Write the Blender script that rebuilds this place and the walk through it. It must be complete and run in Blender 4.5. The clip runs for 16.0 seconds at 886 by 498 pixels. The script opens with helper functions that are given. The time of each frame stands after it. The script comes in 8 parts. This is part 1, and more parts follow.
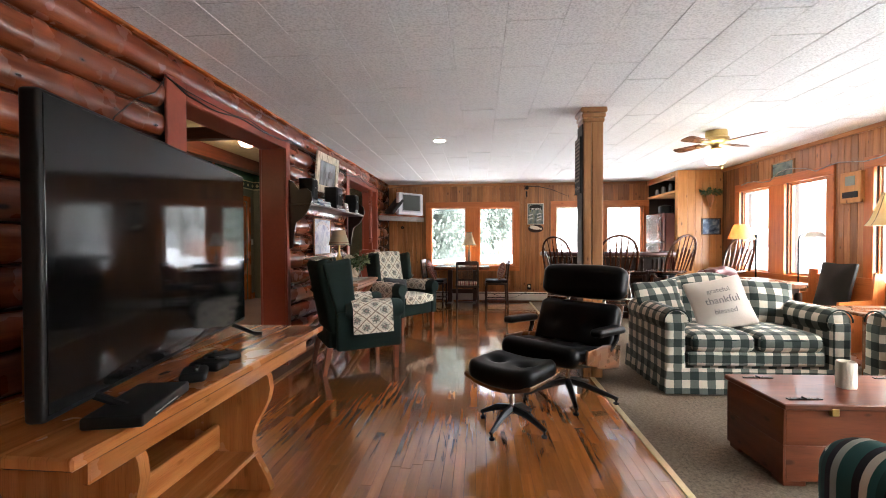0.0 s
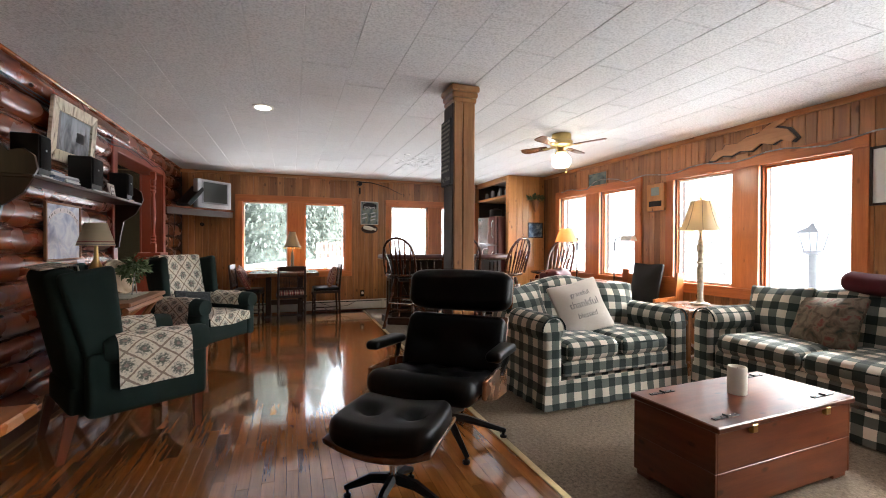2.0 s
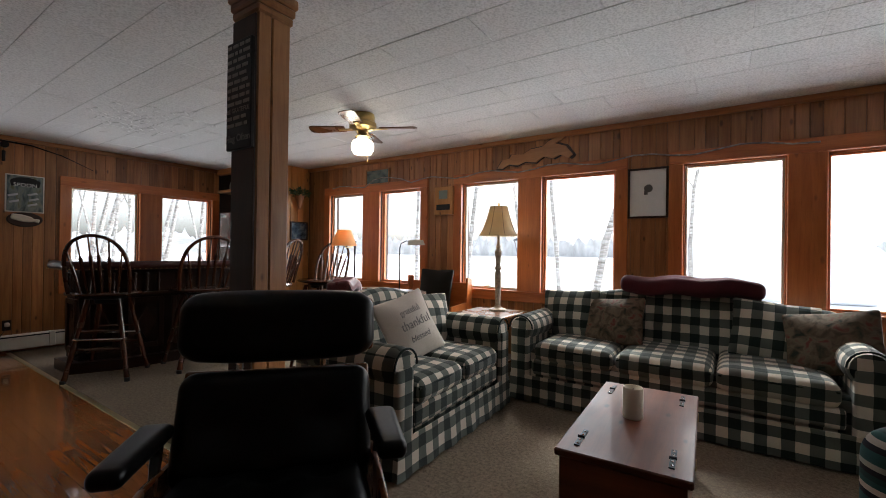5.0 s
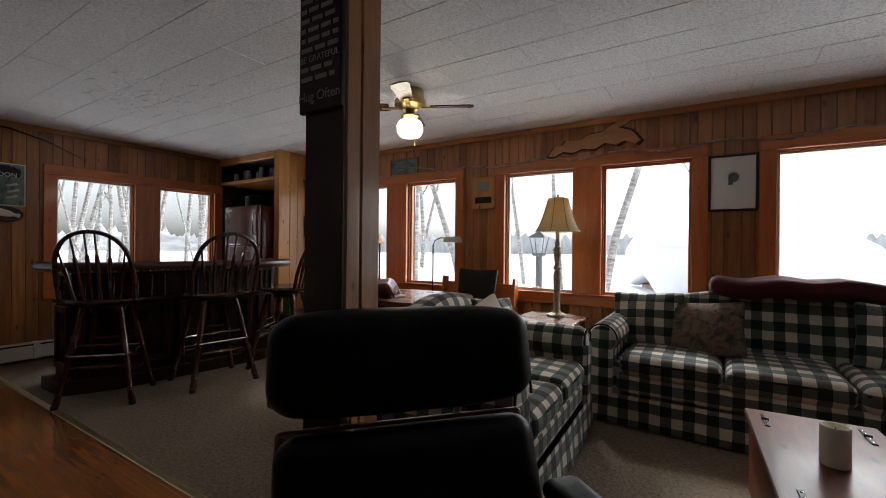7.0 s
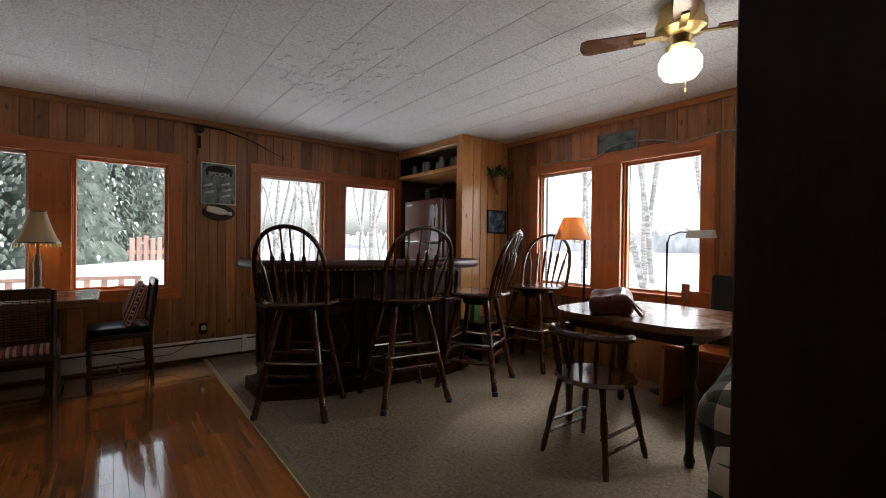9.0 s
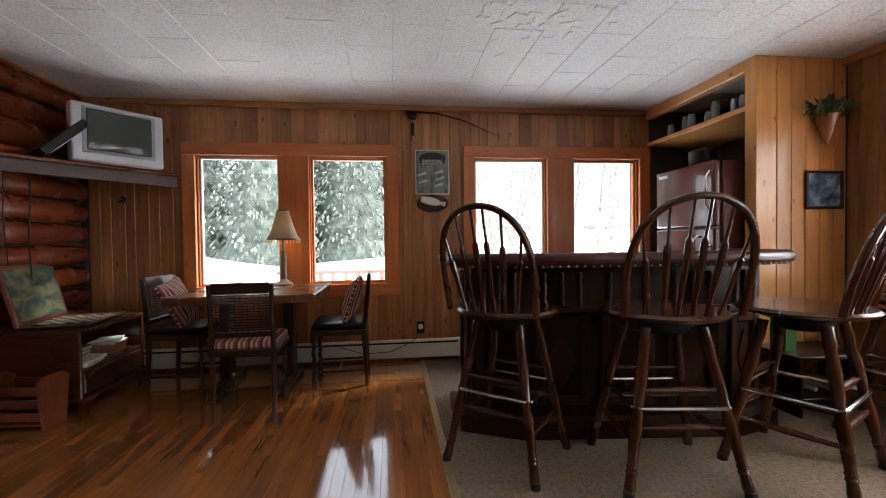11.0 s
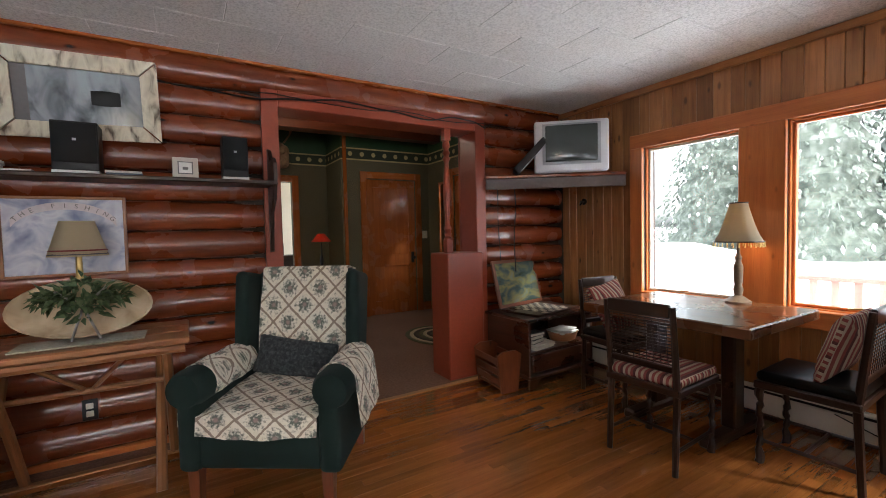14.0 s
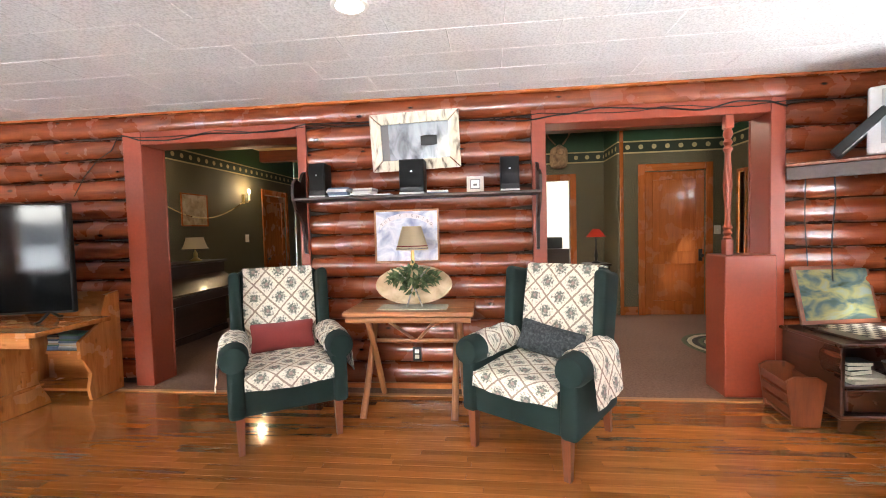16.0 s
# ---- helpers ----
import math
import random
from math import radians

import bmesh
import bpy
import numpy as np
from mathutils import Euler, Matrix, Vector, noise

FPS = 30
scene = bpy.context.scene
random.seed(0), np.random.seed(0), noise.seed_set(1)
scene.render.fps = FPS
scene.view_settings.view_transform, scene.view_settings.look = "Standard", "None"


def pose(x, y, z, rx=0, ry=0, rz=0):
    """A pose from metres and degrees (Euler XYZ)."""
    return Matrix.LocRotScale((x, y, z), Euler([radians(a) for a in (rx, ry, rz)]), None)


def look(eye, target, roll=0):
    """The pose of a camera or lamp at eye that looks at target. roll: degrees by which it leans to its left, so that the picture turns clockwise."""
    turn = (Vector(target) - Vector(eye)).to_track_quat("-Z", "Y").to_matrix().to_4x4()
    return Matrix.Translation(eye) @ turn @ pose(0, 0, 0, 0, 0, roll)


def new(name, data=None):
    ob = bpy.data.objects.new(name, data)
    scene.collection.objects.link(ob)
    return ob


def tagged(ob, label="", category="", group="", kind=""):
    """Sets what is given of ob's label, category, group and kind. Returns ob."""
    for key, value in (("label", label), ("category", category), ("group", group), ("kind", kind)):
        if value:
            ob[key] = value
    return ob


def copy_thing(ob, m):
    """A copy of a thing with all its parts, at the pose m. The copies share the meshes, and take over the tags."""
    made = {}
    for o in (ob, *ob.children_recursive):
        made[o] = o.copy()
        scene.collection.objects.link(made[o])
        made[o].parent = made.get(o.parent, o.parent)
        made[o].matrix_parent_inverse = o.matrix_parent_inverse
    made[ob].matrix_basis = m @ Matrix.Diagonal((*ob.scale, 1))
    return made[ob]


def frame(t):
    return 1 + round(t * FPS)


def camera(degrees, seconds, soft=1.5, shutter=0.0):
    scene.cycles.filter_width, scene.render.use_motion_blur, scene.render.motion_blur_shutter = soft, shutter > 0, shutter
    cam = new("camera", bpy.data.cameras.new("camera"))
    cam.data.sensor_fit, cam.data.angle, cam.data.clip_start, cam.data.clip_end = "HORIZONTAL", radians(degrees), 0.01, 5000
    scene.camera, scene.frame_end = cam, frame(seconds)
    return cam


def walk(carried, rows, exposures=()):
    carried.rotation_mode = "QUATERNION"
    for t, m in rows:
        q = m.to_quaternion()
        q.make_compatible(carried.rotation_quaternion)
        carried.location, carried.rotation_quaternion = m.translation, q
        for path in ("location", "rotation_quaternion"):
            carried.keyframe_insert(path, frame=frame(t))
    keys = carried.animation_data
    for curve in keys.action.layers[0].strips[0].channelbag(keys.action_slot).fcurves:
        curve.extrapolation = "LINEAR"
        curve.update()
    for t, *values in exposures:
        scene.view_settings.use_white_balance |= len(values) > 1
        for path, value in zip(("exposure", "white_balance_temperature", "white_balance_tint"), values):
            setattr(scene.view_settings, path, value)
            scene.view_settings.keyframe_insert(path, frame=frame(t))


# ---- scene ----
cam = camera(92.3, 16.0, 0.95)
PATH = [
    (0, (0.294, 0.561, 1.213), (0.121, 2.553, 1.179), -0.2),
    (0.5, (0.229, 0.807, 1.217), (0.227, 2.807, 1.186), -0.2),
    (1, (0.172, 1.026, 1.197), (0.357, 3.017, 1.169), -0.1),
    (1.5, (0.117, 1.24, 1.194), (0.538, 3.195, 1.171), 0.0),
    (2, (0.064, 1.453, 1.191), (0.735, 3.337, 1.171), 0.2),
    (2.5, (0.058, 1.657, 1.181), (0.98, 3.432, 1.168), 0.3),
    (3, (0.09, 1.865, 1.184), (1.202, 3.527, 1.179), 0.3),
    (3.5, (0.113, 2.042, 1.177), (1.389, 3.583, 1.179), 0.5),
    (4, (0.097, 2.25, 1.192), (1.543, 3.632, 1.198), 0.7),
    (6.5, (0.156, 3.209, 1.183), (1.891, 4.204, 1.187), 0.6),
    (7, (0.203, 3.413, 1.187), (1.893, 4.482, 1.183), 0.6),
    (7.5, (0.242, 3.657, 1.188), (1.854, 4.841, 1.178), 0.6),
    (8, (0.292, 3.924, 1.181), (1.812, 5.225, 1.175), 0.7),
    (10.5, (0.956, 5.03, 1.145), (1.485, 6.959, 1.102), -0.3),
    (11, (1.032, 5.232, 1.123), (1.265, 7.218, 1.082), -0.7),
    (11.5, (1.185, 5.408, 1.149), (1.054, 7.403, 1.099), -0.7),
    (12, (1.335, 5.602, 1.163), (0.821, 7.534, 1.105), -0.9),
    (12.5, (1.354, 5.736, 1.151), (0.507, 7.547, 1.098), -1.0),
    (13, (1.343, 5.845, 1.195), (0.164, 7.459, 1.123), -1.0),
    (13.5, (1.383, 5.93, 1.234), (-0.094, 7.276, 1.15), -1.2),
    (14, (1.454, 6.013, 1.257), (-0.257, 7.047, 1.176), -1.3),
    (14.5, (1.525, 6.028, 1.286), (-0.345, 6.73, 1.199), -1.3),
    (15, (1.642, 6.065, 1.295), (-0.324, 6.42, 1.204), -1.3),
    (15.5, (1.746, 6.112, 1.323), (-0.251, 6.139, 1.223), -1.3),
    (16, (1.825, 6.136, 1.322), (-0.16, 5.914, 1.231), -1.5),
]
SKY, WINDOW = 0.15, 58.0
EXPOSURES = [(0.0, 3.81, 6150, 7), (2.0, 3.28, 6150, 7), (3.5, 2.76, 6150, 7), (6.5, 1.36, 6150, 7), (8.0, 1.42, 6150, 7), (10.5, 2.59, 6150, 7), (11.0, 2.64, 6150, 7), (12.5, 2.7, 6150, 7), (13.5, 2.75, 6150, 7), (14.0, 3.0, 6150, 7), (14.5, 3.53, 6150, 7), (15.5, 4.48, 6150, 7), (16.0, 4.78, 6150, 7)]
walk(cam, [(t, look(eye, target, roll)) for t, eye, target, roll in PATH], EXPOSURES)

# ---- daylight ----
world = bpy.data.worlds.new("overcast_sky")
scene.world = world
world.use_nodes = True
wn = world.node_tree
sky = wn.nodes.new("ShaderNodeTexSky")
sky.sky_type = "NISHITA"
sky.sun_disc = False
sky.sun_elevation, sky.sun_rotation = radians(38), radians(115)
sky.dust_density, sky.air_density = 4.0, 1.0
soft_sky = wn.nodes.new("ShaderNodeHueSaturation")
soft_sky.inputs["Saturation"].default_value = 0.25
wn.links.new(sky.outputs[0], soft_sky.inputs["Color"])
wn.links.new(soft_sky.outputs[0], wn.nodes["Background"].inputs[0])
wn.nodes["Background"].inputs[1].default_value = SKY
sun = new("sun", bpy.data.lights.new("sun", "SUN"))
sun.data.energy, sun.data.angle, sun.data.color = 1.5, radians(14), (1.0, 0.97, 0.92)
sun.matrix_world = look((30, 14, 26), (0, 0, 0))


# ---- geometry helpers ----
class G:
    """Vertices and faces of one mesh; every method takes a matrix m that places the piece."""

    def __init__(self):
        self.v, self.f = [], []

    def add(self, vs, fs, m=None):
        k = len(self.v)
        self.v += [tuple(m @ Vector(p)) for p in vs] if m else [tuple(p) for p in vs]
        self.f += [[i + k for i in q] for q in fs]
        return self

    def box(self, x0, y0, z0, x1, y1, z1, b=0.004, m=None):
        """A box with chamfered edges."""
        h = [(x1 - x0) / 2, (y1 - y0) / 2, (z1 - z0) / 2]
        c = [(x1 + x0) / 2, (y1 + y0) / 2, (z1 + z0) / 2]
        b = min(b, 0.45 * min(h))
        vs, ids = [], {}
        for sx in (-1, 1):
            for sy in (-1, 1):
                for sz in (-1, 1):
                    for a in range(3):
                        s = (sx, sy, sz)
                        ids[s, a] = len(vs)
                        vs.append([c[i] + s[i] * (h[i] - (0 if i == a else b)) for i in range(3)])
        fs = []
        for a in range(3):
            i, j = [k for k in range(3) if k != a]
            for s in (-1, 1):
                q = []
                for p, r in ((-1, -1), (1, -1), (1, 1), (-1, 1)):
                    t = [0, 0, 0]
                    t[a], t[i], t[j] = s, p, r
                    q.append(ids[tuple(t), a])
                fs.append(q)
        for a in range(3):
            i, j = [k for k in range(3) if k != a]
            for p in (-1, 1):
                for r in (-1, 1):
                    t0, t1 = [0, 0, 0], [0, 0, 0]
                    t0[a], t1[a] = -1, 1
                    t0[i] = t1[i] = p
                    t0[j] = t1[j] = r
                    t0, t1 = tuple(t0), tuple(t1)
                    fs.append([ids[t0, i], ids[t1, i], ids[t1, j], ids[t0, j]])
        for sx in (-1, 1):
            for sy in (-1, 1):
                for sz in (-1, 1):
                    fs.append([ids[(sx, sy, sz), a] for a in range(3)])
        return self.add(vs, fs, m)

    def soft(self, sx, sy, sz, r, m=None, k=1, n=2, shape=None):
        """A box with round edges of radius r about the origin; k inner divisions; shape(p) bends it."""
        h = (sx / 2, sy / 2, sz / 2)
        r = min(r, 0.98 * min(h))
        axes = []
        for q in h:
            t = [-q + r * i / n for i in range(n + 1)]
            inner = [-q + r + (2 * q - 2 * r) * i / (k + 1) for i in range(1, k + 1)]
            axes.append(t + inner + [-x for x in reversed(t)])
        vs, fs, ids = [], [], {}

        def vert(p):
            c = [max(-h[i] + r, min(h[i] - r, p[i])) for i in range(3)]
            d = Vector([p[i] - c[i] for i in range(3)])
            q = Vector(c) + (d.normalized() * r if d.length > 1e-9 else d)
            key = tuple(round(x, 5) for x in p)
            if key not in ids:
                ids[key] = len(vs)
                vs.append(shape(q) if shape else q)
            return ids[key]

        for a in range(3):
            i, j = (a + 1) % 3, (a + 2) % 3
            for s in (-1, 1):
                for x0, x1 in zip(axes[i], axes[i][1:]):
                    for y0, y1 in zip(axes[j], axes[j][1:]):
                        q = []
                        for x, y in ((x0, y0), (x1, y0), (x1, y1), (x0, y1)):
                            p = [0, 0, 0]
                            p[a], p[i], p[j] = s * h[a], x, y
                            q.append(vert(p))
                        q = q if s > 0 else q[::-1]
                        if len(set(q)) > 2:
                            fs.append(list(dict.fromkeys(q)))
        return self.add(vs, fs, m)

    def lathe(self, profile, segs=16, m=None, sx=1.0, sy=1.0):
        """Turned about z: profile of (radius, height) from the foot up, closed at both ends."""
        vs = [(sx * r * math.cos(2 * math.pi * i / segs), sy * r * math.sin(2 * math.pi * i / segs), z) for r, z in profile for i in range(segs)]
        fs = [[a * segs + i, a * segs + (i + 1) % segs, (a + 1) * segs + (i + 1) % segs, (a + 1) * segs + i] for a in range(len(profile) - 1) for i in range(segs)]
        fs += [list(range(segs))[::-1], [(len(profile) - 1) * segs + i for i in range(segs)]]
        return self.add(vs, fs, m)

    def turned(self, p0, p1, profile, segs=12):
        """A lathe piece from p0 to p1; profile of (radius, share of the length)."""
        p0, p1 = Vector(p0), Vector(p1)
        d = p1 - p0
        m = Matrix.Translation(p0) @ d.to_track_quat("Z", "Y").to_matrix().to_4x4()
        return self.lathe([(r, s * d.length) for r, s in profile], segs, m)

    def tube(self, pts, radius, segs=8, m=None, closed=False):
        """A round bar along points; radius is a number or a list."""
        pts = [Vector(p) for p in pts]
        n = len(pts)
        rad = radius if isinstance(radius, (list, tuple)) else [radius] * n
        vs, fs, up = [], [], None
        for i, p in enumerate(pts):
            a, b = pts[(i - 1) % n if closed else max(i - 1, 0)], pts[(i + 1) % n if closed else min(i + 1, n - 1)]
            d = (b - a).normalized()
            if up is None:
                up = Vector((0, 0, 1)) if abs(d.z) < 0.9 else Vector((1, 0, 0))
            side = d.cross(up).normalized()
            up = side.cross(d).normalized()
            for s in range(segs):
                t = 2 * math.pi * s / segs
                vs.append(p + rad[i] * (math.cos(t) * side + math.sin(t) * up))
        for i in range(n if closed else n - 1):
            j = (i + 1) % n
            for s in range(segs):
                fs.append([i * segs + s, i * segs + (s + 1) % segs, j * segs + (s + 1) % segs, j * segs + s])
        if not closed:
            fs += [list(range(segs))[::-1], [(n - 1) * segs + s for s in range(segs)]]
        return self.add(vs, fs, m)

    def prism(self, outline, z0, z1, m=None):
        """An outline in x and y, drawn up from z0 to z1."""
        n = len(outline)
        vs = [(x, y, z0) for x, y in outline] + [(x, y, z1) for x, y in outline]
        fs = [[i, (i + 1) % n, n + (i + 1) % n, n + i] for i in range(n)] + [list(range(n))[::-1], [n + i for i in range(n)]]
        return self.add(vs, fs, m)

    def sheet(self, nu, nv, fn, thick=0.0, m=None):
        """A bent cloth: fn(u, v) for u, v in 0..1; with a thickness it gets a second side."""
        top = [Vector(fn(i / nu, j / nv)) for i in range(nu + 1) for j in range(nv + 1)]
        fs = [[i * (nv + 1) + j, (i + 1) * (nv + 1) + j, (i + 1) * (nv + 1) + j + 1, i * (nv + 1) + j + 1] for i in range(nu) for j in range(nv)]
        if not thick:
            return self.add(top, fs, m)
        nor = [Vector() for _ in top]
        for q in fs:
            d = (top[q[1]] - top[q[0]]).cross(top[q[3]] - top[q[0]])
            for i in q:
                nor[i] += d
        low = [p - thick * d.normalized() for p, d in zip(top, nor)]
        k = len(top)
        rim = [i * (nv + 1) for i in range(nu + 1)] + [nu * (nv + 1) + j for j in range(1, nv + 1)] + [i * (nv + 1) + nv for i in range(nu - 1, -1, -1)] + [j for j in range(nv - 1, 0, -1)]
        side = [[a + k, b + k, b, a] for a, b in zip(rim, rim[1:] + rim[:1])]
        return self.add(top + low, fs + [[i + k for i in q[::-1]] for q in fs] + side, m)


def mesh_of(name, g, mat, grain=None, smooth=35, uv=None):
    """The mesh of g, with box-projected UVs in metres; u runs along the grain axis (by default the longest)."""
    me = bpy.data.meshes.new(name)
    me.from_pydata(g.v, [], g.f)
    me.update()
    co = np.array(g.v)
    if grain is None:
        grain = int(np.argmax(co.max(0) - co.min(0)))
    layer = me.uv_layers.new(name="UVMap")
    nl = len(me.loops)
    vi = np.empty(nl, int)
    me.loops.foreach_get("vertex_index", vi)
    nrm = np.empty(len(me.polygons) * 3)
    me.polygons.foreach_get("normal", nrm)
    ax = np.argmax(np.abs(nrm.reshape(-1, 3)), 1)
    tot = np.empty(len(me.polygons), int)
    me.polygons.foreach_get("loop_total", tot)
    lax = np.repeat(ax, tot)
    first = np.where(lax == grain, (lax + 1) % 3, grain)
    second = 3 - lax - first
    p = co[vi]
    uvs = np.stack([p[np.arange(nl), first], p[np.arange(nl), second]], 1)
    if uv is not None:
        uvs = np.array([uv(q) for q in g.v])[vi]
    layer.data.foreach_set("uv", uvs.ravel())
    me.materials.append(mat)
    if smooth:
        me.polygons.foreach_set("use_smooth", [True] * len(me.polygons))
        me.set_sharp_from_angle(angle=radians(smooth))
    return me


def thing(name, label, category, m=None, group=""):
    ob = new(name)
    ob.empty_display_size = 0.1
    if m:
        ob.matrix_basis = m
    return tagged(ob, label, category, group)


def part(name, g, mat, parent, label="", grain=None, smooth=35, m=None, uv=None):
    ob = new(name, mesh_of(name, g, mat, grain, smooth, uv))
    ob.parent = parent
    if m:
        ob.matrix_basis = m
    if label:
        tagged(ob, label)
    return ob


def solo(name, g, mat, label, category, m=None, kind="", grain=None, smooth=35, group="", uv=None):
    ob = new(name, mesh_of(name, g, mat, grain, smooth, uv))
    if m:
        ob.matrix_basis = m
    return tagged(ob, label, category, group, kind)


def structure(name, g, mat, label, category, grain=None, smooth=35):
    return solo(name, g, mat, label, category, None, "structure", grain, smooth)


# ---- materials ----
def base_mat(name):
    mat = bpy.data.materials.new(name)
    mat.use_nodes = True
    return mat, mat.node_tree, mat.node_tree.nodes["Principled BSDF"]


def node(nt, kind, props=None, **inputs):
    n = nt.nodes.new(kind)
    for k, v in (props or {}).items():
        setattr(n, k, v)
    for k, v in inputs.items():
        k = k.replace("_", " ")
        if isinstance(v, bpy.types.NodeSocket):
            nt.links.new(v, n.inputs[k])
        else:
            n.inputs[k].default_value = v
    return n


def math_n(nt, op, a, b=0.0):
    n = nt.nodes.new("ShaderNodeMath")
    n.operation = op
    for i, v in enumerate((a, b)):
        if isinstance(v, bpy.types.NodeSocket):
            nt.links.new(v, n.inputs[i])
        else:
            n.inputs[i].default_value = v
    return n.outputs[0]


def mix_n(nt, fac, a, b, how="MIX"):
    n = nt.nodes.new("ShaderNodeMix")
    n.data_type, n.blend_type = "RGBA", how
    for i, v in ((0, fac), (6, a), (7, b)):
        if isinstance(v, bpy.types.NodeSocket):
            nt.links.new(v, n.inputs[i])
        else:
            n.inputs[i].default_value = v if i == 0 else (*v, 1)
    return n.outputs[2]


def ramp_n(nt, fac, lo, hi):
    n = nt.nodes.new("ShaderNodeMapRange")
    n.clamp = True
    nt.links.new(fac, n.inputs[0])
    n.inputs[1].default_value, n.inputs[2].default_value = lo, hi
    return n.outputs[0]


def coords(nt, sx=1.0, sy=1.0, shuffle=True):
    """The UVs in metres, scaled, shifted at random from object to object."""
    uv = nt.nodes.new("ShaderNodeTexCoord").outputs["UV"]
    if shuffle:
        rnd = nt.nodes.new("ShaderNodeObjectInfo").outputs["Random"]
        add = nt.nodes.new("ShaderNodeVectorMath")
        add.operation = "ADD"
        comb = nt.nodes.new("ShaderNodeCombineXYZ")
        nt.links.new(math_n(nt, "MULTIPLY", rnd, 37.0), comb.inputs[0])
        nt.links.new(math_n(nt, "MULTIPLY", rnd, 11.0), comb.inputs[1])
        nt.links.new(uv, add.inputs[0])
        nt.links.new(comb.outputs[0], add.inputs[1])
        uv = add.outputs[0]
    mp = nt.nodes.new("ShaderNodeMapping")
    mp.inputs["Scale"].default_value = (sx, sy, 1)
    nt.links.new(uv, mp.inputs[0])
    return mp.outputs[0]


def bump(nt, bsdf, height, strength, distance=0.002):
    b = node(nt, "ShaderNodeBump", Strength=strength, Distance=distance, Height=height)
    nt.links.new(b.outputs[0], bsdf.inputs["Normal"])


def wood(name, dark, light, rough=0.35, rings=28.0, knots=0.0, coat=0.0, vary=0.25, wear=0.0):
    """Grain along u, slow colour drift, optional knots; boards differ by Object Info's Random."""
    mat, nt, bsdf = base_mat(name)
    grain = node(nt, "ShaderNodeTexNoise", Vector=coords(nt, 1.6, rings), Scale=1.0, Detail=5.0, Roughness=0.6, Distortion=0.5).outputs[0]
    drift = node(nt, "ShaderNodeTexNoise", Vector=coords(nt, 0.9, 4.0), Scale=1.3, Detail=3.0, Distortion=1.2).outputs[0]
    pores = node(nt, "ShaderNodeTexNoise", Vector=coords(nt, 9.0, 260.0), Scale=1.0, Detail=2.0).outputs[0]
    t = math_n(nt, "ADD", math_n(nt, "MULTIPLY", ramp_n(nt, grain, 0.3, 0.7), 0.6), math_n(nt, "MULTIPLY", ramp_n(nt, drift, 0.25, 0.75), 0.4))
    col = mix_n(nt, t, dark, light)
    col = mix_n(nt, math_n(nt, "MULTIPLY", ramp_n(nt, pores, 0.55, 0.75), 0.35), col, tuple(0.45 * c for c in dark))
    if knots:
        cell = node(nt, "ShaderNodeTexVoronoi", {"voronoi_dimensions": "2D"}, Vector=coords(nt, 2.6, 6.0), Scale=1.0, Randomness=1.0)
        pick = nt.nodes.new("ShaderNodeSeparateXYZ")
        nt.links.new(cell.outputs["Color"], pick.inputs[0])
        size = math_n(nt, "ADD", cell.outputs["Distance"], math_n(nt, "MULTIPLY", pick.outputs[1], 0.05))
        k = math_n(nt, "MULTIPLY", math_n(nt, "SUBTRACT", 1.0, ramp_n(nt, size, 0.05, 0.105)), math_n(nt, "GREATER_THAN", pick.outputs[0], 0.5))
        col = mix_n(nt, math_n(nt, "MULTIPLY", k, knots), col, tuple(0.22 * c for c in dark))
    rnd = nt.nodes.new("ShaderNodeObjectInfo").outputs["Random"]
    tone = nt.nodes.new("ShaderNodeMapRange")
    nt.links.new(rnd, tone.inputs[0])
    tone.inputs[3].default_value, tone.inputs[4].default_value = 1 - vary, 1 + vary
    scale = nt.nodes.new("ShaderNodeVectorMath")
    scale.operation = "SCALE"
    nt.links.new(col, scale.inputs[0])
    nt.links.new(tone.outputs[0], scale.inputs[3])
    nt.links.new(scale.outputs[0], bsdf.inputs["Base Color"])
    blot = node(nt, "ShaderNodeTexNoise", Vector=coords(nt, 1.0, 1.0), Scale=3.5, Detail=4.0).outputs[0]
    r = math_n(nt, "ADD", rough, math_n(nt, "MULTIPLY", math_n(nt, "SUBTRACT", blot, 0.5), 0.25 + wear))
    nt.links.new(r, bsdf.inputs["Roughness"])
    bsdf.inputs["Coat Weight"].default_value = coat
    bsdf.inputs["Coat Roughness"].default_value = 0.07
    bump(nt, bsdf, math_n(nt, "ADD", grain, math_n(nt, "MULTIPLY", pores, 0.4)), 0.18, 0.0015)
    return mat


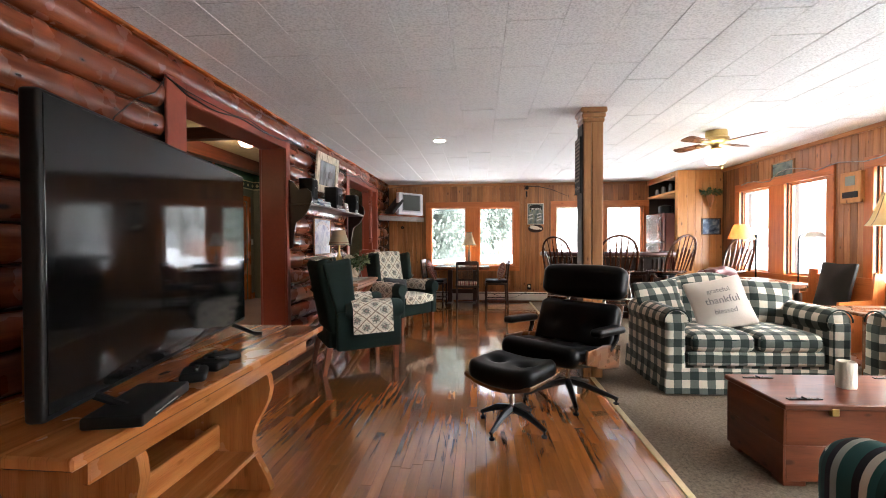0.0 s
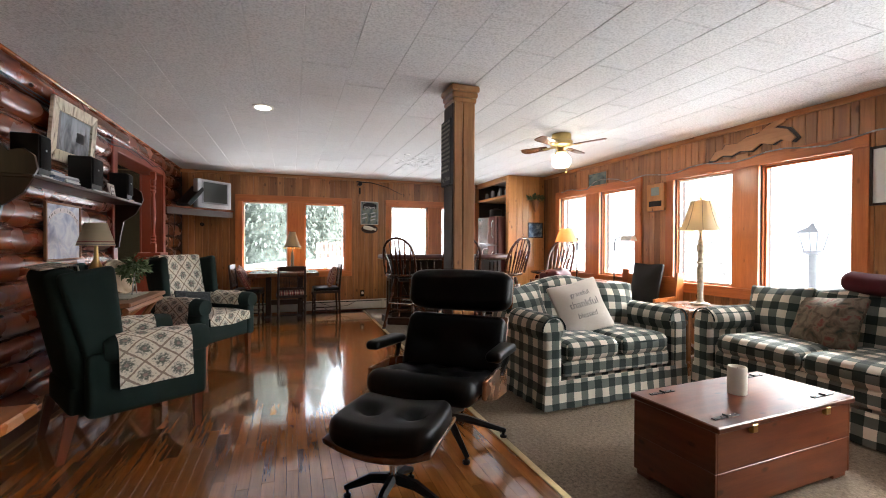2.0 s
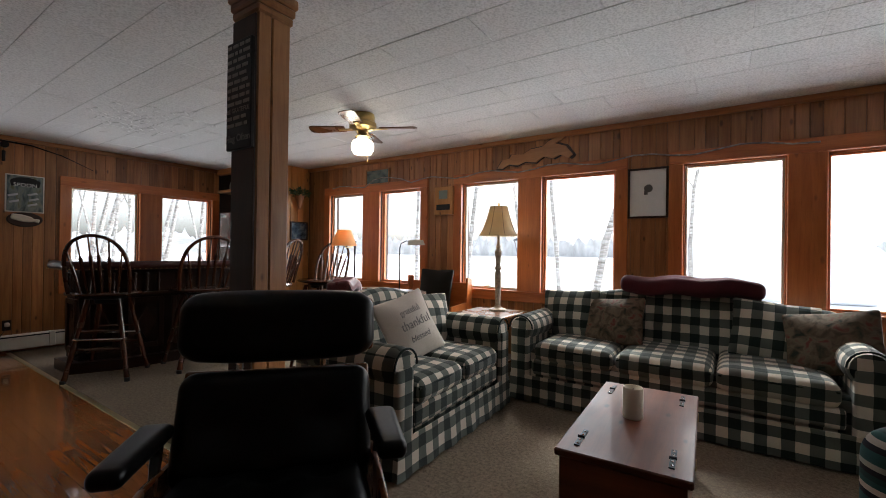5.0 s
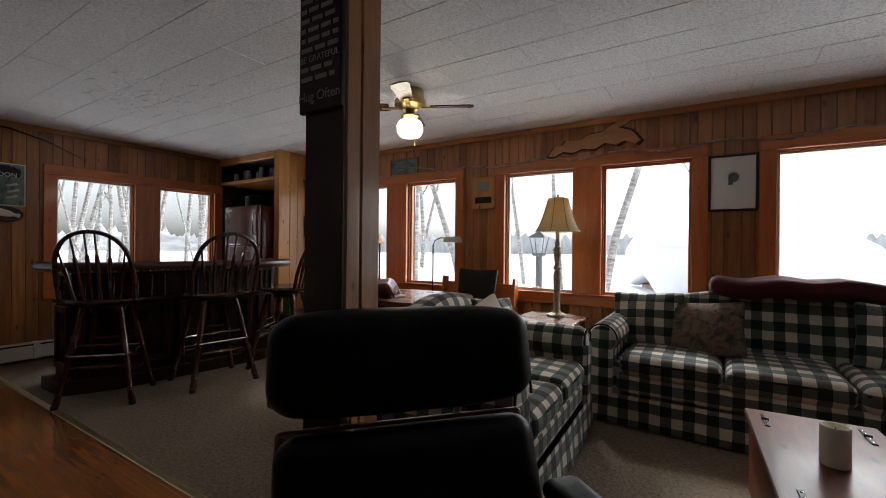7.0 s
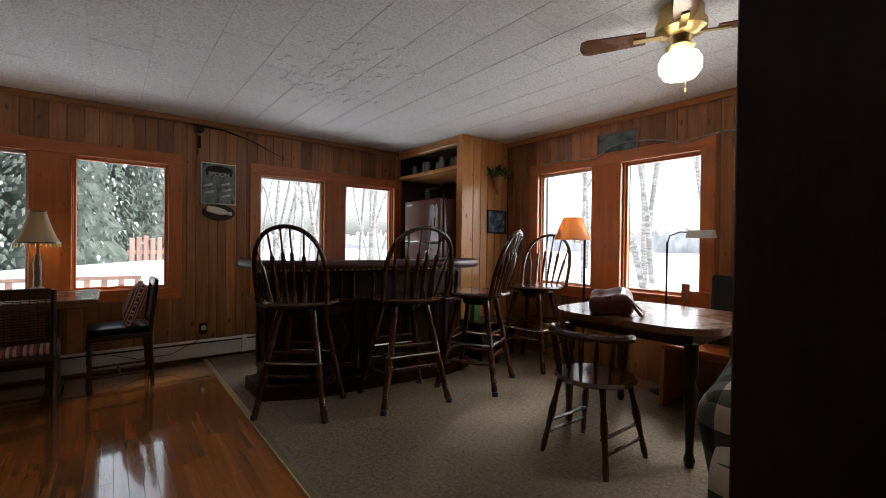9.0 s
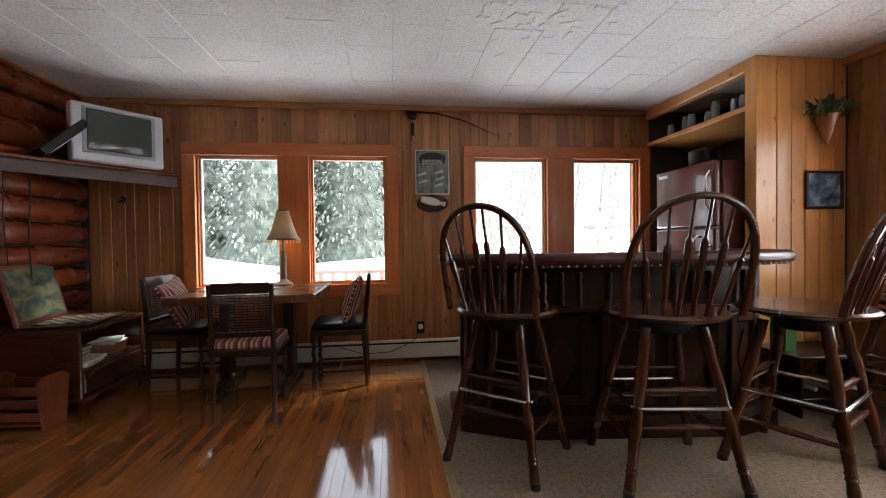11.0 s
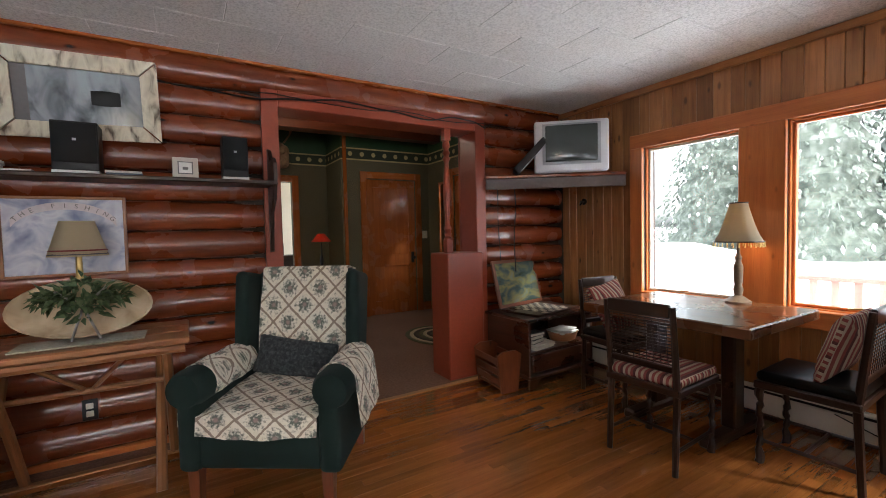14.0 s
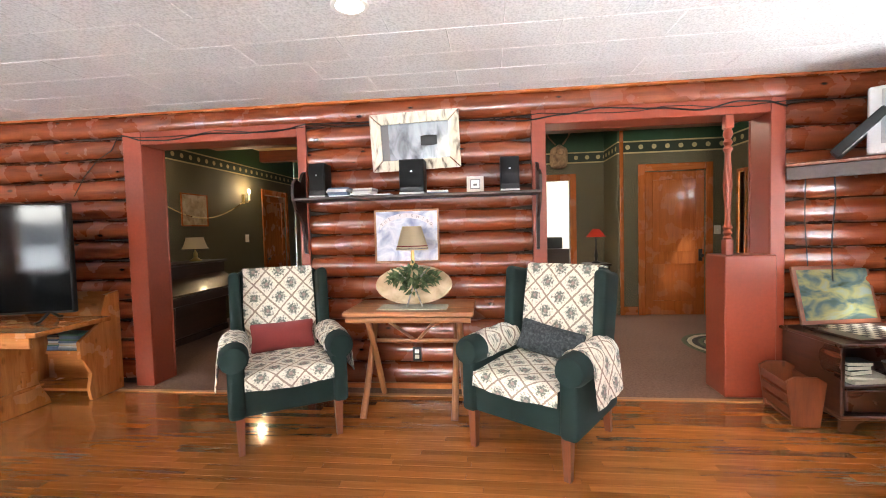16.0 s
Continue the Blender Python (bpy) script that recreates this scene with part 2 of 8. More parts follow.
def plain(name, colour, rough=0.5, metal=0.0, grain=0.12, scale=60.0, relief=0.1, coat=0.0, spec=0.5):
    """Paint, plastic or metal with faint blotches and relief."""
    mat, nt, bsdf = base_mat(name)
    tc = nt.nodes.new("ShaderNodeTexCoord").outputs["Object"]
    fine = node(nt, "ShaderNodeTexNoise", Vector=tc, Scale=scale, Detail=4.0).outputs[0]
    large = node(nt, "ShaderNodeTexNoise", Vector=tc, Scale=2.6, Detail=3.0).outputs[0]
    t = math_n(nt, "ADD", math_n(nt, "MULTIPLY", fine, 0.5), math_n(nt, "MULTIPLY", large, 0.5))
    col = mix_n(nt, ramp_n(nt, t, 0.3, 0.7), tuple(max(0, c * (1 - grain)) for c in colour), tuple(min(1, c * (1 + grain)) for c in colour))
    nt.links.new(col, bsdf.inputs["Base Color"])
    nt.links.new(math_n(nt, "ADD", rough, math_n(nt, "MULTIPLY", math_n(nt, "SUBTRACT", large, 0.5), 0.2)), bsdf.inputs["Roughness"])
    bsdf.inputs["Metallic"].default_value = metal
    bsdf.inputs["Coat Weight"].default_value = coat
    bsdf.inputs["Specular IOR Level"].default_value = spec
    if relief:
        bump(nt, bsdf, fine, relief, 0.001)
    return mat


def glowing(name, colour, strength):
    mat, nt, bsdf = base_mat(name)
    bsdf.inputs["Base Color"].default_value = (*colour, 1)
    bsdf.inputs["Emission Color"].default_value = (*colour, 1)
    bsdf.inputs["Emission Strength"].default_value = strength
    return mat


def shade_cloth(name, colour, glow=0.6):
    """Lampshade cloth that lets its bulb's light through."""
    mat, nt, bsdf = base_mat(name)
    weave = node(nt, "ShaderNodeTexNoise", Vector=coords(nt, 300, 300), Scale=1.0, Detail=2.0).outputs[0]
    col = mix_n(nt, weave, tuple(0.85 * c for c in colour), colour)
    tr = node(nt, "ShaderNodeBsdfTranslucent", Color=col)
    nt.links.new(col, bsdf.inputs["Base Color"])
    bsdf.inputs["Roughness"].default_value = 0.8
    mx = nt.nodes.new("ShaderNodeMixShader")
    mx.inputs[0].default_value = glow
    nt.links.new(bsdf.outputs[0], mx.inputs[1])
    nt.links.new(tr.outputs[0], mx.inputs[2])
    nt.links.new(mx.outputs[0], nt.nodes["Material Output"].inputs[0])
    return mat


def cloth(name, colour, second=None, rough=0.9, scale=350.0, relief=0.25, sheen=0.2):
    mat, nt, bsdf = base_mat(name)
    weave = node(nt, "ShaderNodeTexNoise", Vector=coords(nt, scale, scale), Scale=1.0, Detail=3.0).outputs[0]
    large = node(nt, "ShaderNodeTexNoise", Vector=coords(nt, 5, 5), Scale=1.0, Detail=3.0).outputs[0]
    t = math_n(nt, "ADD", math_n(nt, "MULTIPLY", weave, 0.6), math_n(nt, "MULTIPLY", large, 0.4))
    second = second or tuple(0.6 * c for c in colour)
    nt.links.new(mix_n(nt, ramp_n(nt, t, 0.35, 0.65), second, colour), bsdf.inputs["Base Color"])
    bsdf.inputs["Roughness"].default_value = rough
    bsdf.inputs["Sheen Weight"].default_value = sheen
    bump(nt, bsdf, weave, relief, 0.002)
    return mat


def stripes_n(nt, vec, axis, pitch, share=0.5):
    """1 inside the stripes across u (axis 0) or v (axis 1)."""
    sep = nt.nodes.new("ShaderNodeSeparateXYZ")
    nt.links.new(vec, sep.inputs[0])
    f = math_n(nt, "FRACT", math_n(nt, "DIVIDE", sep.outputs[axis], pitch))
    return math_n(nt, "LESS_THAN", f, share)


def gingham(name, light, mid, dark, pitch):
    """Woven check: two sets of stripes that cross."""
    mat, nt, bsdf = base_mat(name)
    vec = coords(nt, shuffle=False)
    warp = node(nt, "ShaderNodeTexNoise", Vector=vec, Scale=9.0, Detail=2.0)
    wob = nt.nodes.new("ShaderNodeVectorMath")
    wob.operation = "MULTIPLY_ADD"
    nt.links.new(warp.outputs[1], wob.inputs[0])
    wob.inputs[1].default_value = (0.012, 0.012, 0)
    nt.links.new(vec, wob.inputs[2])
    a, b = stripes_n(nt, wob.outputs[0], 0, pitch), stripes_n(nt, wob.outputs[0], 1, pitch)
    col = mix_n(nt, math_n(nt, "MAXIMUM", a, b), light, mid)
    col = mix_n(nt, math_n(nt, "MULTIPLY", a, b), col, dark)
    weave = node(nt, "ShaderNodeTexNoise", Vector=coords(nt, 420, 420), Scale=1.0, Detail=2.0).outputs[0]
    col = mix_n(nt, 0.35, col, mix_n(nt, weave, (0.2, 0.2, 0.2), (0.8, 0.8, 0.8)), "OVERLAY")
    nt.links.new(col, bsdf.inputs["Base Color"])
    bsdf.inputs["Roughness"].default_value = 0.9
    bsdf.inputs["Sheen Weight"].default_value = 0.15
    bump(nt, bsdf, weave, 0.25, 0.002)
    return mat


def throw_cloth(name):
    """Tapestry throw: cream, a lattice of brown twigs and a dark sprig in every cell."""
    mat, nt, bsdf = base_mat(name)
    vec = coords(nt, shuffle=False)
    mp = nt.nodes.new("ShaderNodeMapping")
    mp.inputs["Rotation"].default_value = (0, 0, radians(45))
    mp.inputs["Scale"].default_value = (8.0, 8.0, 1)
    nt.links.new(vec, mp.inputs[0])
    nz = node(nt, "ShaderNodeTexNoise", Vector=vec, Scale=45.0, Detail=3.0)
    sep = nt.nodes.new("ShaderNodeSeparateXYZ")
    nt.links.new(mp.outputs[0], sep.inputs[0])
    jig = math_n(nt, "MULTIPLY", math_n(nt, "SUBTRACT", nz.outputs[0], 0.5), 0.10)
    cells = [math_n(nt, "FRACT", math_n(nt, "ADD", s, jig)) for s in (sep.outputs[0], sep.outputs[1])]
    off = [math_n(nt, "ABSOLUTE", math_n(nt, "SUBTRACT", c, 0.5)) for c in cells]
    line = math_n(nt, "GREATER_THAN", math_n(nt, "MAXIMUM", off[0], off[1]), 0.455)
    dist = math_n(nt, "SQRT", math_n(nt, "ADD", math_n(nt, "POWER", off[0], 2.0), math_n(nt, "POWER", off[1], 2.0)))
    spikes = node(nt, "ShaderNodeTexNoise", Vector=vec, Scale=70.0, Detail=3.0).outputs[0]
    blob = math_n(nt, "SUBTRACT", 1.0, ramp_n(nt, math_n(nt, "ADD", dist, math_n(nt, "MULTIPLY", math_n(nt, "SUBTRACT", spikes, 0.5), 1.0)), 0.15, 0.38))
    heart = math_n(nt, "SUBTRACT", 1.0, ramp_n(nt, dist, 0.05, 0.12))
    col = mix_n(nt, spikes, (0.64, 0.58, 0.48), (0.80, 0.74, 0.63))
    col = mix_n(nt, blob, col, (0.14, 0.145, 0.125))
    col = mix_n(nt, math_n(nt, "MULTIPLY", heart, 0.7), col, (0.40, 0.27, 0.24))
    col = mix_n(nt, math_n(nt, "MULTIPLY", line, 0.8), col, (0.19, 0.125, 0.09))
    nt.links.new(col, bsdf.inputs["Base Color"])
    bsdf.inputs["Roughness"].default_value = 0.95
    bump(nt, bsdf, spikes, 0.35, 0.003)
    return mat


def striped(name, colours, pitch, axis=0):
    """Cloth with bands of the colours given, each an equal share of the pitch."""
    mat, nt, bsdf = base_mat(name)
    vec = coords(nt, shuffle=False)
    sep = nt.nodes.new("ShaderNodeSeparateXYZ")
    nt.links.new(vec, sep.inputs[0])
    f = math_n(nt, "FRACT", math_n(nt, "DIVIDE", sep.outputs[axis], pitch))
    rr = nt.nodes.new("ShaderNodeValToRGB")
    rr.color_ramp.interpolation = "CONSTANT"
    while len(rr.color_ramp.elements) < len(colours):
        rr.color_ramp.elements.new(0.5)
    for i, c in enumerate(colours):
        rr.color_ramp.elements[i].position = i / len(colours)
        rr.color_ramp.elements[i].color = (*c, 1)
    nt.links.new(f, rr.inputs[0])
    weave = node(nt, "ShaderNodeTexNoise", Vector=coords(nt, 400, 400), Scale=1.0, Detail=2.0).outputs[0]
    nt.links.new(mix_n(nt, 0.35, rr.outputs[0], mix_n(nt, weave, (0.2, 0.2, 0.2), (0.8, 0.8, 0.8)), "OVERLAY"), bsdf.inputs["Base Color"])
    bsdf.inputs["Roughness"].default_value = 0.9
    bump(nt, bsdf, weave, 0.25, 0.002)
    return mat


def blotchy(name, colours, scale, rough=0.8, relief=0.0, stretch=1.0, detail=3.0):
    """Soft patches of several colours: faded prints, patchwork, pictures."""
    mat, nt, bsdf = base_mat(name)
    n = node(nt, "ShaderNodeTexNoise", Vector=coords(nt, scale, scale * stretch), Scale=1.0, Detail=detail, Distortion=0.6).outputs[0]
    rr = nt.nodes.new("ShaderNodeValToRGB")
    while len(rr.color_ramp.elements) < len(colours):
        rr.color_ramp.elements.new(0.5)
    for i, c in enumerate(colours):
        rr.color_ramp.elements[i].position = 0.3 + 0.4 * i / max(1, len(colours) - 1)
        rr.color_ramp.elements[i].color = (*c, 1)
    nt.links.new(n, rr.inputs[0])
    nt.links.new(rr.outputs[0], bsdf.inputs["Base Color"])
    bsdf.inputs["Roughness"].default_value = rough
    if relief:
        bump(nt, bsdf, n, relief, 0.004)
    return mat


def carpet(name, dark, light):
    mat, nt, bsdf = base_mat(name)
    loops = node(nt, "ShaderNodeTexNoise", Vector=coords(nt, 1, 1, False), Scale=130.0, Detail=3.0).outputs[0]
    flecks = node(nt, "ShaderNodeTexNoise", Vector=coords(nt, 1, 1, False), Scale=48.0, Detail=4.0, Roughness=0.7).outputs[0]
    wear = node(nt, "ShaderNodeTexNoise", Vector=coords(nt, 1, 1, False), Scale=1.4, Detail=3.0).outputs[0]
    t = math_n(nt, "ADD", math_n(nt, "MULTIPLY", flecks, 0.55), math_n(nt, "ADD", math_n(nt, "MULTIPLY", loops, 0.3), math_n(nt, "MULTIPLY", wear, 0.15)))
    nt.links.new(mix_n(nt, ramp_n(nt, t, 0.38, 0.62), dark, light), bsdf.inputs["Base Color"])
    bsdf.inputs["Roughness"].default_value = 0.97
    bsdf.inputs["Specular IOR Level"].default_value = 0.15
    bump(nt, bsdf, loops, 0.6, 0.003)
    return mat


def ceiling_paint(name):
    """White fibre tiles, pitted and a little stained."""
    mat, nt, bsdf = base_mat(name)
    tc = nt.nodes.new("ShaderNodeTexCoord").outputs["Object"]
    pits = node(nt, "ShaderNodeTexNoise", Vector=tc, Scale=75.0, Detail=4.0, Roughness=0.75).outputs[0]
    tile = nt.nodes.new("ShaderNodeNewGeometry").outputs["Random Per Island"]
    stain = node(nt, "ShaderNodeTexNoise", Vector=tc, Scale=0.9, Detail=4.0).outputs[0]
    col = mix_n(nt, ramp_n(nt, pits, 0.36, 0.56), (0.56, 0.558, 0.555), (0.83, 0.83, 0.825))
    col = mix_n(nt, math_n(nt, "MULTIPLY", tile, 0.10), col, (0.45, 0.44, 0.43))
    col = mix_n(nt, math_n(nt, "MULTIPLY", ramp_n(nt, stain, 0.6, 0.75), 0.18), col, (0.5, 0.43, 0.36))
    nt.links.new(col, bsdf.inputs["Base Color"])
    bsdf.inputs["Roughness"].default_value = 0.75
    bump(nt, bsdf, pits, 0.5, 0.004)
    return mat


def pane_glass(name):
    mat, nt, bsdf = base_mat(name)
    clear = nt.nodes.new("ShaderNodeBsdfTransparent")
    gloss = node(nt, "ShaderNodeBsdfGlossy", Roughness=0.02)
    fr = node(nt, "ShaderNodeFresnel", IOR=1.45)
    mx = nt.nodes.new("ShaderNodeMixShader")
    nt.links.new(fr.outputs[0], mx.inputs[0])
    nt.links.new(clear.outputs[0], mx.inputs[1])
    nt.links.new(gloss.outputs[0], mx.inputs[2])
    nt.links.new(mx.outputs[0], nt.nodes["Material Output"].inputs[0])
    return mat


FLOORWOOD = wood("varnished_maple_floor", (0.225, 0.072, 0.016), (0.46, 0.17, 0.042), 0.14, 26, 0.12, 1.0, 0.20, -0.08)
FLOORWOOD.node_tree.nodes["Principled BSDF"].inputs["Coat IOR"].default_value = 1.85
LOG = wood("red_stained_log", (0.095, 0.017, 0.006), (0.31, 0.075, 0.024), 0.26, 16, 0.95, 0.5, 0.14, 0.1)
LOG.node_tree.nodes["Principled BSDF"].inputs["Coat Roughness"].default_value = 0.2
REDTRIM = plain("barn_red_paint", (0.26, 0.048, 0.022), 0.36, 0, 0.12, 40, 0.08)
PINE = wood("amber_pine_panel", (0.195, 0.065, 0.019), (0.50, 0.228, 0.080), 0.33, 30, 0.75, 0.15, 0.32)
PINELIGHT = wood("honey_pine_panel", (0.42, 0.17, 0.045), (0.62, 0.31, 0.10), 0.33, 24, 0.8, 0.15, 0.12)
WINTRIM = wood("orange_fir_trim", (0.38, 0.098, 0.022), (0.64, 0.21, 0.055), 0.34, 22, 0.45, 0.2, 0.1)
POSTWOOD = wood("pine_post", (0.25, 0.10, 0.032), (0.46, 0.225, 0.082), 0.4, 26, 0.7, 0.15, 0.12)
OAKDARK = wood("dark_oak", (0.012, 0.004, 0.002), (0.040, 0.013, 0.006), 0.32, 34, 0, 0.15, 0.15)
STOOLWOOD = wood("stained_stool_oak", (0.030, 0.008, 0.004), (0.090, 0.026, 0.010), 0.24, 34, 0, 0.35, 0.12)
WALNUT = wood("walnut_veneer", (0.085, 0.028, 0.011), (0.22, 0.090, 0.035), 0.28, 18, 0, 0.35, 0.1)
PINETABLE = wood("oiled_pine_table", (0.26, 0.078, 0.017), (0.52, 0.21, 0.06), 0.25, 18, 0.35, 0.4, 0.12)
CEDAR = wood("red_cedar_chest", (0.085, 0.018, 0.007), (0.22, 0.062, 0.022), 0.38, 16, 0.7, 0.14, 0.15)
DOORWOOD = wood("varnished_fir_door", (0.25, 0.058, 0.012), (0.47, 0.145, 0.034), 0.26, 24, 0, 0.4, 0.08)
TWIG = wood("peeled_twig", (0.22, 0.075, 0.028), (0.42, 0.19, 0.075), 0.4, 20, 0.3, 0.2, 0.1)
BIRCH = blotchy("birch_bark", [(0.10, 0.07, 0.05), (0.55, 0.48, 0.36), (0.72, 0.66, 0.52), (0.60, 0.54, 0.42)], 22, 0.8, 0.4, 0.35)
CARPETBEIGE = carpet("beige_berber", (0.10, 0.076, 0.052), (0.27, 0.212, 0.155))
CARPETROSE = carpet("rose_tan_carpet", (0.14, 0.078, 0.056), (0.27, 0.165, 0.125))
CEILING = ceiling_paint("fibre_ceiling")
GAP = plain("dark_gap", (0.05, 0.04, 0.035), 0.9)
LEATHER = plain("black_leather", (0.0016, 0.0016, 0.0018), 0.36, 0, 0.3, 120, 0.25, 0.0, 0.22)
BLACKMETAL = plain("black_metal", (0.008, 0.008, 0.009), 0.38, 0.5, 0.2, 80, 0.05)
CHROME = plain("polished_steel", (0.75, 0.75, 0.76), 0.16, 1.0, 0.05, 50, 0.0)
BRASS = plain("worn_brass", (0.55, 0.40, 0.16), 0.3, 1.0, 0.15, 50, 0.05)
STRIPMETAL = plain("gold_carpet_strip", (0.62, 0.52, 0.30), 0.35, 0.85, 0.12, 60, 0.05)
BLACKPLASTIC = plain("black_plastic", (0.006, 0.006, 0.0065), 0.42, 0, 0.15, 90, 0.05, 0.0, 0.35)
SCREEN = plain("dark_screen", (0.004, 0.004, 0.0045), 0.07, 0, 0.02, 10, 0.0, 0.0, 0.22)
CRTGLASS = plain("grey_tube_glass", (0.055, 0.065, 0.06), 0.1, 0, 0.03, 10, 0.0)
SILVER = plain("silver_plastic", (0.52, 0.53, 0.55), 0.4, 0.15, 0.06, 90, 0.05)
WHITEPAINT = plain("cream_enamel", (0.70, 0.66, 0.58), 0.45, 0, 0.06, 30, 0.05)
WHITE = plain("white_paper", (0.80, 0.79, 0.76), 0.7, 0, 0.05, 60, 0.05)
CHECK = gingham("green_gingham", (0.62, 0.56, 0.46), (0.105, 0.118, 0.10), (0.006, 0.017, 0.013), 0.128)
THROW = throw_cloth("lodge_throw")
GREENCLOTH = cloth("forest_green_cloth", (0.004, 0.019, 0.016), (0.002, 0.010, 0.008), 0.9, 350.0, 0.25, 0.0)
TEALSTRIPE = striped("teal_striped_cloth", [(0.02, 0.09, 0.085), (0.02, 0.09, 0.085), (0.012, 0.012, 0.02), (0.55, 0.5, 0.42), (0.02, 0.09, 0.085), (0.012, 0.05, 0.05), (0.012, 0.012, 0.02), (0.30, 0.32, 0.28)], 0.16)
REDSTRIPE = striped("red_striped_cloth", [(0.22, 0.045, 0.04), (0.42, 0.33, 0.26), (0.09, 0.022, 0.022), (0.22, 0.045, 0.04), (0.38, 0.29, 0.21)], 0.075)
REDCLOTH = cloth("brick_red_cloth", (0.26, 0.035, 0.032))
MAROON = cloth("maroon_fleece", (0.095, 0.006, 0.013), None, 0.95, 160, 0.5, 0.1)
DARKPRINT = blotchy("dark_leaf_print", [(0.01, 0.012, 0.014), (0.03, 0.035, 0.04), (0.075, 0.08, 0.085)], 55, 0.9, 0.2)
PATCHWORK = blotchy("rustic_patch_print", [(0.02, 0.03, 0.02), (0.10, 0.07, 0.045), (0.17, 0.135, 0.09), (0.16, 0.04, 0.03)], 16, 0.9, 0.2)
CREAMCLOTH = cloth("cream_canvas", (0.62, 0.56, 0.49), (0.52, 0.465, 0.40))
INK = plain("grey_ink", (0.16, 0.15, 0.15), 0.8)
SHADE = shade_cloth("cream_shade", (0.64, 0.54, 0.37), 0.45)
SHADETAN = shade_cloth("tan_silk_shade", (0.36, 0.30, 0.21), 0.35)
SHADEWARM = shade_cloth("amber_shade", (0.80, 0.50, 0.26), 0.5)
BULB = glowing("warm_bulb", (1.0, 0.72, 0.38), 3.0)
OPAL = glowing("opal_globe", (1.0, 0.90, 0.74), 2.0)
GLASS = pane_glass("window_glass")
VINYL = plain("oxblood_vinyl", (0.045, 0.008, 0.007), 0.3, 0, 0.25, 90, 0.2)
FRIDGE = plain("burgundy_enamel", (0.12, 0.032, 0.028), 0.22, 0, 0.08, 120, 0.05, 0.5)
SNOW = plain("snow", (0.86, 0.87, 0.90), 0.8, 0, 0.03, 1.2, 0.3)
NEEDLES = blotchy("grey_green_spruce_needles", [(0.060, 0.075, 0.060), (0.11, 0.13, 0.105), (0.21, 0.23, 0.205)], 3.5, 0.9)
BARK = blotchy("frosted_grey_bark", [(0.16, 0.145, 0.13), (0.32, 0.30, 0.28), (0.55, 0.54, 0.53)], 14, 0.9, 0.5, 0.25)
FENCEWOOD = wood("weathered_red_fence", (0.34, 0.18, 0.14), (0.52, 0.33, 0.27), 0.7, 20, 0.2, 0, 0.15)
WALLPAPER = blotchy("olive_sprig_wallpaper", [(0.040, 0.036, 0.017), (0.090, 0.080, 0.042), (0.19, 0.165, 0.105)], 75, 0.75, 0.0)
GREENPAINT = plain("deep_green_paint", (0.014, 0.052, 0.020), 0.6, 0, 0.12, 20, 0.05)
BORDERDARK = plain("border_green", (0.02, 0.03, 0.015), 0.7, 0, 0.2, 60, 0.0)
BORDERGOLD = plain("border_gold", (0.45, 0.36, 0.18), 0.7, 0, 0.2, 60, 0.0)
OCHRE = plain("ochre_plaster", (0.52, 0.38, 0.18), 0.8, 0, 0.12, 12, 0.2)
BEAMRED = wood("red_beam", (0.08, 0.016, 0.007), (0.17, 0.042, 0.017), 0.4, 20, 0.3, 0.1, 0.1)


# ---- the sky's and the snow's light at the windows ----
def window_light(name, x, y, z, aim, length, height, watts):
    lamp = new(name, bpy.data.lights.new(name, "AREA"))
    lamp.data.shape, lamp.data.size, lamp.data.size_y, lamp.data.energy = "RECTANGLE", length, height, watts
    lamp.data.color = (1.0, 0.985, 0.96)
    lamp.matrix_world = look((x, y, z), aim)


window_light("window_light_east", 8.3, 3.6, 0.05, (1.0, 3.6, 1.9), 11.0, 1.0, WINDOW)
window_light("window_light_north", 1.4, 11.6, -0.2, (1.4, 6.0, 2.0), 5.0, 0.9, WINDOW * 0.3)

# ---- the shell of the lounge ----
WEST, EAST, NORTH, SOUTH, TOP = -1.60, 4.28, 9.26, -1.70, 2.39
NORTH_PANES = [(-0.708, 0.013), (0.272, 0.983), (1.812, 2.538), (2.802, 3.498)]
EAST_PANES = [(-7.478, -6.802), (-6.508, -5.822), (-5.238, -4.527), (-4.278, -3.552), (-3.008, -2.302), (-2.078, -1.352), (-0.498, 0.208), (0.452, 1.158)]
NORTH_M = Matrix.Translation((0, NORTH, 0))
EAST_M = Matrix.Translation((EAST, 0, 0)) @ Matrix.Rotation(radians(-90), 4, "Z")

carpet_floor = structure("floor_carpet", G().box(1.288, SOUTH, -0.10, EAST + 0.2, NORTH + 0.2, 0.0, 0.002), CARPETBEIGE, "flecked beige berber carpet, fitted to the walls", "carpet")
structure("floor_carpet_entry", G().box(-8.0, 1.5, -0.10, -1.47, NORTH + 0.5, 0.004, 0.002), CARPETROSE, "worn rose-tan carpet of the entry hall and den", "carpet")
wood_floor = structure("floor", G().box(-1.47, SOUTH, -0.10, 1.288, NORTH + 0.2, -0.006, 0.001), GAP, "glossy strip floor of varnished maple boards", "floor")
structure("floor_edge", G().box(-1.70, SOUTH, -0.10, -1.47, 1.5, -0.001, 0.001), FLOORWOOD, "varnished border board along the log wall", "floor")
structure("carpet_strip", G().box(1.268, SOUTH, -0.02, 1.308, NORTH - 0.06, 0.006, 0.003), STRIPMETAL, "gold metal strip along the carpet edge", "trim")
structure("threshold_strip", G().box(-1.50, 2.9, -0.02, -1.455, 8.3, 0.009, 0.003), POSTWOOD, "thin wooden strip where the entry carpet begins", "trim")


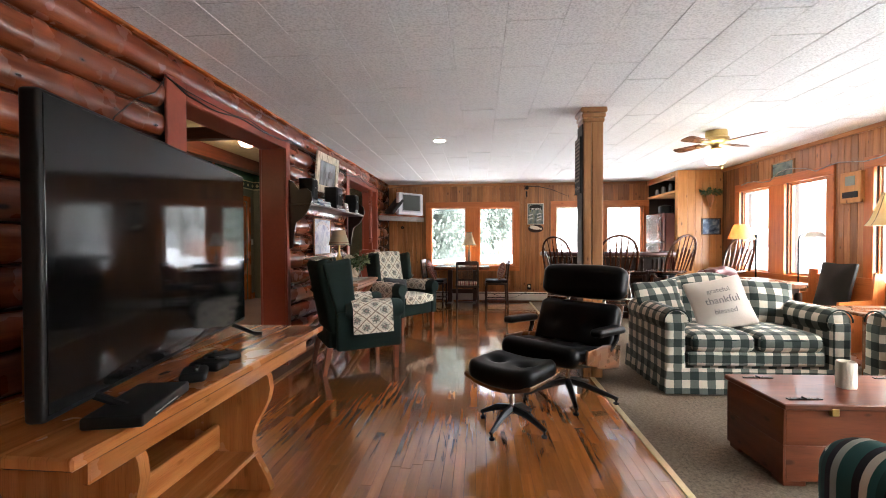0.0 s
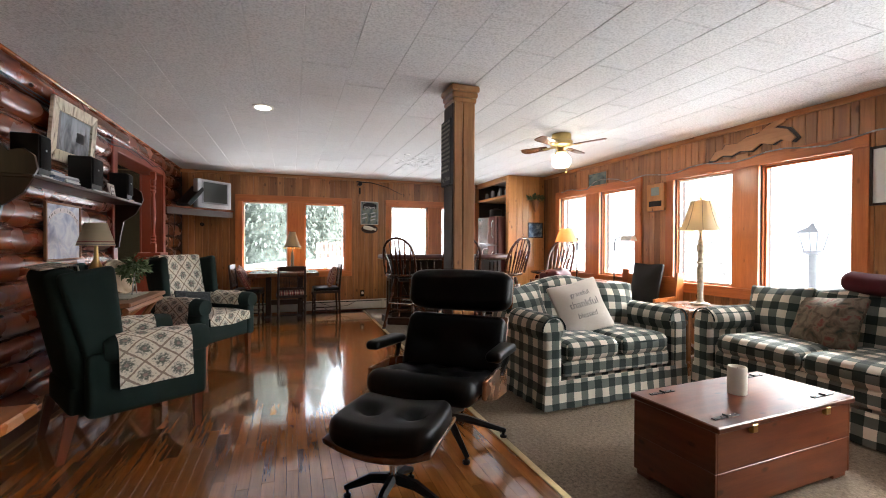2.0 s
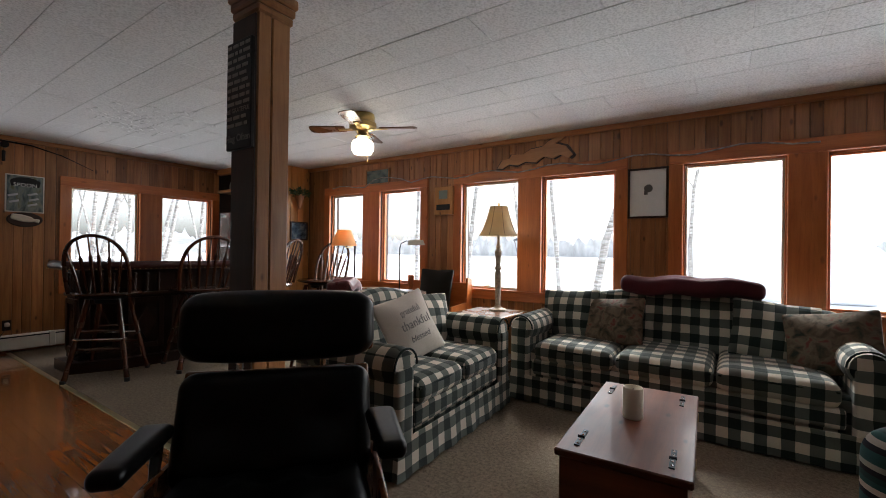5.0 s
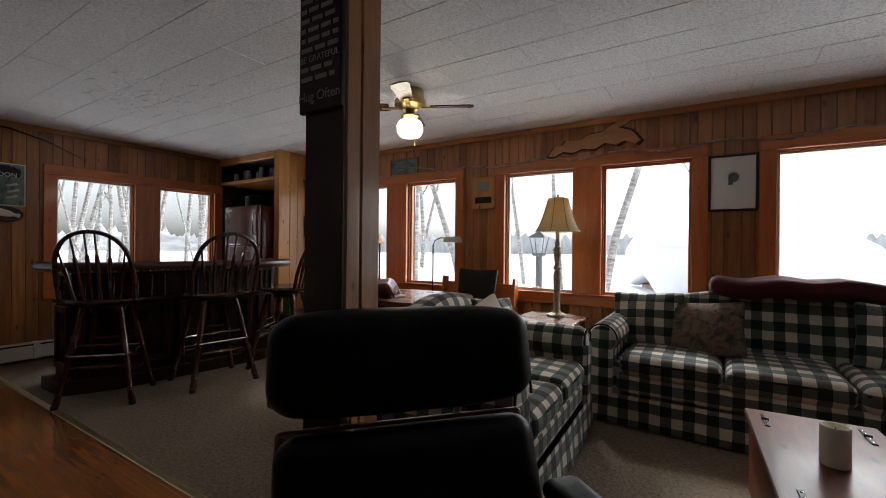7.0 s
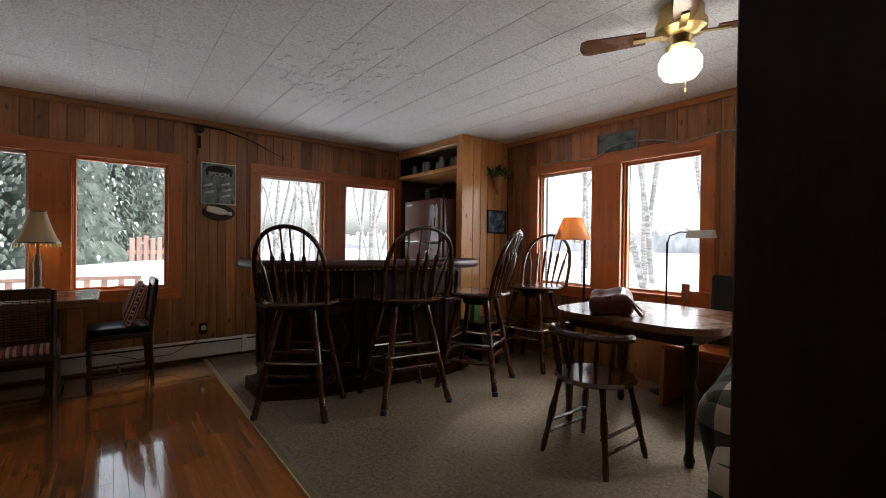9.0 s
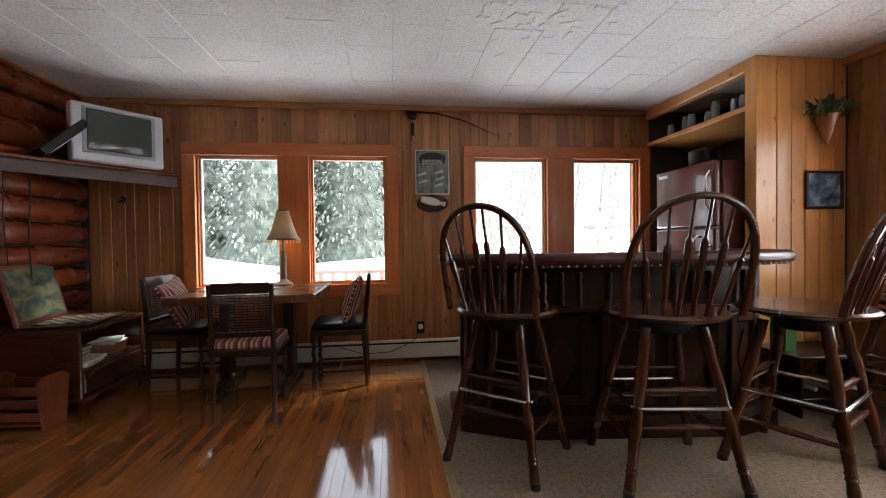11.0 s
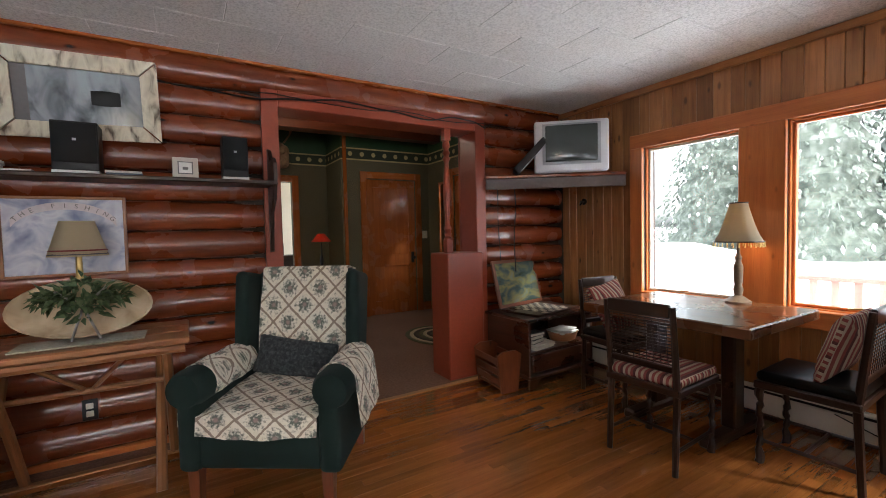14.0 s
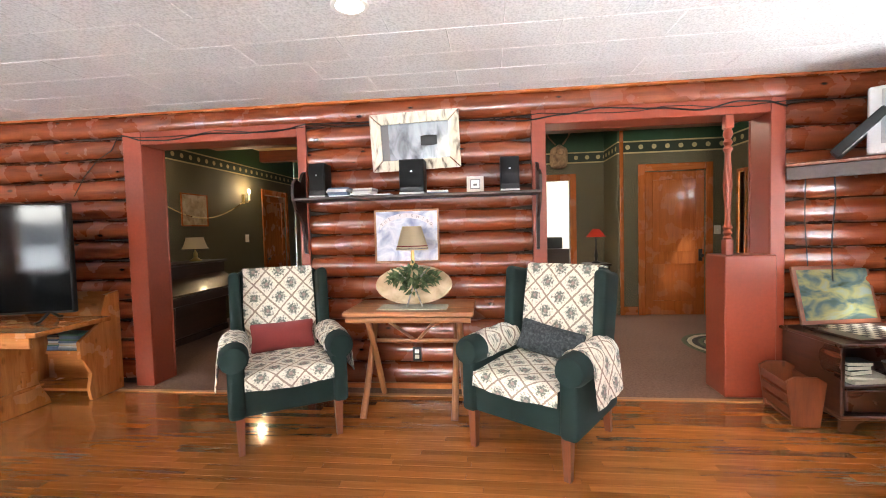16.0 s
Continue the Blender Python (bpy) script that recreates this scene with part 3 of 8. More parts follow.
def ceiling_tiles():
    """Rows of staggered fibre tiles with bevelled joints, in one mesh."""
    g, w, n = G(), 0.305, 0.61
    x, k = WEST - 0.1, 0
    while x < EAST + 0.1:
        y = SOUTH - (0.305 if k % 2 else 0.0)
        while y < NORTH + 0.1:
            d = random.uniform(-0.0012, 0.0012)
            a, b, e = 0.0006, 0.0032, 0.0028
            vs = [(x + a, y + a, TOP + e), (x + w - a, y + a, TOP + e), (x + w - a, y + n - a, TOP + e), (x + a, y + n - a, TOP + e),
                  (x + b, y + b, TOP + d), (x + w - b, y + b, TOP + d), (x + w - b, y + n - b, TOP + d), (x + b, y + n - b, TOP + d)]
            g.add(vs, [[4, 7, 6, 5], [0, 4, 5, 1], [1, 5, 6, 2], [2, 6, 7, 3], [3, 7, 4, 0]])
            y += n
        x += w
        k += 1
    g.box(WEST - 0.2, SOUTH - 0.2, TOP + 0.0035, EAST + 0.2, NORTH + 0.2, TOP + 0.15)
    # a patch of roughly trowelled plaster
    for i in range(120):
        px, py = random.gauss(1.85, 0.2), random.gauss(7.3, 0.34)
        g.soft(random.uniform(0.04, 0.10), random.uniform(0.02, 0.05), 0.010, 0.0045, Matrix.Translation((px, py, TOP + random.uniform(-0.0005, 0.003))) @ Matrix.Rotation(random.uniform(0, 3), 4, "Z"), 0, 1)
    return g


structure("ceiling", ceiling_tiles(), CEILING, "white pitted fibre tiles in staggered rows", "ceiling", None, 0)


def wall_back(name, m, u0, u1, panes, z0, z1, label):
    """The solid wall behind the boards, with its openings."""
    g, edges = G(), [u0]
    for a, b in panes:
        edges += [a, b]
    edges.append(u1)
    for a, b in zip(edges[::2], edges[1::2]):
        g.box(a, 0.012, 0, b, 0.17, TOP + 0.1, 0.002, m)
    for a, b in panes:
        g.box(a, 0.012, 0, b, 0.17, z0, 0.002, m)
        g.box(a, 0.012, z1, b, 0.17, TOP + 0.1, 0.002, m)
    return structure(name, g, GAP, label, "wall")


wall_north = wall_back("wall_north", NORTH_M, WEST - 0.2, EAST + 0.2, NORTH_PANES, 0.722, 1.913, "wall of vertical knotty pine boards with window pairs")
wall_east = wall_back("wall_east", EAST_M, -NORTH - 0.2, -SOUTH + 0.2, EAST_PANES, 0.765, 1.963, "long wall of vertical knotty pine boards with windows")
wall_south = structure("wall_south", G().box(WEST - 0.2, SOUTH - 0.15, 0, EAST + 0.2, SOUTH, TOP + 0.1), PINE, "plain pine end wall behind the walk", "wall")

# crown strips where boards meet the ceiling
structure("trim_north", G().box(WEST, NORTH - 0.035, TOP - 0.055, 3.575, NORTH - 0.006, TOP - 0.002, 0.012), PINE, "narrow pine cornice strip", "trim")
structure("trim_east", G().box(EAST - 0.035, SOUTH, TOP - 0.055, EAST - 0.006, 7.95, TOP - 0.002, 0.012), PINE, "narrow pine cornice strip", "trim")


def window(name, m, a, b, z0, z1, lever):
    """One sash: frame in the reveal, a pane, stops and a crank."""
    w = structure(name, G().box(a, 0.03, z0, a + 0.014, 0.11, z1, 0.004, m).box(b - 0.014, 0.03, z0, b, 0.11, z1, 0.004, m)
                  .box(a + 0.014, 0.03, z0, b - 0.014, 0.11, z0 + 0.014, 0.004, m).box(a + 0.014, 0.03, z1 - 0.014, b - 0.014, 0.11, z1, 0.004, m),
                  WINTRIM, "casement window in an orange-stained wooden frame", "window")
    g = G()
    for p in ((a + 0.014, z0 + 0.014, a + 0.032, z1 - 0.014), (b - 0.032, z0 + 0.014, b - 0.014, z1 - 0.014), (a + 0.032, z0 + 0.014, b - 0.032, z0 + 0.032), (a + 0.032, z1 - 0.032, b - 0.032, z1 - 0.014)):
        g.box(p[0], 0.055, p[1], p[2], 0.095, p[3], 0.004, m)
    part("sash", g, WHITEPAINT if lever else WINTRIM, w, "pale weathered sash" if lever else "")
    pane = part("pane", G().box(a + 0.03, 0.072, z0 + 0.03, b - 0.03, 0.077, z1 - 0.03, 0.001, m), GLASS, w)
    pane.visible_shadow = False
    part("crank", G().tube([(a + 0.3, 0.05, z0 + 0.045), (a + 0.3, 0.02, z0 + 0.032), (a + 0.37, 0.012, z0 + 0.045)], 0.006, 6, m), BRASS, w, "small brass crank")
    return w


def casing(name, m, panes, z0, z1):
    """Flat boards round a pair of windows: sides, head, apron and the wide board between."""
    u0, u1 = panes[0][0], panes[-1][1]
    e = 0.105
    c = structure(name, G().box(u0 - e, -0.024, z1 - 0.004, u1 + e, 0.011, z1 + e, 0.004, m), WINTRIM, "wide orange-stained board casing round a window pair", "trim")
    part("apron", G().box(u0 - e, -0.024, z0 - e, u1 + e, 0.011, z0 - 0.012, 0.004, m), WINTRIM, c)
    part("sill", G().box(u0 - 0.02, -0.034, z0 - 0.012, u1 + 0.02, 0.03, z0 + 0.006, 0.004, m), WINTRIM, c)
    part("side", G().box(u0 - e, -0.023, z0 - 0.012, u0 + 0.004, 0.011, z1 - 0.004, 0.004, m), WINTRIM, c)
    part("side", G().box(u1 - 0.004, -0.023, z0 - 0.012, u1 + e, 0.011, z1 - 0.004, 0.004, m), WINTRIM, c)
    for (a, b), (a2, b2) in zip(panes, panes[1:]):
        part("mullion", G().box(b - 0.004, -0.023, z0 + 0.006, a2 + 0.004, 0.011, z1 - 0.004, 0.004, m), WINTRIM, c, "broad knotty board between the sashes")
    return c


for i in (0, 2):
    casing("casing_north", NORTH_M, NORTH_PANES[i:i + 2], 0.722, 1.913)
for i in (0, 2, 4, 6):
    casing("casing_east", EAST_M, EAST_PANES[i:i + 2], 0.765, 1.963)
for i, (a, b) in enumerate(NORTH_PANES):
    window("window_%d" % (i + 1), NORTH_M, a, b, 0.722, 1.913, i % 2 == 0)
for i, (a, b) in enumerate(EAST_PANES):
    window("window_%d" % (i + 5), EAST_M, a, b, 0.765, 1.963, i % 2 == 0)

# ---- the log wall with its two openings ----
LOG_PITCH = 0.1795
OPEN_A, OPEN_B = (2.98, 4.64), (6.47, 8.30)
g = G()
for a, b in ((SOUTH, OPEN_A[0] + 0.1), (OPEN_A[1] - 0.06, OPEN_B[0] + 0.08), (OPEN_B[1] - 0.08, NORTH + 0.15)):
    g.box(-1.82, a, 0, -1.655, b, TOP + 0.1)
for a, b in ((OPEN_A[0] + 0.1, OPEN_A[1] - 0.06), (OPEN_B[0] + 0.08, OPEN_B[1] - 0.08)):
    g.box(-1.82, a, 2.13, -1.655, b, TOP + 0.1)
wall_west = structure("wall_west", g, GAP, "wall of round red-stained logs with two wide openings", "wall")


def log_mesh(length, r, seed):
    """A log's room side: a flattened half round, a little uneven, with chinked ends."""
    rnd = random.Random(seed)
    g, n, s = G(), max(2, int(length / 0.18)), 12
    wob = [rnd.uniform(-0.004, 0.004) for _ in range(n + 1)]
    vs, fs = [], []
    for i in range(n + 1):
        rr = r + wob[i] - (0.012 if i in (0, n) else 0)
        for j in range(s + 1):
            t = math.pi * j / s - math.pi / 2
            vs.append((0.075 * math.cos(t) ** 0.8 * rr / r if math.cos(t) > 0 else 0, length * i / n, rr * math.sin(t)))
    for i in range(n):
        for j in range(s):
            fs.append([i * (s + 1) + j, (i + 1) * (s + 1) + j, (i + 1) * (s + 1) + j + 1, i * (s + 1) + j + 1])
    fs += [list(range(s + 1)), list(range(n * (s + 1), (n + 1) * (s + 1)))[::-1]]
    return g.add(vs, fs)


def lay_logs():
    seed = 0
    for a, b in ((SOUTH, OPEN_A[0]), (OPEN_A[1], OPEN_B[0]), (OPEN_B[1], NORTH)):
        for k in range(13):
            z = 0.045 + LOG_PITCH * (k + 0.5)
            if z + 0.09 > 2.30:
                continue
            seed += 1
            part("log", log_mesh(b - a - 0.004, LOG_PITCH / 2 - 0.001, seed), LOG, wall_west, "", 1, 50, Matrix.Translation((-1.655, a + 0.002, z)))


lay_logs()
structure("trim_west", log_mesh(NORTH - SOUTH, 0.09, 99), LOG, "long round log cornice under the ceiling", "trim", 1, 50).matrix_basis = Matrix.Translation((-1.655, SOUTH, 2.299))
structure("cornice_strip", G().box(-1.66, SOUTH, 2.372, -1.575, NORTH, TOP + 0.002, 0.006), DOORWOOD, "reddish strip between log wall and ceiling", "trim")
structure("baseboard_west", G().box(-1.66, OPEN_A[1], 0.0, -1.615, OPEN_B[0], 0.045, 0.008), WINTRIM, "low wooden strip at the foot of the logs", "baseboard")


def opening(name, y0, y1, left, right, label):
    """A painted plank frame that lines an opening through the logs."""
    zt, f0, f1 = 2.12, -1.835, -1.578
    ob = structure(name, G().box(f0, y0 + left, zt, f1 - 0.02, y1 - right, zt + 0.03, 0.005), REDTRIM, label, "door frame")
    part("jamb", G().box(f0, y0 + left - 0.03, 0.005, f1 - 0.02, y0 + left, zt + 0.03, 0.005), REDTRIM, ob)
    part("jamb", G().box(f0, y1 - right, 0.005, f1 - 0.02, y1 - right + 0.03, zt + 0.03, 0.005), REDTRIM, ob)
    for k, (x0, x1) in enumerate(((f1 - 0.02, f1), (f0 - 0.02, f0))):
        part("casing", G().box(x0, y0, 0.005, x1, y0 + left + 0.004, zt + 0.11, 0.006), REDTRIM, ob)
        part("casing", G().box(x0, y1 - right - 0.004, 0.005, x1, y1, zt + 0.11, 0.006), REDTRIM, ob)
        part("head", G().box(x0 + 0.002, y0 + left + 0.004, zt, x1 - 0.002, y1 - right - 0.004, zt + 0.11, 0.006), REDTRIM, ob)
    return ob


opening("door_frame_1", OPEN_A[0], OPEN_A[1], 0.17, 0.075, "barn-red plank frame of the den opening")
opening("door_frame_2", OPEN_B[0], OPEN_B[1], 0.105, 0.10, "barn-red plank frame of the entry opening")

# half wall and turned post in the entry opening
half = structure("half_wall", G().box(-1.815, 7.86, 0.005, -1.53, 8.22, 1.075, 0.008), REDTRIM, "barn-red half wall beside the entry opening", "half wall")
part("spindle", G().box(-1.655, 7.895, 1.075, -1.595, 7.955, 1.19, 0.004).turned((-1.625, 7.925, 1.19), (-1.625, 7.925, 2.02), [(0.026, 0), (0.034, 0.015), (0.02, 0.035), (0.033, 0.06), (0.022, 0.085), (0.034, 0.11), (0.022, 0.14), (0.018, 0.2), (0.028, 0.4), (0.033, 0.5), (0.026, 0.65), (0.018, 0.78), (0.034, 0.82), (0.02, 0.85), (0.033, 0.88), (0.02, 0.91), (0.034, 0.95), (0.026, 1)], 14)
     .box(-1.655, 7.895, 2.02, -1.595, 7.955, 2.12, 0.004), REDTRIM, half, "turned red post")

# ---- the corner nook for the fridge ----
nook = structure("wall_nook", G().box(3.575, 7.965, 0, EAST, 8.03, TOP), GAP, "honey pine partition beside the fridge nook", "wall")
x = 3.575
for w in (0.15, 0.115, 0.11, 0.115, 0.11, 0.105):
    part("board", G().box(x + 0.001, 7.945, 0.0, min(x + w - 0.001, EAST - 0.002), 7.966, TOP - 0.002, 0.005), PINELIGHT, nook, "", 2)
    x += w
part("edge_board", G().box(3.56, 7.94, 0, 3.577, 8.04, TOP - 0.002, 0.003), PINELIGHT, nook, "", 2)
part("header", G().box(3.555, 8.04, 2.30, 3.635, NORTH - 0.01, TOP - 0.003, 0.006), PINELIGHT, nook, "pine header beam")
part("shelf", G().box(3.575, 8.04, 2.03, EAST - 0.02, NORTH - 0.01, 2.07, 0.004), PINELIGHT, nook, "high pine shelf")

# ---- the post ----
PX0, PX1, PY0, PY1 = 1.207, 1.378, 4.425, 4.615
post = structure("post", G().box(PX0, PY0, 0, PX0 + 0.07, PY1, TOP, 0.006), POSTWOOD, "square built-up pine post with a flared cap", "post")
# added board: its dark colour stands for shade on the post's west face
SHADOWPLANK = wood("post_shadow_plank", (0.016, 0.006, 0.003), (0.05, 0.018, 0.008), 0.5, 26, 0.3, 0.0, 0.1)
part("face_board", G().box(PX0 - 0.012, PY0 + 0.004, 0, PX0 - 0.001, PY1 - 0.004, 2.25, 0.003), SHADOWPLANK, post, "added dark board painting in the shade of the west side", 2)
part("plank", G().box(PX0 + 0.074, PY0 + 0.002, 0, PX1, PY1 - 0.002, TOP, 0.006), POSTWOOD, post)
g = G()
for e, z0, z1 in ((0.010, 2.26, 2.30), (0.018, 2.30, 2.34), (0.028, 2.34, TOP)):
    g.box(PX0 - e, PY0 - e, z0, PX1 + e, PY1 + e, z1, 0.010)
part("cap", g, POSTWOOD, post, "flared pine cap")

# ---- den and entry hall beyond the log wall ----
HB, HT = -5.35, 2.85


def papered(name, x0, y0, x1, y1, label, holes=()):
    """A wall along x or y with sprigged paper, a stencilled border and a green top."""
    along = 0 if abs(x1 - x0) > abs(y1 - y0) else 1
    a0, a1 = (x0, x1) if along == 0 else (y0, y1)
    t0, t1 = (y0, y1) if along == 0 else (x0, x1)

    def slab(a, b, z0, z1, e=0.0):
        p = (a, t0 - e, b, t1 + e) if along == 0 else (t0 - e, a, t1 + e, b)
        return G().box(p[0], p[1], z0, p[2], p[3], z1, 0.001)

    cuts = sorted(holes)
    g, a = G(), a0
    for h0, h1, hz in cuts:
        s = slab(a, h0, 0, 2.34)
        g.add(s.v, s.f)
        s = slab(h0, h1, hz, 2.34)
        g.add(s.v, s.f)
        a = h1
    s = slab(a, a1, 0, 2.34)
    g.add(s.v, s.f)
    ob = structure(name, g, WALLPAPER, label, "wall", 2)
    part("border", slab(a0, a1, 2.36, 2.50, 0.001), BORDERDARK, ob, "dark border with pale rosettes")
    part("border_edge", slab(a0, a1, 2.34, 2.36, 0.004), BORDERGOLD, ob)
    part("border_edge", slab(a0, a1, 2.50, 2.52, 0.004), BORDERGOLD, ob)
    part("upper", slab(a0, a1, 2.52, HT), GREENPAINT, ob, "deep green painted top")
    n = int((a1 - a0) / 0.17)
    for k in range(n):
        c = a0 + (k + 0.5) * (a1 - a0) / n
        for s in (t0, t1):
            p = (c, s, 2.43) if along == 0 else (s, c, 2.43)
            rot = Matrix.Rotation(radians(90), 4, "X") if along == 0 else Matrix.Rotation(radians(90), 4, "Y")
            ob2 = part("rosette", G().lathe([(0.032, -0.005), (0.036, 0.0), (0.032, 0.005)], 8), BORDERGOLD, ob, "", None, 0, Matrix.Translation(p) @ rot)
    return ob


papered("wall_hall_back", -4.70, 8.03, -4.60, 9.48, "sprigged wallpaper wall round the hall door", [(8.36, 9.17, 2.07)])
papered("wall_hall_side", -5.45, 7.98, -4.60, 8.03, "short sprigged wallpaper return wall")
papered("wall_hall_far", -5.45, 5.9, HB, 7.98, "far sprigged wallpaper wall with a lit doorway", [(6.75, 7.44, 2.07)])
papered("wall_hall_north", -4.60, 9.42, -1.83, 9.52, "entry wall with the outer door", [(-4.22, -4.08, 2.0), (-3.85, -2.95, 2.07)])
papered("wall_den_south", -7.0, 1.85, -1.83, 1.95, "den wall with sprigged paper and a stencilled border", [(-6.55, -5.75, 2.05)])
papered("wall_den_far", -7.1, 1.95, -7.0, 5.9, "far den wall with sprigged paper")
structure("wall_den_divider", G().box(-7.0, 5.88, 0, -5.45, 5.94, HT), WALLPAPER, "plain papered wall between den and hall", "wall")
structure("ceiling_entry", G().box(-8.0, 1.5, HT, -1.83, 9.6, HT + 0.1), OCHRE, "ochre plaster ceiling between red beams", "ceiling")
structure("wall_header_entry", G().box(-1.836, 1.85, 2.25, -1.822, 9.5, HT), GREENPAINT, "green painted wall above the openings", "wall")
beams = structure("ceiling_beam", G().box(-4.4, 1.95, HT - 0.22, -4.2, 9.42, HT), BEAMRED, "dark red ceiling beam", "beam")
for x in (-3.0, -5.8):
    part("beam", G().box(x, 1.95, HT - 0.2, x + 0.16, 5.9 if x < -5 else 9.42, HT - 0.002), BEAMRED, beams)
for y in (3.6, 5.6):
    part("cross_beam", G().box(-6.9, y, HT - 0.34, -1.85, y + 0.14, HT - 0.2), BEAMRED, beams)
part("beam_post", G().box(-4.38, 5.55, 0.0, -4.22, 5.71, HT - 0.34), BEAMRED, beams, "red wooden post under the beams")
structure("corner_trim", G().box(-4.606, 8.005, 0, -4.575, 8.055, HT, 0.006), DOORWOOD, "varnished corner strip", "trim", 2)
structure("baseboard_hall", G().box(-4.60, 8.05, 0, -4.585, 8.25, 0.13).box(-4.60, 9.28, 0, -4.585, 9.42, 0.13), DOORWOOD, "varnished baseboard of the hall", "baseboard")


def panel_door(name, width, height, m, label, lights=False):
    """A varnished door of stiles, rails and sunk panels in its casing; local x across, y into the wall."""
    d = structure(name, G().box(0, 0.02, 0.005, 0.11, 0.055, height, 0.004).box(width - 0.11, 0.02, 0.005, width, 0.055, height, 0.004)
                  .box(0.11, 0.02, 0.005, width - 0.11, 0.055, 0.21, 0.004).box(0.11, 0.02, height - 0.12, width - 0.11, 0.055, height, 0.004)
                  .box(0.11, 0.02, 0.74, width - 0.11, 0.055, 0.92, 0.004), DOORWOOD, label, "door", 2)
    d.matrix_basis = m
    part("panel", G().box(0.10, 0.035, 0.2, width - 0.10, 0.048, 0.75, 0.004), DOORWOOD, d, "", 2)
    if lights:
        part("panel", G().box(0.10, 0.035, 0.91, width - 0.10, 0.048, 1.70, 0.004), DOORWOOD, d, "", 2)
        part("rail", G().box(0.11, 0.02, 1.69, width - 0.11, 0.055, 1.74, 0.004).box(0.11, 0.02, 1.89, width - 0.11, 0.055, 1.94, 0.004).box(width / 2 - 0.06, 0.02, 1.74, width / 2 + 0.06, 0.055, 1.89, 0.004), DOORWOOD, d)
        for x0, x1 in ((0.11, width / 2 - 0.06), (width / 2 + 0.06, width - 0.11)):
            p = part("pane", G().box(x0, 0.036, 1.74, x1, 0.041, 1.89, 0.001), GLASS, d)
            p.visible_shadow = False
    else:
        part("panel", G().box(0.10, 0.035, 0.91, width - 0.10, 0.048, height - 0.11, 0.004), DOORWOOD, d, "", 2)
    for x0, x1, z0, z1 in ((-0.10, -0.006, 0, height + 0.11), (width + 0.006, width + 0.10, 0, height + 0.11), (-0.006, width + 0.006, height + 0.008, height + 0.11)):
        part("casing", G().box(x0, -0.022, z0, x1, 0.008, z1, 0.005), DOORWOOD, d)
    part("door_handle", G().lathe([(0.006, 0), (0.02, 0.004), (0.012, 0.02), (0.014, 0.03), (0.027, 0.045), (0.024, 0.06), (0.004, 0.066)], 12, Matrix.Translation((0.055, 0.02, 0.86)) @ Matrix.Rotation(radians(90), 4, "X"))
         .box(0.03, 0.012, 0.78, 0.08, 0.021, 0.95, 0.004), BLACKMETAL, d, "dark metal knob and plate")
    return d


panel_door("door_1", 0.81, 2.07, Matrix.Translation((-4.60, 9.17, 0)) @ Matrix.Rotation(radians(90), 4, "Z") @ Matrix.Diagonal((-1, 1, 1, 1)), "closed varnished fir door with two sunk panels")
panel_door("door_2", 0.90, 2.07, Matrix.Translation((-3.85, 9.42, 0)), "varnished entry door with small panes on top", True)
panel_door("door_3", 0.80, 2.05, Matrix.Translation((-5.75, 1.95, 0)) @ Matrix.Rotation(radians(180), 4, "Z"), "varnished den door, closed")
sl = structure("window_20", G().box(-4.26, 9.40, 0.75, -4.22, 9.54, 2.02).box(-4.08, 9.40, 0.75, -4.04, 9.54, 2.02).box(-4.22, 9.40, 0.75, -4.08, 9.54, 0.79).box(-4.22, 9.40, 1.98, -4.08, 9.54, 2.02), DOORWOOD, "narrow sidelight window beside the entry door", "window")
p = part("pane", G().box(-4.22, 9.47, 0.79, -4.08, 9.475, 1.98, 0.001), GLASS, sl)
p.visible_shadow = False
structure("wall_sidelight_base", G().box(-4.22, 9.43, 0, -4.08, 9.51, 0.75, 0.001), DOORWOOD, "wooden panel under the sidelight", "wall")
fd = structure("door_frame_3", G().box(HB - 0.004, 6.65, 0, HB + 0.02, 6.75, 2.17, 0.005).box(HB - 0.004, 7.44, 0, HB + 0.02, 7.54, 2.17, 0.005).box(HB - 0.004, 6.75, 2.07, HB + 0.02, 7.44, 2.17, 0.005), DOORWOOD, "varnished casing of the far doorway", "door frame")
structure("wall_far_room", G().box(-8.0, 5.94, 0, -7.9, 9.6, HT).box(-8.0, 9.5, 0, -4.7, 9.6, HT).box(-5.46, 7.98, 0, -5.44, 9.5, HT), WHITEPAINT, "pale wall of the room beyond the doorway", "wall")

# ---- lounge chair and ottoman ----
def rot_z(x, y, deg, z=0.0):
    return Matrix.Translation((x, y, z)) @ Matrix.Rotation(radians(deg), 4, "Z")


def tufted(depth, cells):
    """Presses rows of button dimples into the top of a cushion."""
    def shape(p):
        q = Vector(p)
        if q.z > 0:
            for cx, cy in cells:
                d2 = (q.x - cx) ** 2 + (q.y - cy) ** 2
                q.z -= depth * math.exp(-d2 / 0.0028)
        return q
    return shape


def star_base(th, n, reach, height, turn, label):
    for k in range(n):
        a = radians(turn + 360 * k / n)
        d = Vector((math.cos(a), math.sin(a), 0))
        pts = [d * 0.02 + Vector((0, 0, 0.13)), d * 0.12 + Vector((0, 0, 0.115)), d * reach + Vector((0, 0, 0.045))]
        leg = part("base_leg", G().tube(pts, [0.026, 0.024, 0.014], 6), BLACKMETAL, th, label)
        part("glide", G().lathe([(0.018, 0), (0.02, 0.006), (0.02, 0.016), (0.008, 0.022), (0.008, 0.04)], 10, Matrix.Translation(d * (reach - 0.012))), BLACKMETAL, leg)
    part("stem", G().lathe([(0.03, 0.10), (0.03, 0.14), (0.019, 0.15), (0.019, height)], 12), CHROME, th, "polished steel stem")


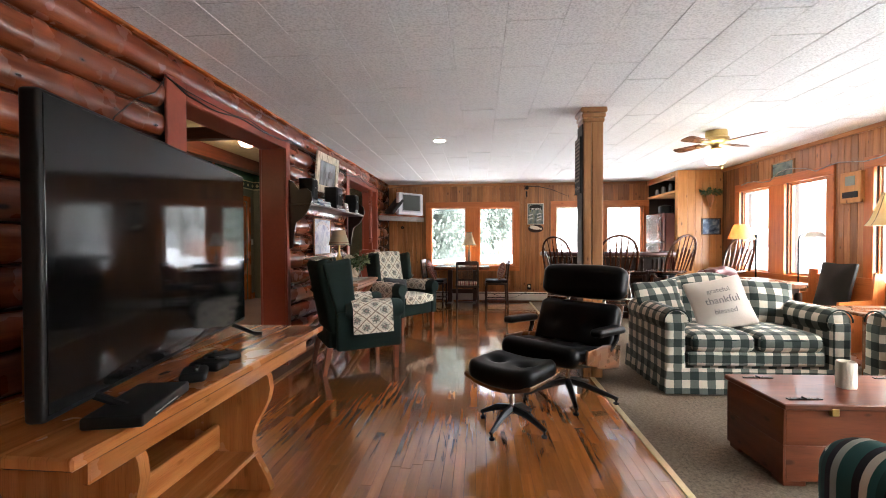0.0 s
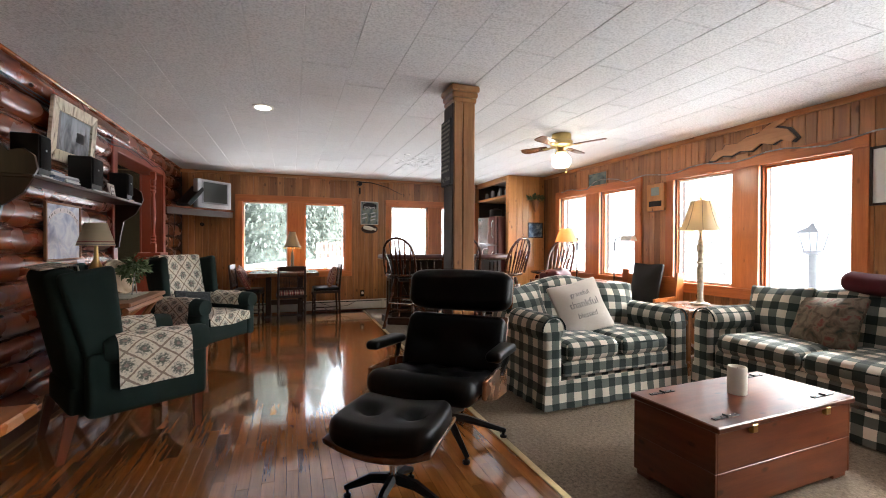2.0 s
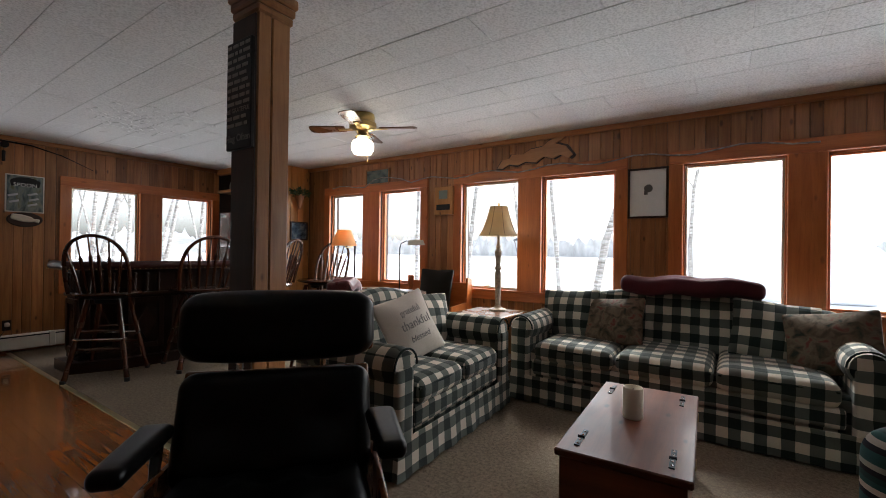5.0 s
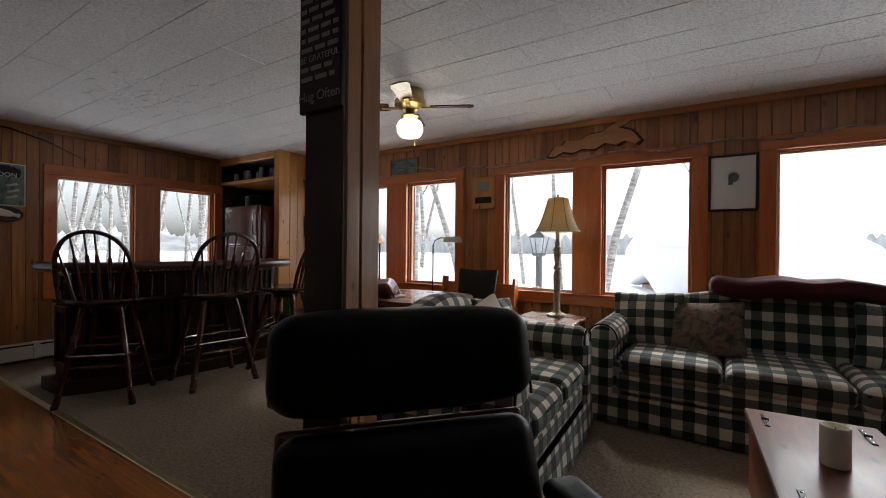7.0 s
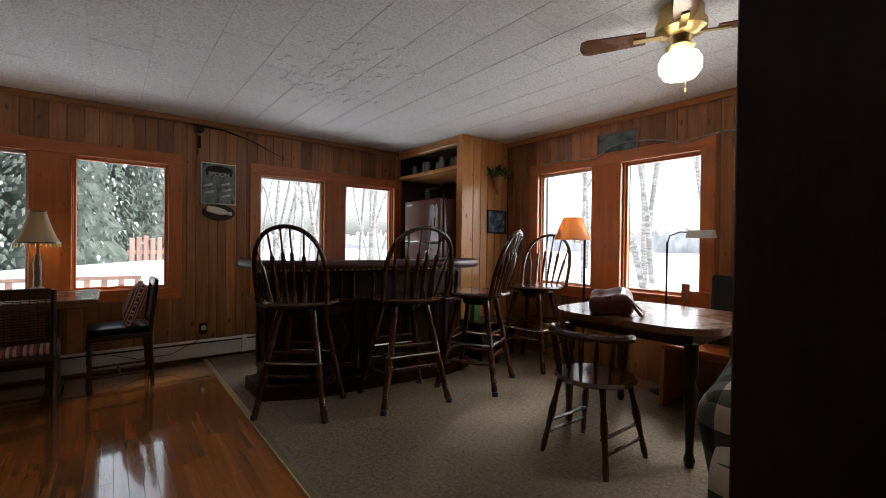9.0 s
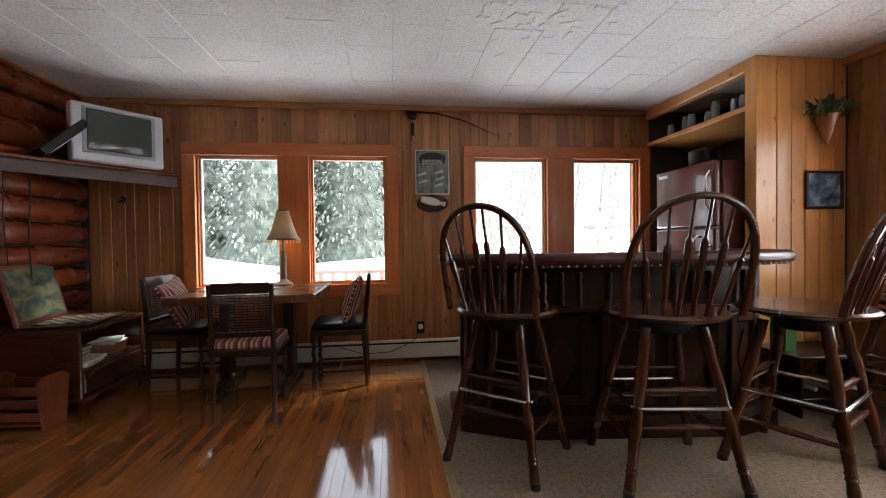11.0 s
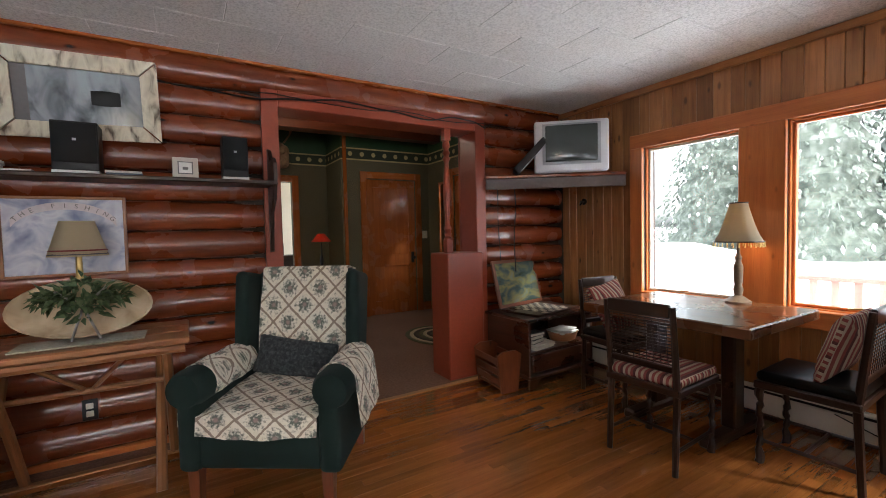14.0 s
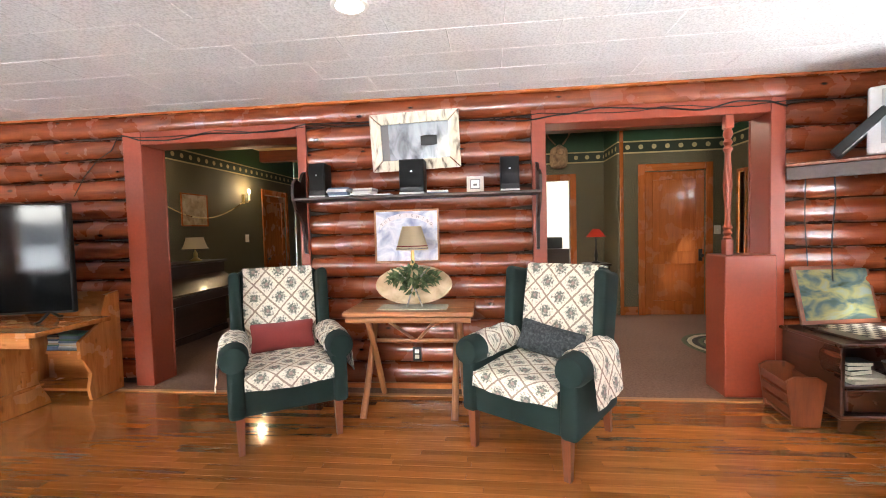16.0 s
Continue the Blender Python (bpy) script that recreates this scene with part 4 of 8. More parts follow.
def rounded(p):
    """Draws in the corners of a cushion."""
    return Vector((p.x, p.y * (1 - 0.2 * min(1, abs(p.x) / 0.35) ** 4), p.z))


def lounge_chair(m):
    """Local -y is forward."""
    t = thing("lounge_chair", "black leather lounge chair with bent walnut shells on a star base", "chair", m)
    star_base(t, 5, 0.35, 0.30, 20, "black star leg with polished edge")
    tilt = Matrix.Rotation(radians(-9), 4, "X")
    def shell(p):
        q = Vector(p)
        q.z += 0.5 * q.x * q.x - 0.0
        return q
    part("seat_shell", G().soft(0.60, 0.56, 0.03, 0.014, Matrix.Translation((0, -0.14, 0.325)) @ tilt, 6, 2, shell), WALNUT, t, "bent walnut shell", 0)
    for s in (-1, 1):
        part("side_shell", G().soft(0.022, 0.50, 0.17, 0.010, Matrix.Translation((s * 0.325, -0.11, 0.40)) @ tilt, 3, 2, lambda p: Vector((p.x, p.y, p.z * (1 - 0.9 * max(0, -p.y) / 0.5)))), WALNUT, t, "bent walnut side", 1)
    cells = [(x, y) for x in (-0.17, 0.0, 0.17) for y in (-0.12, 0.12)]
    part("seat_cushion", G().soft(0.60, 0.60, 0.15, 0.07, Matrix.Translation((0, -0.17, 0.395)) @ tilt, 14, 4, tufted(0.035, cells)), LEATHER, t, "tufted black leather cushion")
    back = Matrix.Translation((0, 0.13, 0.55)) @ Matrix.Rotation(radians(68), 4, "X")
    part("back_shell", G().soft(0.64, 0.37, 0.03, 0.014, back @ Matrix.Translation((0, 0.02, -0.075)), 5, 2, lambda p: Vector((p.x, p.y, p.z + 0.35 * p.x * p.x))), WALNUT, t, "bent walnut shell", 0)
    part("back_cushion", G().soft(0.64, 0.385, 0.13, 0.06, back, 12, 4, tufted(0.03, [(x, 0) for x in (-0.17, 0.17)])), LEATHER, t, "black leather cushion")
    head = Matrix.Translation((0, 0.245, 0.888)) @ Matrix.Rotation(radians(77), 4, "X")
    part("head_shell", G().soft(0.68, 0.25, 0.03, 0.014, head @ Matrix.Translation((0, 0, -0.07)), 5, 2, lambda p: rounded(Vector((p.x, p.y, p.z + 0.3 * p.x * p.x)))), WALNUT, t, "bent walnut shell", 0)
    part("headrest", G().soft(0.68, 0.275, 0.14, 0.065, head, 12, 4, rounded), LEATHER, t, "black leather cushion")
    for s in (-1, 1):
        part("spine", G().tube([(s * 0.15, 0.19, 0.42), (s * 0.15, 0.26, 0.60), (s * 0.15, 0.315, 0.86)], 0.013, 8), CHROME, t, "steel back bracket")
        arm = part("armrest", G().soft(0.10, 0.37, 0.055, 0.026, Matrix.Translation((s * 0.35, -0.10, 0.585)) @ Matrix.Rotation(radians(-3), 4, "X"), 6, 3, lambda p: Vector((p.x * (0.85 + 0.6 * (p.y + 0.18)), p.y, p.z - 0.5 * min(0, p.y + 0.1) ** 2))), LEATHER, t, "black leather arm pad")
        part("arm_bracket", G().tube([(s * 0.345, 0.06, 0.57), (s * 0.345, 0.05, 0.50), (s * 0.33, -0.02, 0.43)], [0.022, 0.018, 0.014], 8), LEATHER, arm)
    return t


def ottoman(m):
    t = thing("ottoman", "tufted black leather ottoman with a walnut shell", "ottoman", m)
    star_base(t, 4, 0.27, 0.30, 0, "black star leg with polished edge")
    part("shell", G().soft(0.55, 0.44, 0.03, 0.014, Matrix.Translation((0, 0, 0.305)), 6, 2, lambda p: Vector((p.x, p.y, p.z + 0.75 * p.x * p.x))), WALNUT, t, "bent walnut shell", 0)
    cells = [(x, y) for x in (-0.12, 0.12) for y in (-0.01, 0.01)]
    part("cushion", G().soft(0.55, 0.47, 0.13, 0.06, Matrix.Translation((0, 0, 0.375)), 14, 4, lambda p: Vector((p.x * (1 - 0.10 * (p.y / 0.235) ** 4), p.y * (1 - 0.10 * (p.x / 0.275) ** 4), tufted(0.03, cells)(p).z + 0.35 * p.x * p.x))), LEATHER, t, "tufted black leather cushion")
    return t


lounge_chair(rot_z(0.97, 3.925, -41) @ Matrix.Diagonal((1.05, 1, 1, 1)))
ottoman(rot_z(0.50, 3.345, -36) @ Matrix.Diagonal((0.90, 0.90, 0.98, 1)))


# ---- gingham sofas ----
def bow(k):
    return lambda p: Vector((p.x, p.y, p.z * (1 + k * (1 - (p.x / 0.9) ** 2))))


def puff(sx, sy, k=0.35):
    """A cushion that is full in the middle and thin at its edges."""
    def f(p):
        e = max(abs(2 * p.x / sx) ** 3, abs(2 * p.y / sy) ** 3)
        return Vector((p.x, p.y, p.z * (1 + k * (1 - min(1, e)) - k * 0.4 * e)))
    return f


def sofa(name, label, m, width, seats, mat, depth=0.88, group="", back_h=0.86):
    """A skirted rolled-arm sofa; local -y is the front, x from -width/2 to width/2."""
    t = thing(name, label, "sofa", m, group)
    w, arm, d = width / 2, 0.20, depth / 2
    part("base", G().soft(width - 0.16, depth - 0.12, 0.27, 0.03, Matrix.Translation((0, 0.03, 0.265)), 3), mat, t)
    sk = G()
    loops = [(-w + 0.02, -d + 0.02), (w - 0.02, -d + 0.02), (w - 0.02, d - 0.02), (-w + 0.02, d - 0.02)]

    def skirt(u, v):
        k = u * 4 % 4
        i = int(k) % 4
        a, b = Vector(loops[i]), Vector(loops[(i + 1) % 4])
        p = a.lerp(b, k - int(k))
        c = p.normalized()
        flare = 0.018 * (1 - v) * (1 + 0.5 * math.sin(u * 150))
        return (p.x + c.x * flare, p.y + c.y * flare, 0.012 + 0.20 * v)

    part("skirt", sk.sheet(128, 4, skirt, 0.006), mat, t, "", 0)
    part("front_rail", G().soft(width - 2 * arm + 0.02, 0.07, 0.12, 0.025, Matrix.Translation((0, -d + 0.075, 0.28)), 3), mat, t)
    cw = (width - 2 * arm) / seats
    for k in range(seats):
        x = -w + arm + cw * (k + 0.5)
        c = part("seat_cushion", G().soft(cw - 0.012, depth - 0.24, 0.15, 0.06, Matrix.Translation((x, -0.10, 0.405)), 6, 3, puff(cw, depth - 0.24, 0.18)), mat, t)
        part("piping", G().tube([(x - cw / 2 + 0.02, -d + 0.035, 0.43), (x, -d + 0.022, 0.435), (x + cw / 2 - 0.02, -d + 0.035, 0.43)], 0.006, 6), GREENCLOTH, c, "dark green piping")
    bm_ = Matrix.Translation((0, d - 0.13, 0.60)) @ Matrix.Rotation(radians(78), 4, "X")
    hb = back_h - 0.34
    def camel(p):
        return Vector((p.x, p.y + (0.055 * math.cos(min(1.0, abs(p.x) / (w - 0.1)) * math.pi) if p.y > 0 else 0), p.z))
    part("backrest", G().soft(width - 0.14, hb, 0.22, 0.09, bm_, 10, 3, camel), mat, t)
    for s in (-1, 1):
        a = part("arm", G().soft(0.15, depth - 0.08, 0.50, 0.03, Matrix.Translation((s * (w - 0.09), -0.02, 0.33)), 3), mat, t)
        prof = [(0.02, 0), (0.085, 0.012), (0.105, 0.05), (0.108, depth - 0.16), (0.09, depth - 0.10)]
        part("arm_roll", G().lathe(prof, 18, Matrix.Translation((s * (w - 0.10), -d + 0.03, 0.575)) @ Matrix.Rotation(radians(-90), 4, "X")), mat, a, "", 2)
        part("arm_piping", G().tube([(s * (w - 0.10) + 0.098 * math.cos(q), -d + 0.036, 0.575 + 0.098 * math.sin(q)) for q in [math.pi * i / 10 for i in range(11)]], 0.006, 6), GREENCLOTH, a, "dark green piping")
    return t


def throw_pillow(name, label, m, mat, sx=0.44, sy=0.42, th=0.13):
    def f(p):
        e = max(abs(2 * p.x / sx), abs(2 * p.y / sy))
        k = 1 - 0.82 * min(1, e) ** 2.2
        pinch = 1 - 0.07 * (1 - abs(abs(2 * p.x / sx) - abs(2 * p.y / sy))) * 0 - 0.06 * (1 - min(abs(2 * p.x / sx), abs(2 * p.y / sy)))
        return Vector((p.x * pinch, p.y * pinch, p.z * k))
    return solo(name, G().soft(sx, sy, th, 0.02, None, 9, 2, f), mat, label, "pillow", m)


def upright(x, y, z, face, lean, roll=0.0):
    """A pillow set on edge: its broad side looks towards the heading face (degrees), leaning back."""
    return Matrix.Translation((x, y, z)) @ Matrix.Rotation(radians(face + 90), 4, "Z") @ Matrix.Rotation(radians(90 - lean), 4, "X") @ Matrix.Rotation(radians(roll), 4, "Z")


love = sofa("loveseat", "green and cream gingham two-seat sofa with a skirt", rot_z(2.44, 4.48, 2), 1.43, 2, CHECK, 0.88, "gingham sofas")
long_sofa = sofa("long_sofa", "green and cream gingham three-seat sofa under the windows", rot_z(3.71, 3.04, -90), 2.22, 3, CHECK, 0.92, "gingham sofas")
for x, y, f, r in ((1.935, 4.61, -75, 4), (2.86, 4.65, -98, -4)):
    throw_pillow("sofa_pillow", "gingham pillow that matches the sofa", upright(x, y, 0.655, f, 20, r), CHECK, 0.46, 0.40, 0.16)
words = throw_pillow("word_pillow", "cream canvas pillow lettered with grey words", upright(2.38, 4.47, 0.665, -100, 24, 13), CREAMCLOTH, 0.47, 0.45, 0.15)


def lettering(text, size, mat, parent, m, name="lettering", align="CENTER"):
    cu = bpy.data.curves.new(name, "FONT")
    cu.body, cu.size, cu.align_x, cu.align_y = text, size, align, "CENTER"
    cu.extrude = 0.0006
    tmp = new("tmp_text", cu)
    me = bpy.data.meshes.new_from_object(tmp.evaluated_get(bpy.context.evaluated_depsgraph_get()))
    bpy.data.objects.remove(tmp)
    me.materials.clear()
    me.materials.append(mat)
    ob = new(name, me)
    ob.parent, ob.matrix_basis = parent, m
    return ob


for txt, sz, y in (("grateful", 0.062, 0.10), ("thankful", 0.085, 0.01), ("blessed", 0.062, -0.085)):
    lettering(txt, sz, INK, words, Matrix.Translation((0, y, 0.083 - 0.10 * abs(y))) @ Matrix.Rotation(radians(-14 * (1 if y > 0.05 else -1 if y < -0.05 else 0)), 4, "X"))

for y, f, r in ((3.83, 176, 3), (2.41, 182, -5)):
    throw_pillow("sofa_pillow", "gingham pillow that matches the sofa", upright(3.84, y, 0.655, f, 20, r), CHECK, 0.50, 0.42, 0.17)
throw_pillow("patch_pillow", "rustic patchwork print pillow in dark browns", upright(3.75, 3.44, 0.635, 170, 28, 6), PATCHWORK, 0.46, 0.40, 0.15)
throw_pillow("patch_pillow", "rustic patchwork print pillow in dark browns", upright(3.66, 2.13, 0.64, 160, 28, 12), PATCHWORK, 0.48, 0.42, 0.15)
solo("folded_blanket", G().soft(0.24, 0.98, 0.13, 0.055, None, 9, 3, lambda p: Vector((p.x, p.y, p.z + 0.012 * math.sin(p.y * 17) + 0.01 * math.sin(p.x * 31 + p.y * 5) - 0.03 * abs(p.y)))), MAROON, "folded maroon fleece blanket along the sofa back", "blanket", rot_z(3.99, 2.94, 4, 0.935))


# ---- wing armchairs with lodge throws ----
def wing_chair(m, lap, lap_mat, lap_label, spare):
    """Local -y is the front."""
    t = thing("wing_armchair", "forest green wing armchair covered with a lodge-pattern throw", "armchair", m, "wing armchairs")
    for sx, sy, k in ((-0.30, -0.33, 0.02), (0.30, -0.33, 0.02), (-0.27, 0.30, 0.05), (0.27, 0.30, 0.05)):
        fy = sy + (k if sy > 0 else -0.0)
        part("leg", G().add([(sx + a * w, (sy if z else fy) + b * w, z) for z, w in ((0.0, 0.018), (0.25, 0.027)) for a, b in ((-1, -1), (1, -1), (1, 1), (-1, 1))], [[3, 2, 1, 0], [4, 5, 6, 7], [0, 1, 5, 4], [1, 2, 6, 5], [2, 3, 7, 6], [3, 0, 4, 7]]), CEDAR, t, "square tapered reddish wood leg", 2)
    part("seat_base", G().soft(0.58, 0.66, 0.17, 0.03, Matrix.Translation((0, -0.02, 0.31)), 3), GREENCLOTH, t)
    part("seat_cushion", G().soft(0.51, 0.60, 0.13, 0.05, Matrix.Translation((0, -0.06, 0.425)), 6, 3, puff(0.5, 0.6, 0.15)), GREENCLOTH, t)
    lean = Matrix.Translation((0, 0.28, 0.70)) @ Matrix.Rotation(radians(79), 4, "X")
    part("backrest", G().soft(0.60, 0.72, 0.15, 0.06, lean, 6, 3), GREENCLOTH, t)
    for s in (-1, 1):
        part("wing", G().soft(0.075, 0.30, 0.50, 0.035, Matrix.Translation((s * 0.305, 0.20, 0.80)) @ Matrix.Rotation(radians(-10), 4, "X"), 4, 3, lambda p: Vector((p.x, p.y * (0.62 + 0.5 * (p.z + 0.25)), p.z))), GREENCLOTH, t)
        a = part("arm", G().soft(0.10, 0.62, 0.36, 0.03, Matrix.Translation((s * 0.315, -0.06, 0.40)), 3), GREENCLOTH, t)
        part("arm_roll", G().lathe([(0.02, 0), (0.075, 0.012), (0.088, 0.05), (0.085, 0.52), (0.06, 0.56)], 16, Matrix.Translation((s * 0.325, -0.385, 0.585)) @ Matrix.Rotation(radians(-90), 4, "X")), GREENCLOTH, a, "", 2)
    # throw over back, seat and arms
    def back_throw(u, v):
        x = -0.25 + 0.50 * u + 0.004 * math.sin(9 * v + 3 * u)
        s = v * 0.80
        base = lean.inverted()
        if s < 0.11:
            p = Vector((x, 0.372, 0.082 - (0.11 - s) * 1.4))
        else:
            p = Vector((x, 0.372 - (s - 0.11), 0.088 + 0.006 * math.sin(14 * u) * math.sin(9 * v)))
        return lean @ p

    def seat_throw(u, v):
        x = -0.265 + 0.53 * u
        if v > 0.80:
            k = (v - 0.80) / 0.20
            return (x * 1.01, -0.375 - 0.012 * k + 0.006 * math.sin(18 * u), 0.487 - 0.11 * k + 0.02 * k * abs(2 * u - 1))
        return (x, 0.18 - 0.555 * v / 0.80, 0.512 - 0.018 * (v / 0.8) ** 3 - 0.016 * abs(2 * u - 1) ** 3 + 0.004 * math.sin(11 * u + 7 * v))

    part("back_throw", G().sheet(16, 26, back_throw, -0.008), THROW, t, "cream tapestry throw with pine sprigs", None, 60, None, lambda p: (p[0], p[2] - 0.3 * p[1]))
    part("seat_throw", G().sheet(16, 22, seat_throw, -0.008), THROW, t, "cream tapestry throw with pine sprigs", None, 60, None, lambda p: (p[0], p[1] + p[2]))
    for s in (-1, 1):
        def arm_throw(u, v, s=s):
            q = math.pi * (1.18 * v - 0.16)
            y = -0.26 + 0.38 * u
            r = 0.094 + 0.004 * math.sin(13 * u + 5 * v)
            x, z = s * (0.325 - r * math.cos(q) * 1.0), 0.585 + r * math.sin(q)
            if v > 0.9:
                z -= (v - 0.9) * 2.0
                x += s * (v - 0.9) * 0.2
            return (x, y, z)
        part("arm_throw", G().sheet(8, 18, arm_throw, 0.006 * s * -1), THROW, t, "cream tapestry arm cover", None, 60, None, lambda p: (p[1], 1.6 * p[0] + p[2]))
    # border band of the throw
    part("border_band", G().soft(0.455, 0.035, 0.012, 0.004, lean @ Matrix.Translation((0, -0.318, 0.10)), 3), REDSTRIPE, t, "woven band with small red squares", 0)
    throw_pillow("lap_pillow", lap_label, m @ Matrix.Translation((0, 0.08, 0.60)) @ Matrix.Rotation(radians(72), 4, "X") @ Matrix.Rotation(radians(spare), 4, "Z"), lap_mat, 0.44, 0.20, 0.12)
    return t


wing_chair(rot_z(-0.955, 4.70, 122) @ Matrix.Diagonal((0.97, 1, 1, 1)), 0, REDCLOTH, "flat brick-red lumbar pillow on the armchair", 0)
wing_chair(rot_z(-0.825, 6.45, 56) @ Matrix.Diagonal((1.0, 1, 1, 1)), 0, DARKPRINT, "dark leaf-print lumbar pillow on the armchair", -8)

# ---- striped armchair beside the chest ----
stripe = thing("striped_armchair", "teal striped armchair with rounded arms", "armchair", rot_z(1.92, 1.75, 195))
part("base", G().soft(0.80, 0.82, 0.30, 0.04, Matrix.Translation((0, 0, 0.20)), 3), TEALSTRIPE, stripe)
part("seat_cushion", G().soft(0.52, 0.60, 0.16, 0.06, Matrix.Translation((0, -0.08, 0.41)), 5, 3), TEALSTRIPE, stripe)
part("backrest", G().soft(0.80, 0.22, 0.55, 0.09, Matrix.Translation((0, 0.33, 0.62)), 5, 3), TEALSTRIPE, stripe)
for s in (-1, 1):
    part("arm", G().soft(0.24, 0.82, 0.44, 0.115, Matrix.Translation((s * 0.37, -0.02, 0.38)), 5, 4), TEALSTRIPE, stripe)

# ---- cedar chest with candle ----
chest = thing("cedar_chest", "red cedar blanket chest used as a low table", "chest", rot_z(2.27, 3.01, 2.5) @ Matrix.Diagonal((0.92, 0.84, 1, 1)))
part("body", G().box(-0.535, -0.245, 0.03, 0.535, 0.245, 0.385, 0.008), CEDAR, chest)
for z0, z1 in ((0.03, 0.2065), (0.2075, 0.385)):
    part("plank", G().box(-0.535, -0.262, z0, 0.535, -0.246, z1, 0.0015), CEDAR, chest)
    part("plank", G().box(-0.535, 0.246, z0, 0.535, 0.262, z1, 0.0015), CEDAR, chest)
    part("end_plank", G().box(-0.55, -0.262, z0, -0.536, 0.262, z1, 0.0015), CEDAR, chest, "", 1)
    part("end_plank", G().box(0.536, -0.262, z0, 0.55, 0.262, z1, 0.0015), CEDAR, chest, "", 1)
for sx in (-1, 1):
    for sy in (-1, 1):
        part("foot", G().box(sx * 0.48 - 0.06, sy * 0.20 - 0.05, 0.0, sx * 0.48 + 0.06, sy * 0.20 + 0.05, 0.03, 0.004), CEDAR, chest)
part("lid", G().box(-0.56, -0.285, 0.388, 0.56, 0.285, 0.418, 0.006), CEDAR, chest, "broad polished cedar lid")
for x, y in ((-0.40, 0.20), (-0.40, -0.20), (0.40, 0.21), (0.40, -0.20)):
    h = part("strap_hinge", G().box(x - 0.09, y - 0.012, 0.418, x - 0.005, y + 0.012, 0.423, 0.001).box(x + 0.005, y - 0.012, 0.418, x + 0.09, y + 0.012, 0.423, 0.001).tube([(x - 0.0, y - 0.016, 0.424), (x, y + 0.016, 0.424)], 0.006, 8), BLACKMETAL, chest, "black iron strap hinge")
    for dx in (-0.07, -0.03, 0.03, 0.07):
        part("screw", G().lathe([(0.006, 0.423), (0.005, 0.4255), (0.002, 0.426)], 8, Matrix.Translation((x + dx, y, 0))), CHROME, h)
for x in (-0.3, 0.3):
    part("latch", G().box(x - 0.02, -0.288, 0.36, x + 0.02, -0.262, 0.40, 0.004), BRASS, chest, "small brass latch")
WAX = plain("ivory_wax", (0.80, 0.76, 0.64), 0.45, 0, 0.04, 30, 0.05)
candle = thing("pillar_candle", "ivory pillar candle with a hollow top, on the chest", "candle", rot_z(2.265, 3.03, 0, 0.418))
part("wax", G().lathe([(0.042, 0), (0.045, 0.004), (0.045, 0.135), (0.042, 0.142), (0.038, 0.14), (0.030, 0.122), (0.004, 0.118)], 24), WAX, candle)
part("wick", G().tube([(0, 0, 0.118), (0.002, 0, 0.134)], 0.002, 5), BLACKPLASTIC, candle)

# ---- television on its trestle table, with the storage bench behind ----
tvt = thing("trestle_table", "oiled pine trestle table with wavy legs under the television", "table", rot_z(-0.96, 2.28, 0))
for x0, x1 in ((-0.29, -0.097), (-0.095, 0.097), (0.099, 0.29)):
    part("top_board", G().box(x0, -0.80, 0.665, x1, 0.82, 0.70, 0.006), PINETABLE, tvt, "", 1)
part("apron", G().box(0.21, -0.70, 0.575, 0.235, 0.70, 0.664, 0.005), PINETABLE, tvt, "", 1)


def wavy_leg(depth):
    """Outline of a lyre-shaped trestle end, in depth and height."""
    right = [(depth * (0.80 + 0.20 * math.cos(2 * math.pi * k / 12 * 1.25 + 0.3)), 0.0 + 0.66 * k / 12) for k in range(13)]
    return [(x, z) for x, z in right] + [(-x, z) for x, z in reversed(right)]


for y in (-0.52, 0.27):
    part("trestle", G().prism(wavy_leg(0.24), -0.02, 0.02, Matrix.Translation((0, y, 0.005)) @ Matrix.Rotation(radians(90), 4, "X")), PINETABLE, tvt, "wavy-edged pine end board", 2)
part("stretcher", G().box(-0.05, -0.50, 0.20, -0.02, 0.31, 0.32, 0.005), PINETABLE, tvt, "", 1)
part("low_shelf", G().box(-0.18, -0.50, 0.165, 0.16, 0.31, 0.19, 0.005), PINETABLE, tvt, "", 1)

tv = thing("television", "large flat black television standing on the trestle table", "television", Matrix.Translation((-0.94, 2.235, 0.70)) @ Matrix.Rotation(math.atan2(0.30, 1.43), 4, "Z"))
part("casing", G().soft(0.05, 1.46, 0.84, 0.012, Matrix.Translation((-0.02, 0, 0.48)), 1, 2), BLACKPLASTIC, tv)
part("screen", G().box(0.0035, -0.718, 0.078, 0.0075, 0.718, 0.888, 0.001), SCREEN, tv, "glossy dark screen")
part("badge", G().box(0.0055, -0.03, 0.066, 0.009, 0.03, 0.072, 0.001), SILVER, tv, "small pale badge")
for y in (-0.54, 0.54):
    part("foot", G().tube([(-0.02, y, 0.075), (0.11, y + 0.02, 0.011), (0.15, y + 0.02, 0.011)], [0.012, 0.011, 0.010], 6).tube([(-0.02, y, 0.075), (-0.13, y - 0.02, 0.011), (-0.16, y - 0.02, 0.011)], [0.012, 0.011, 0.010], 6), BLACKPLASTIC, tv, "splayed black foot")
box = thing("media_box", "slim black media player in front of the television", "player", rot_z(-0.75, 1.78, 14, 0.70))
part("case", G().soft(0.16, 0.30, 0.035, 0.008, Matrix.Translation((0, 0, 0.0185)), 1, 2), BLACKPLASTIC, box)
part("button_row", G().box(0.079, -0.08, 0.012, 0.0815, 0.06, 0.016, 0.0005), SILVER, box)
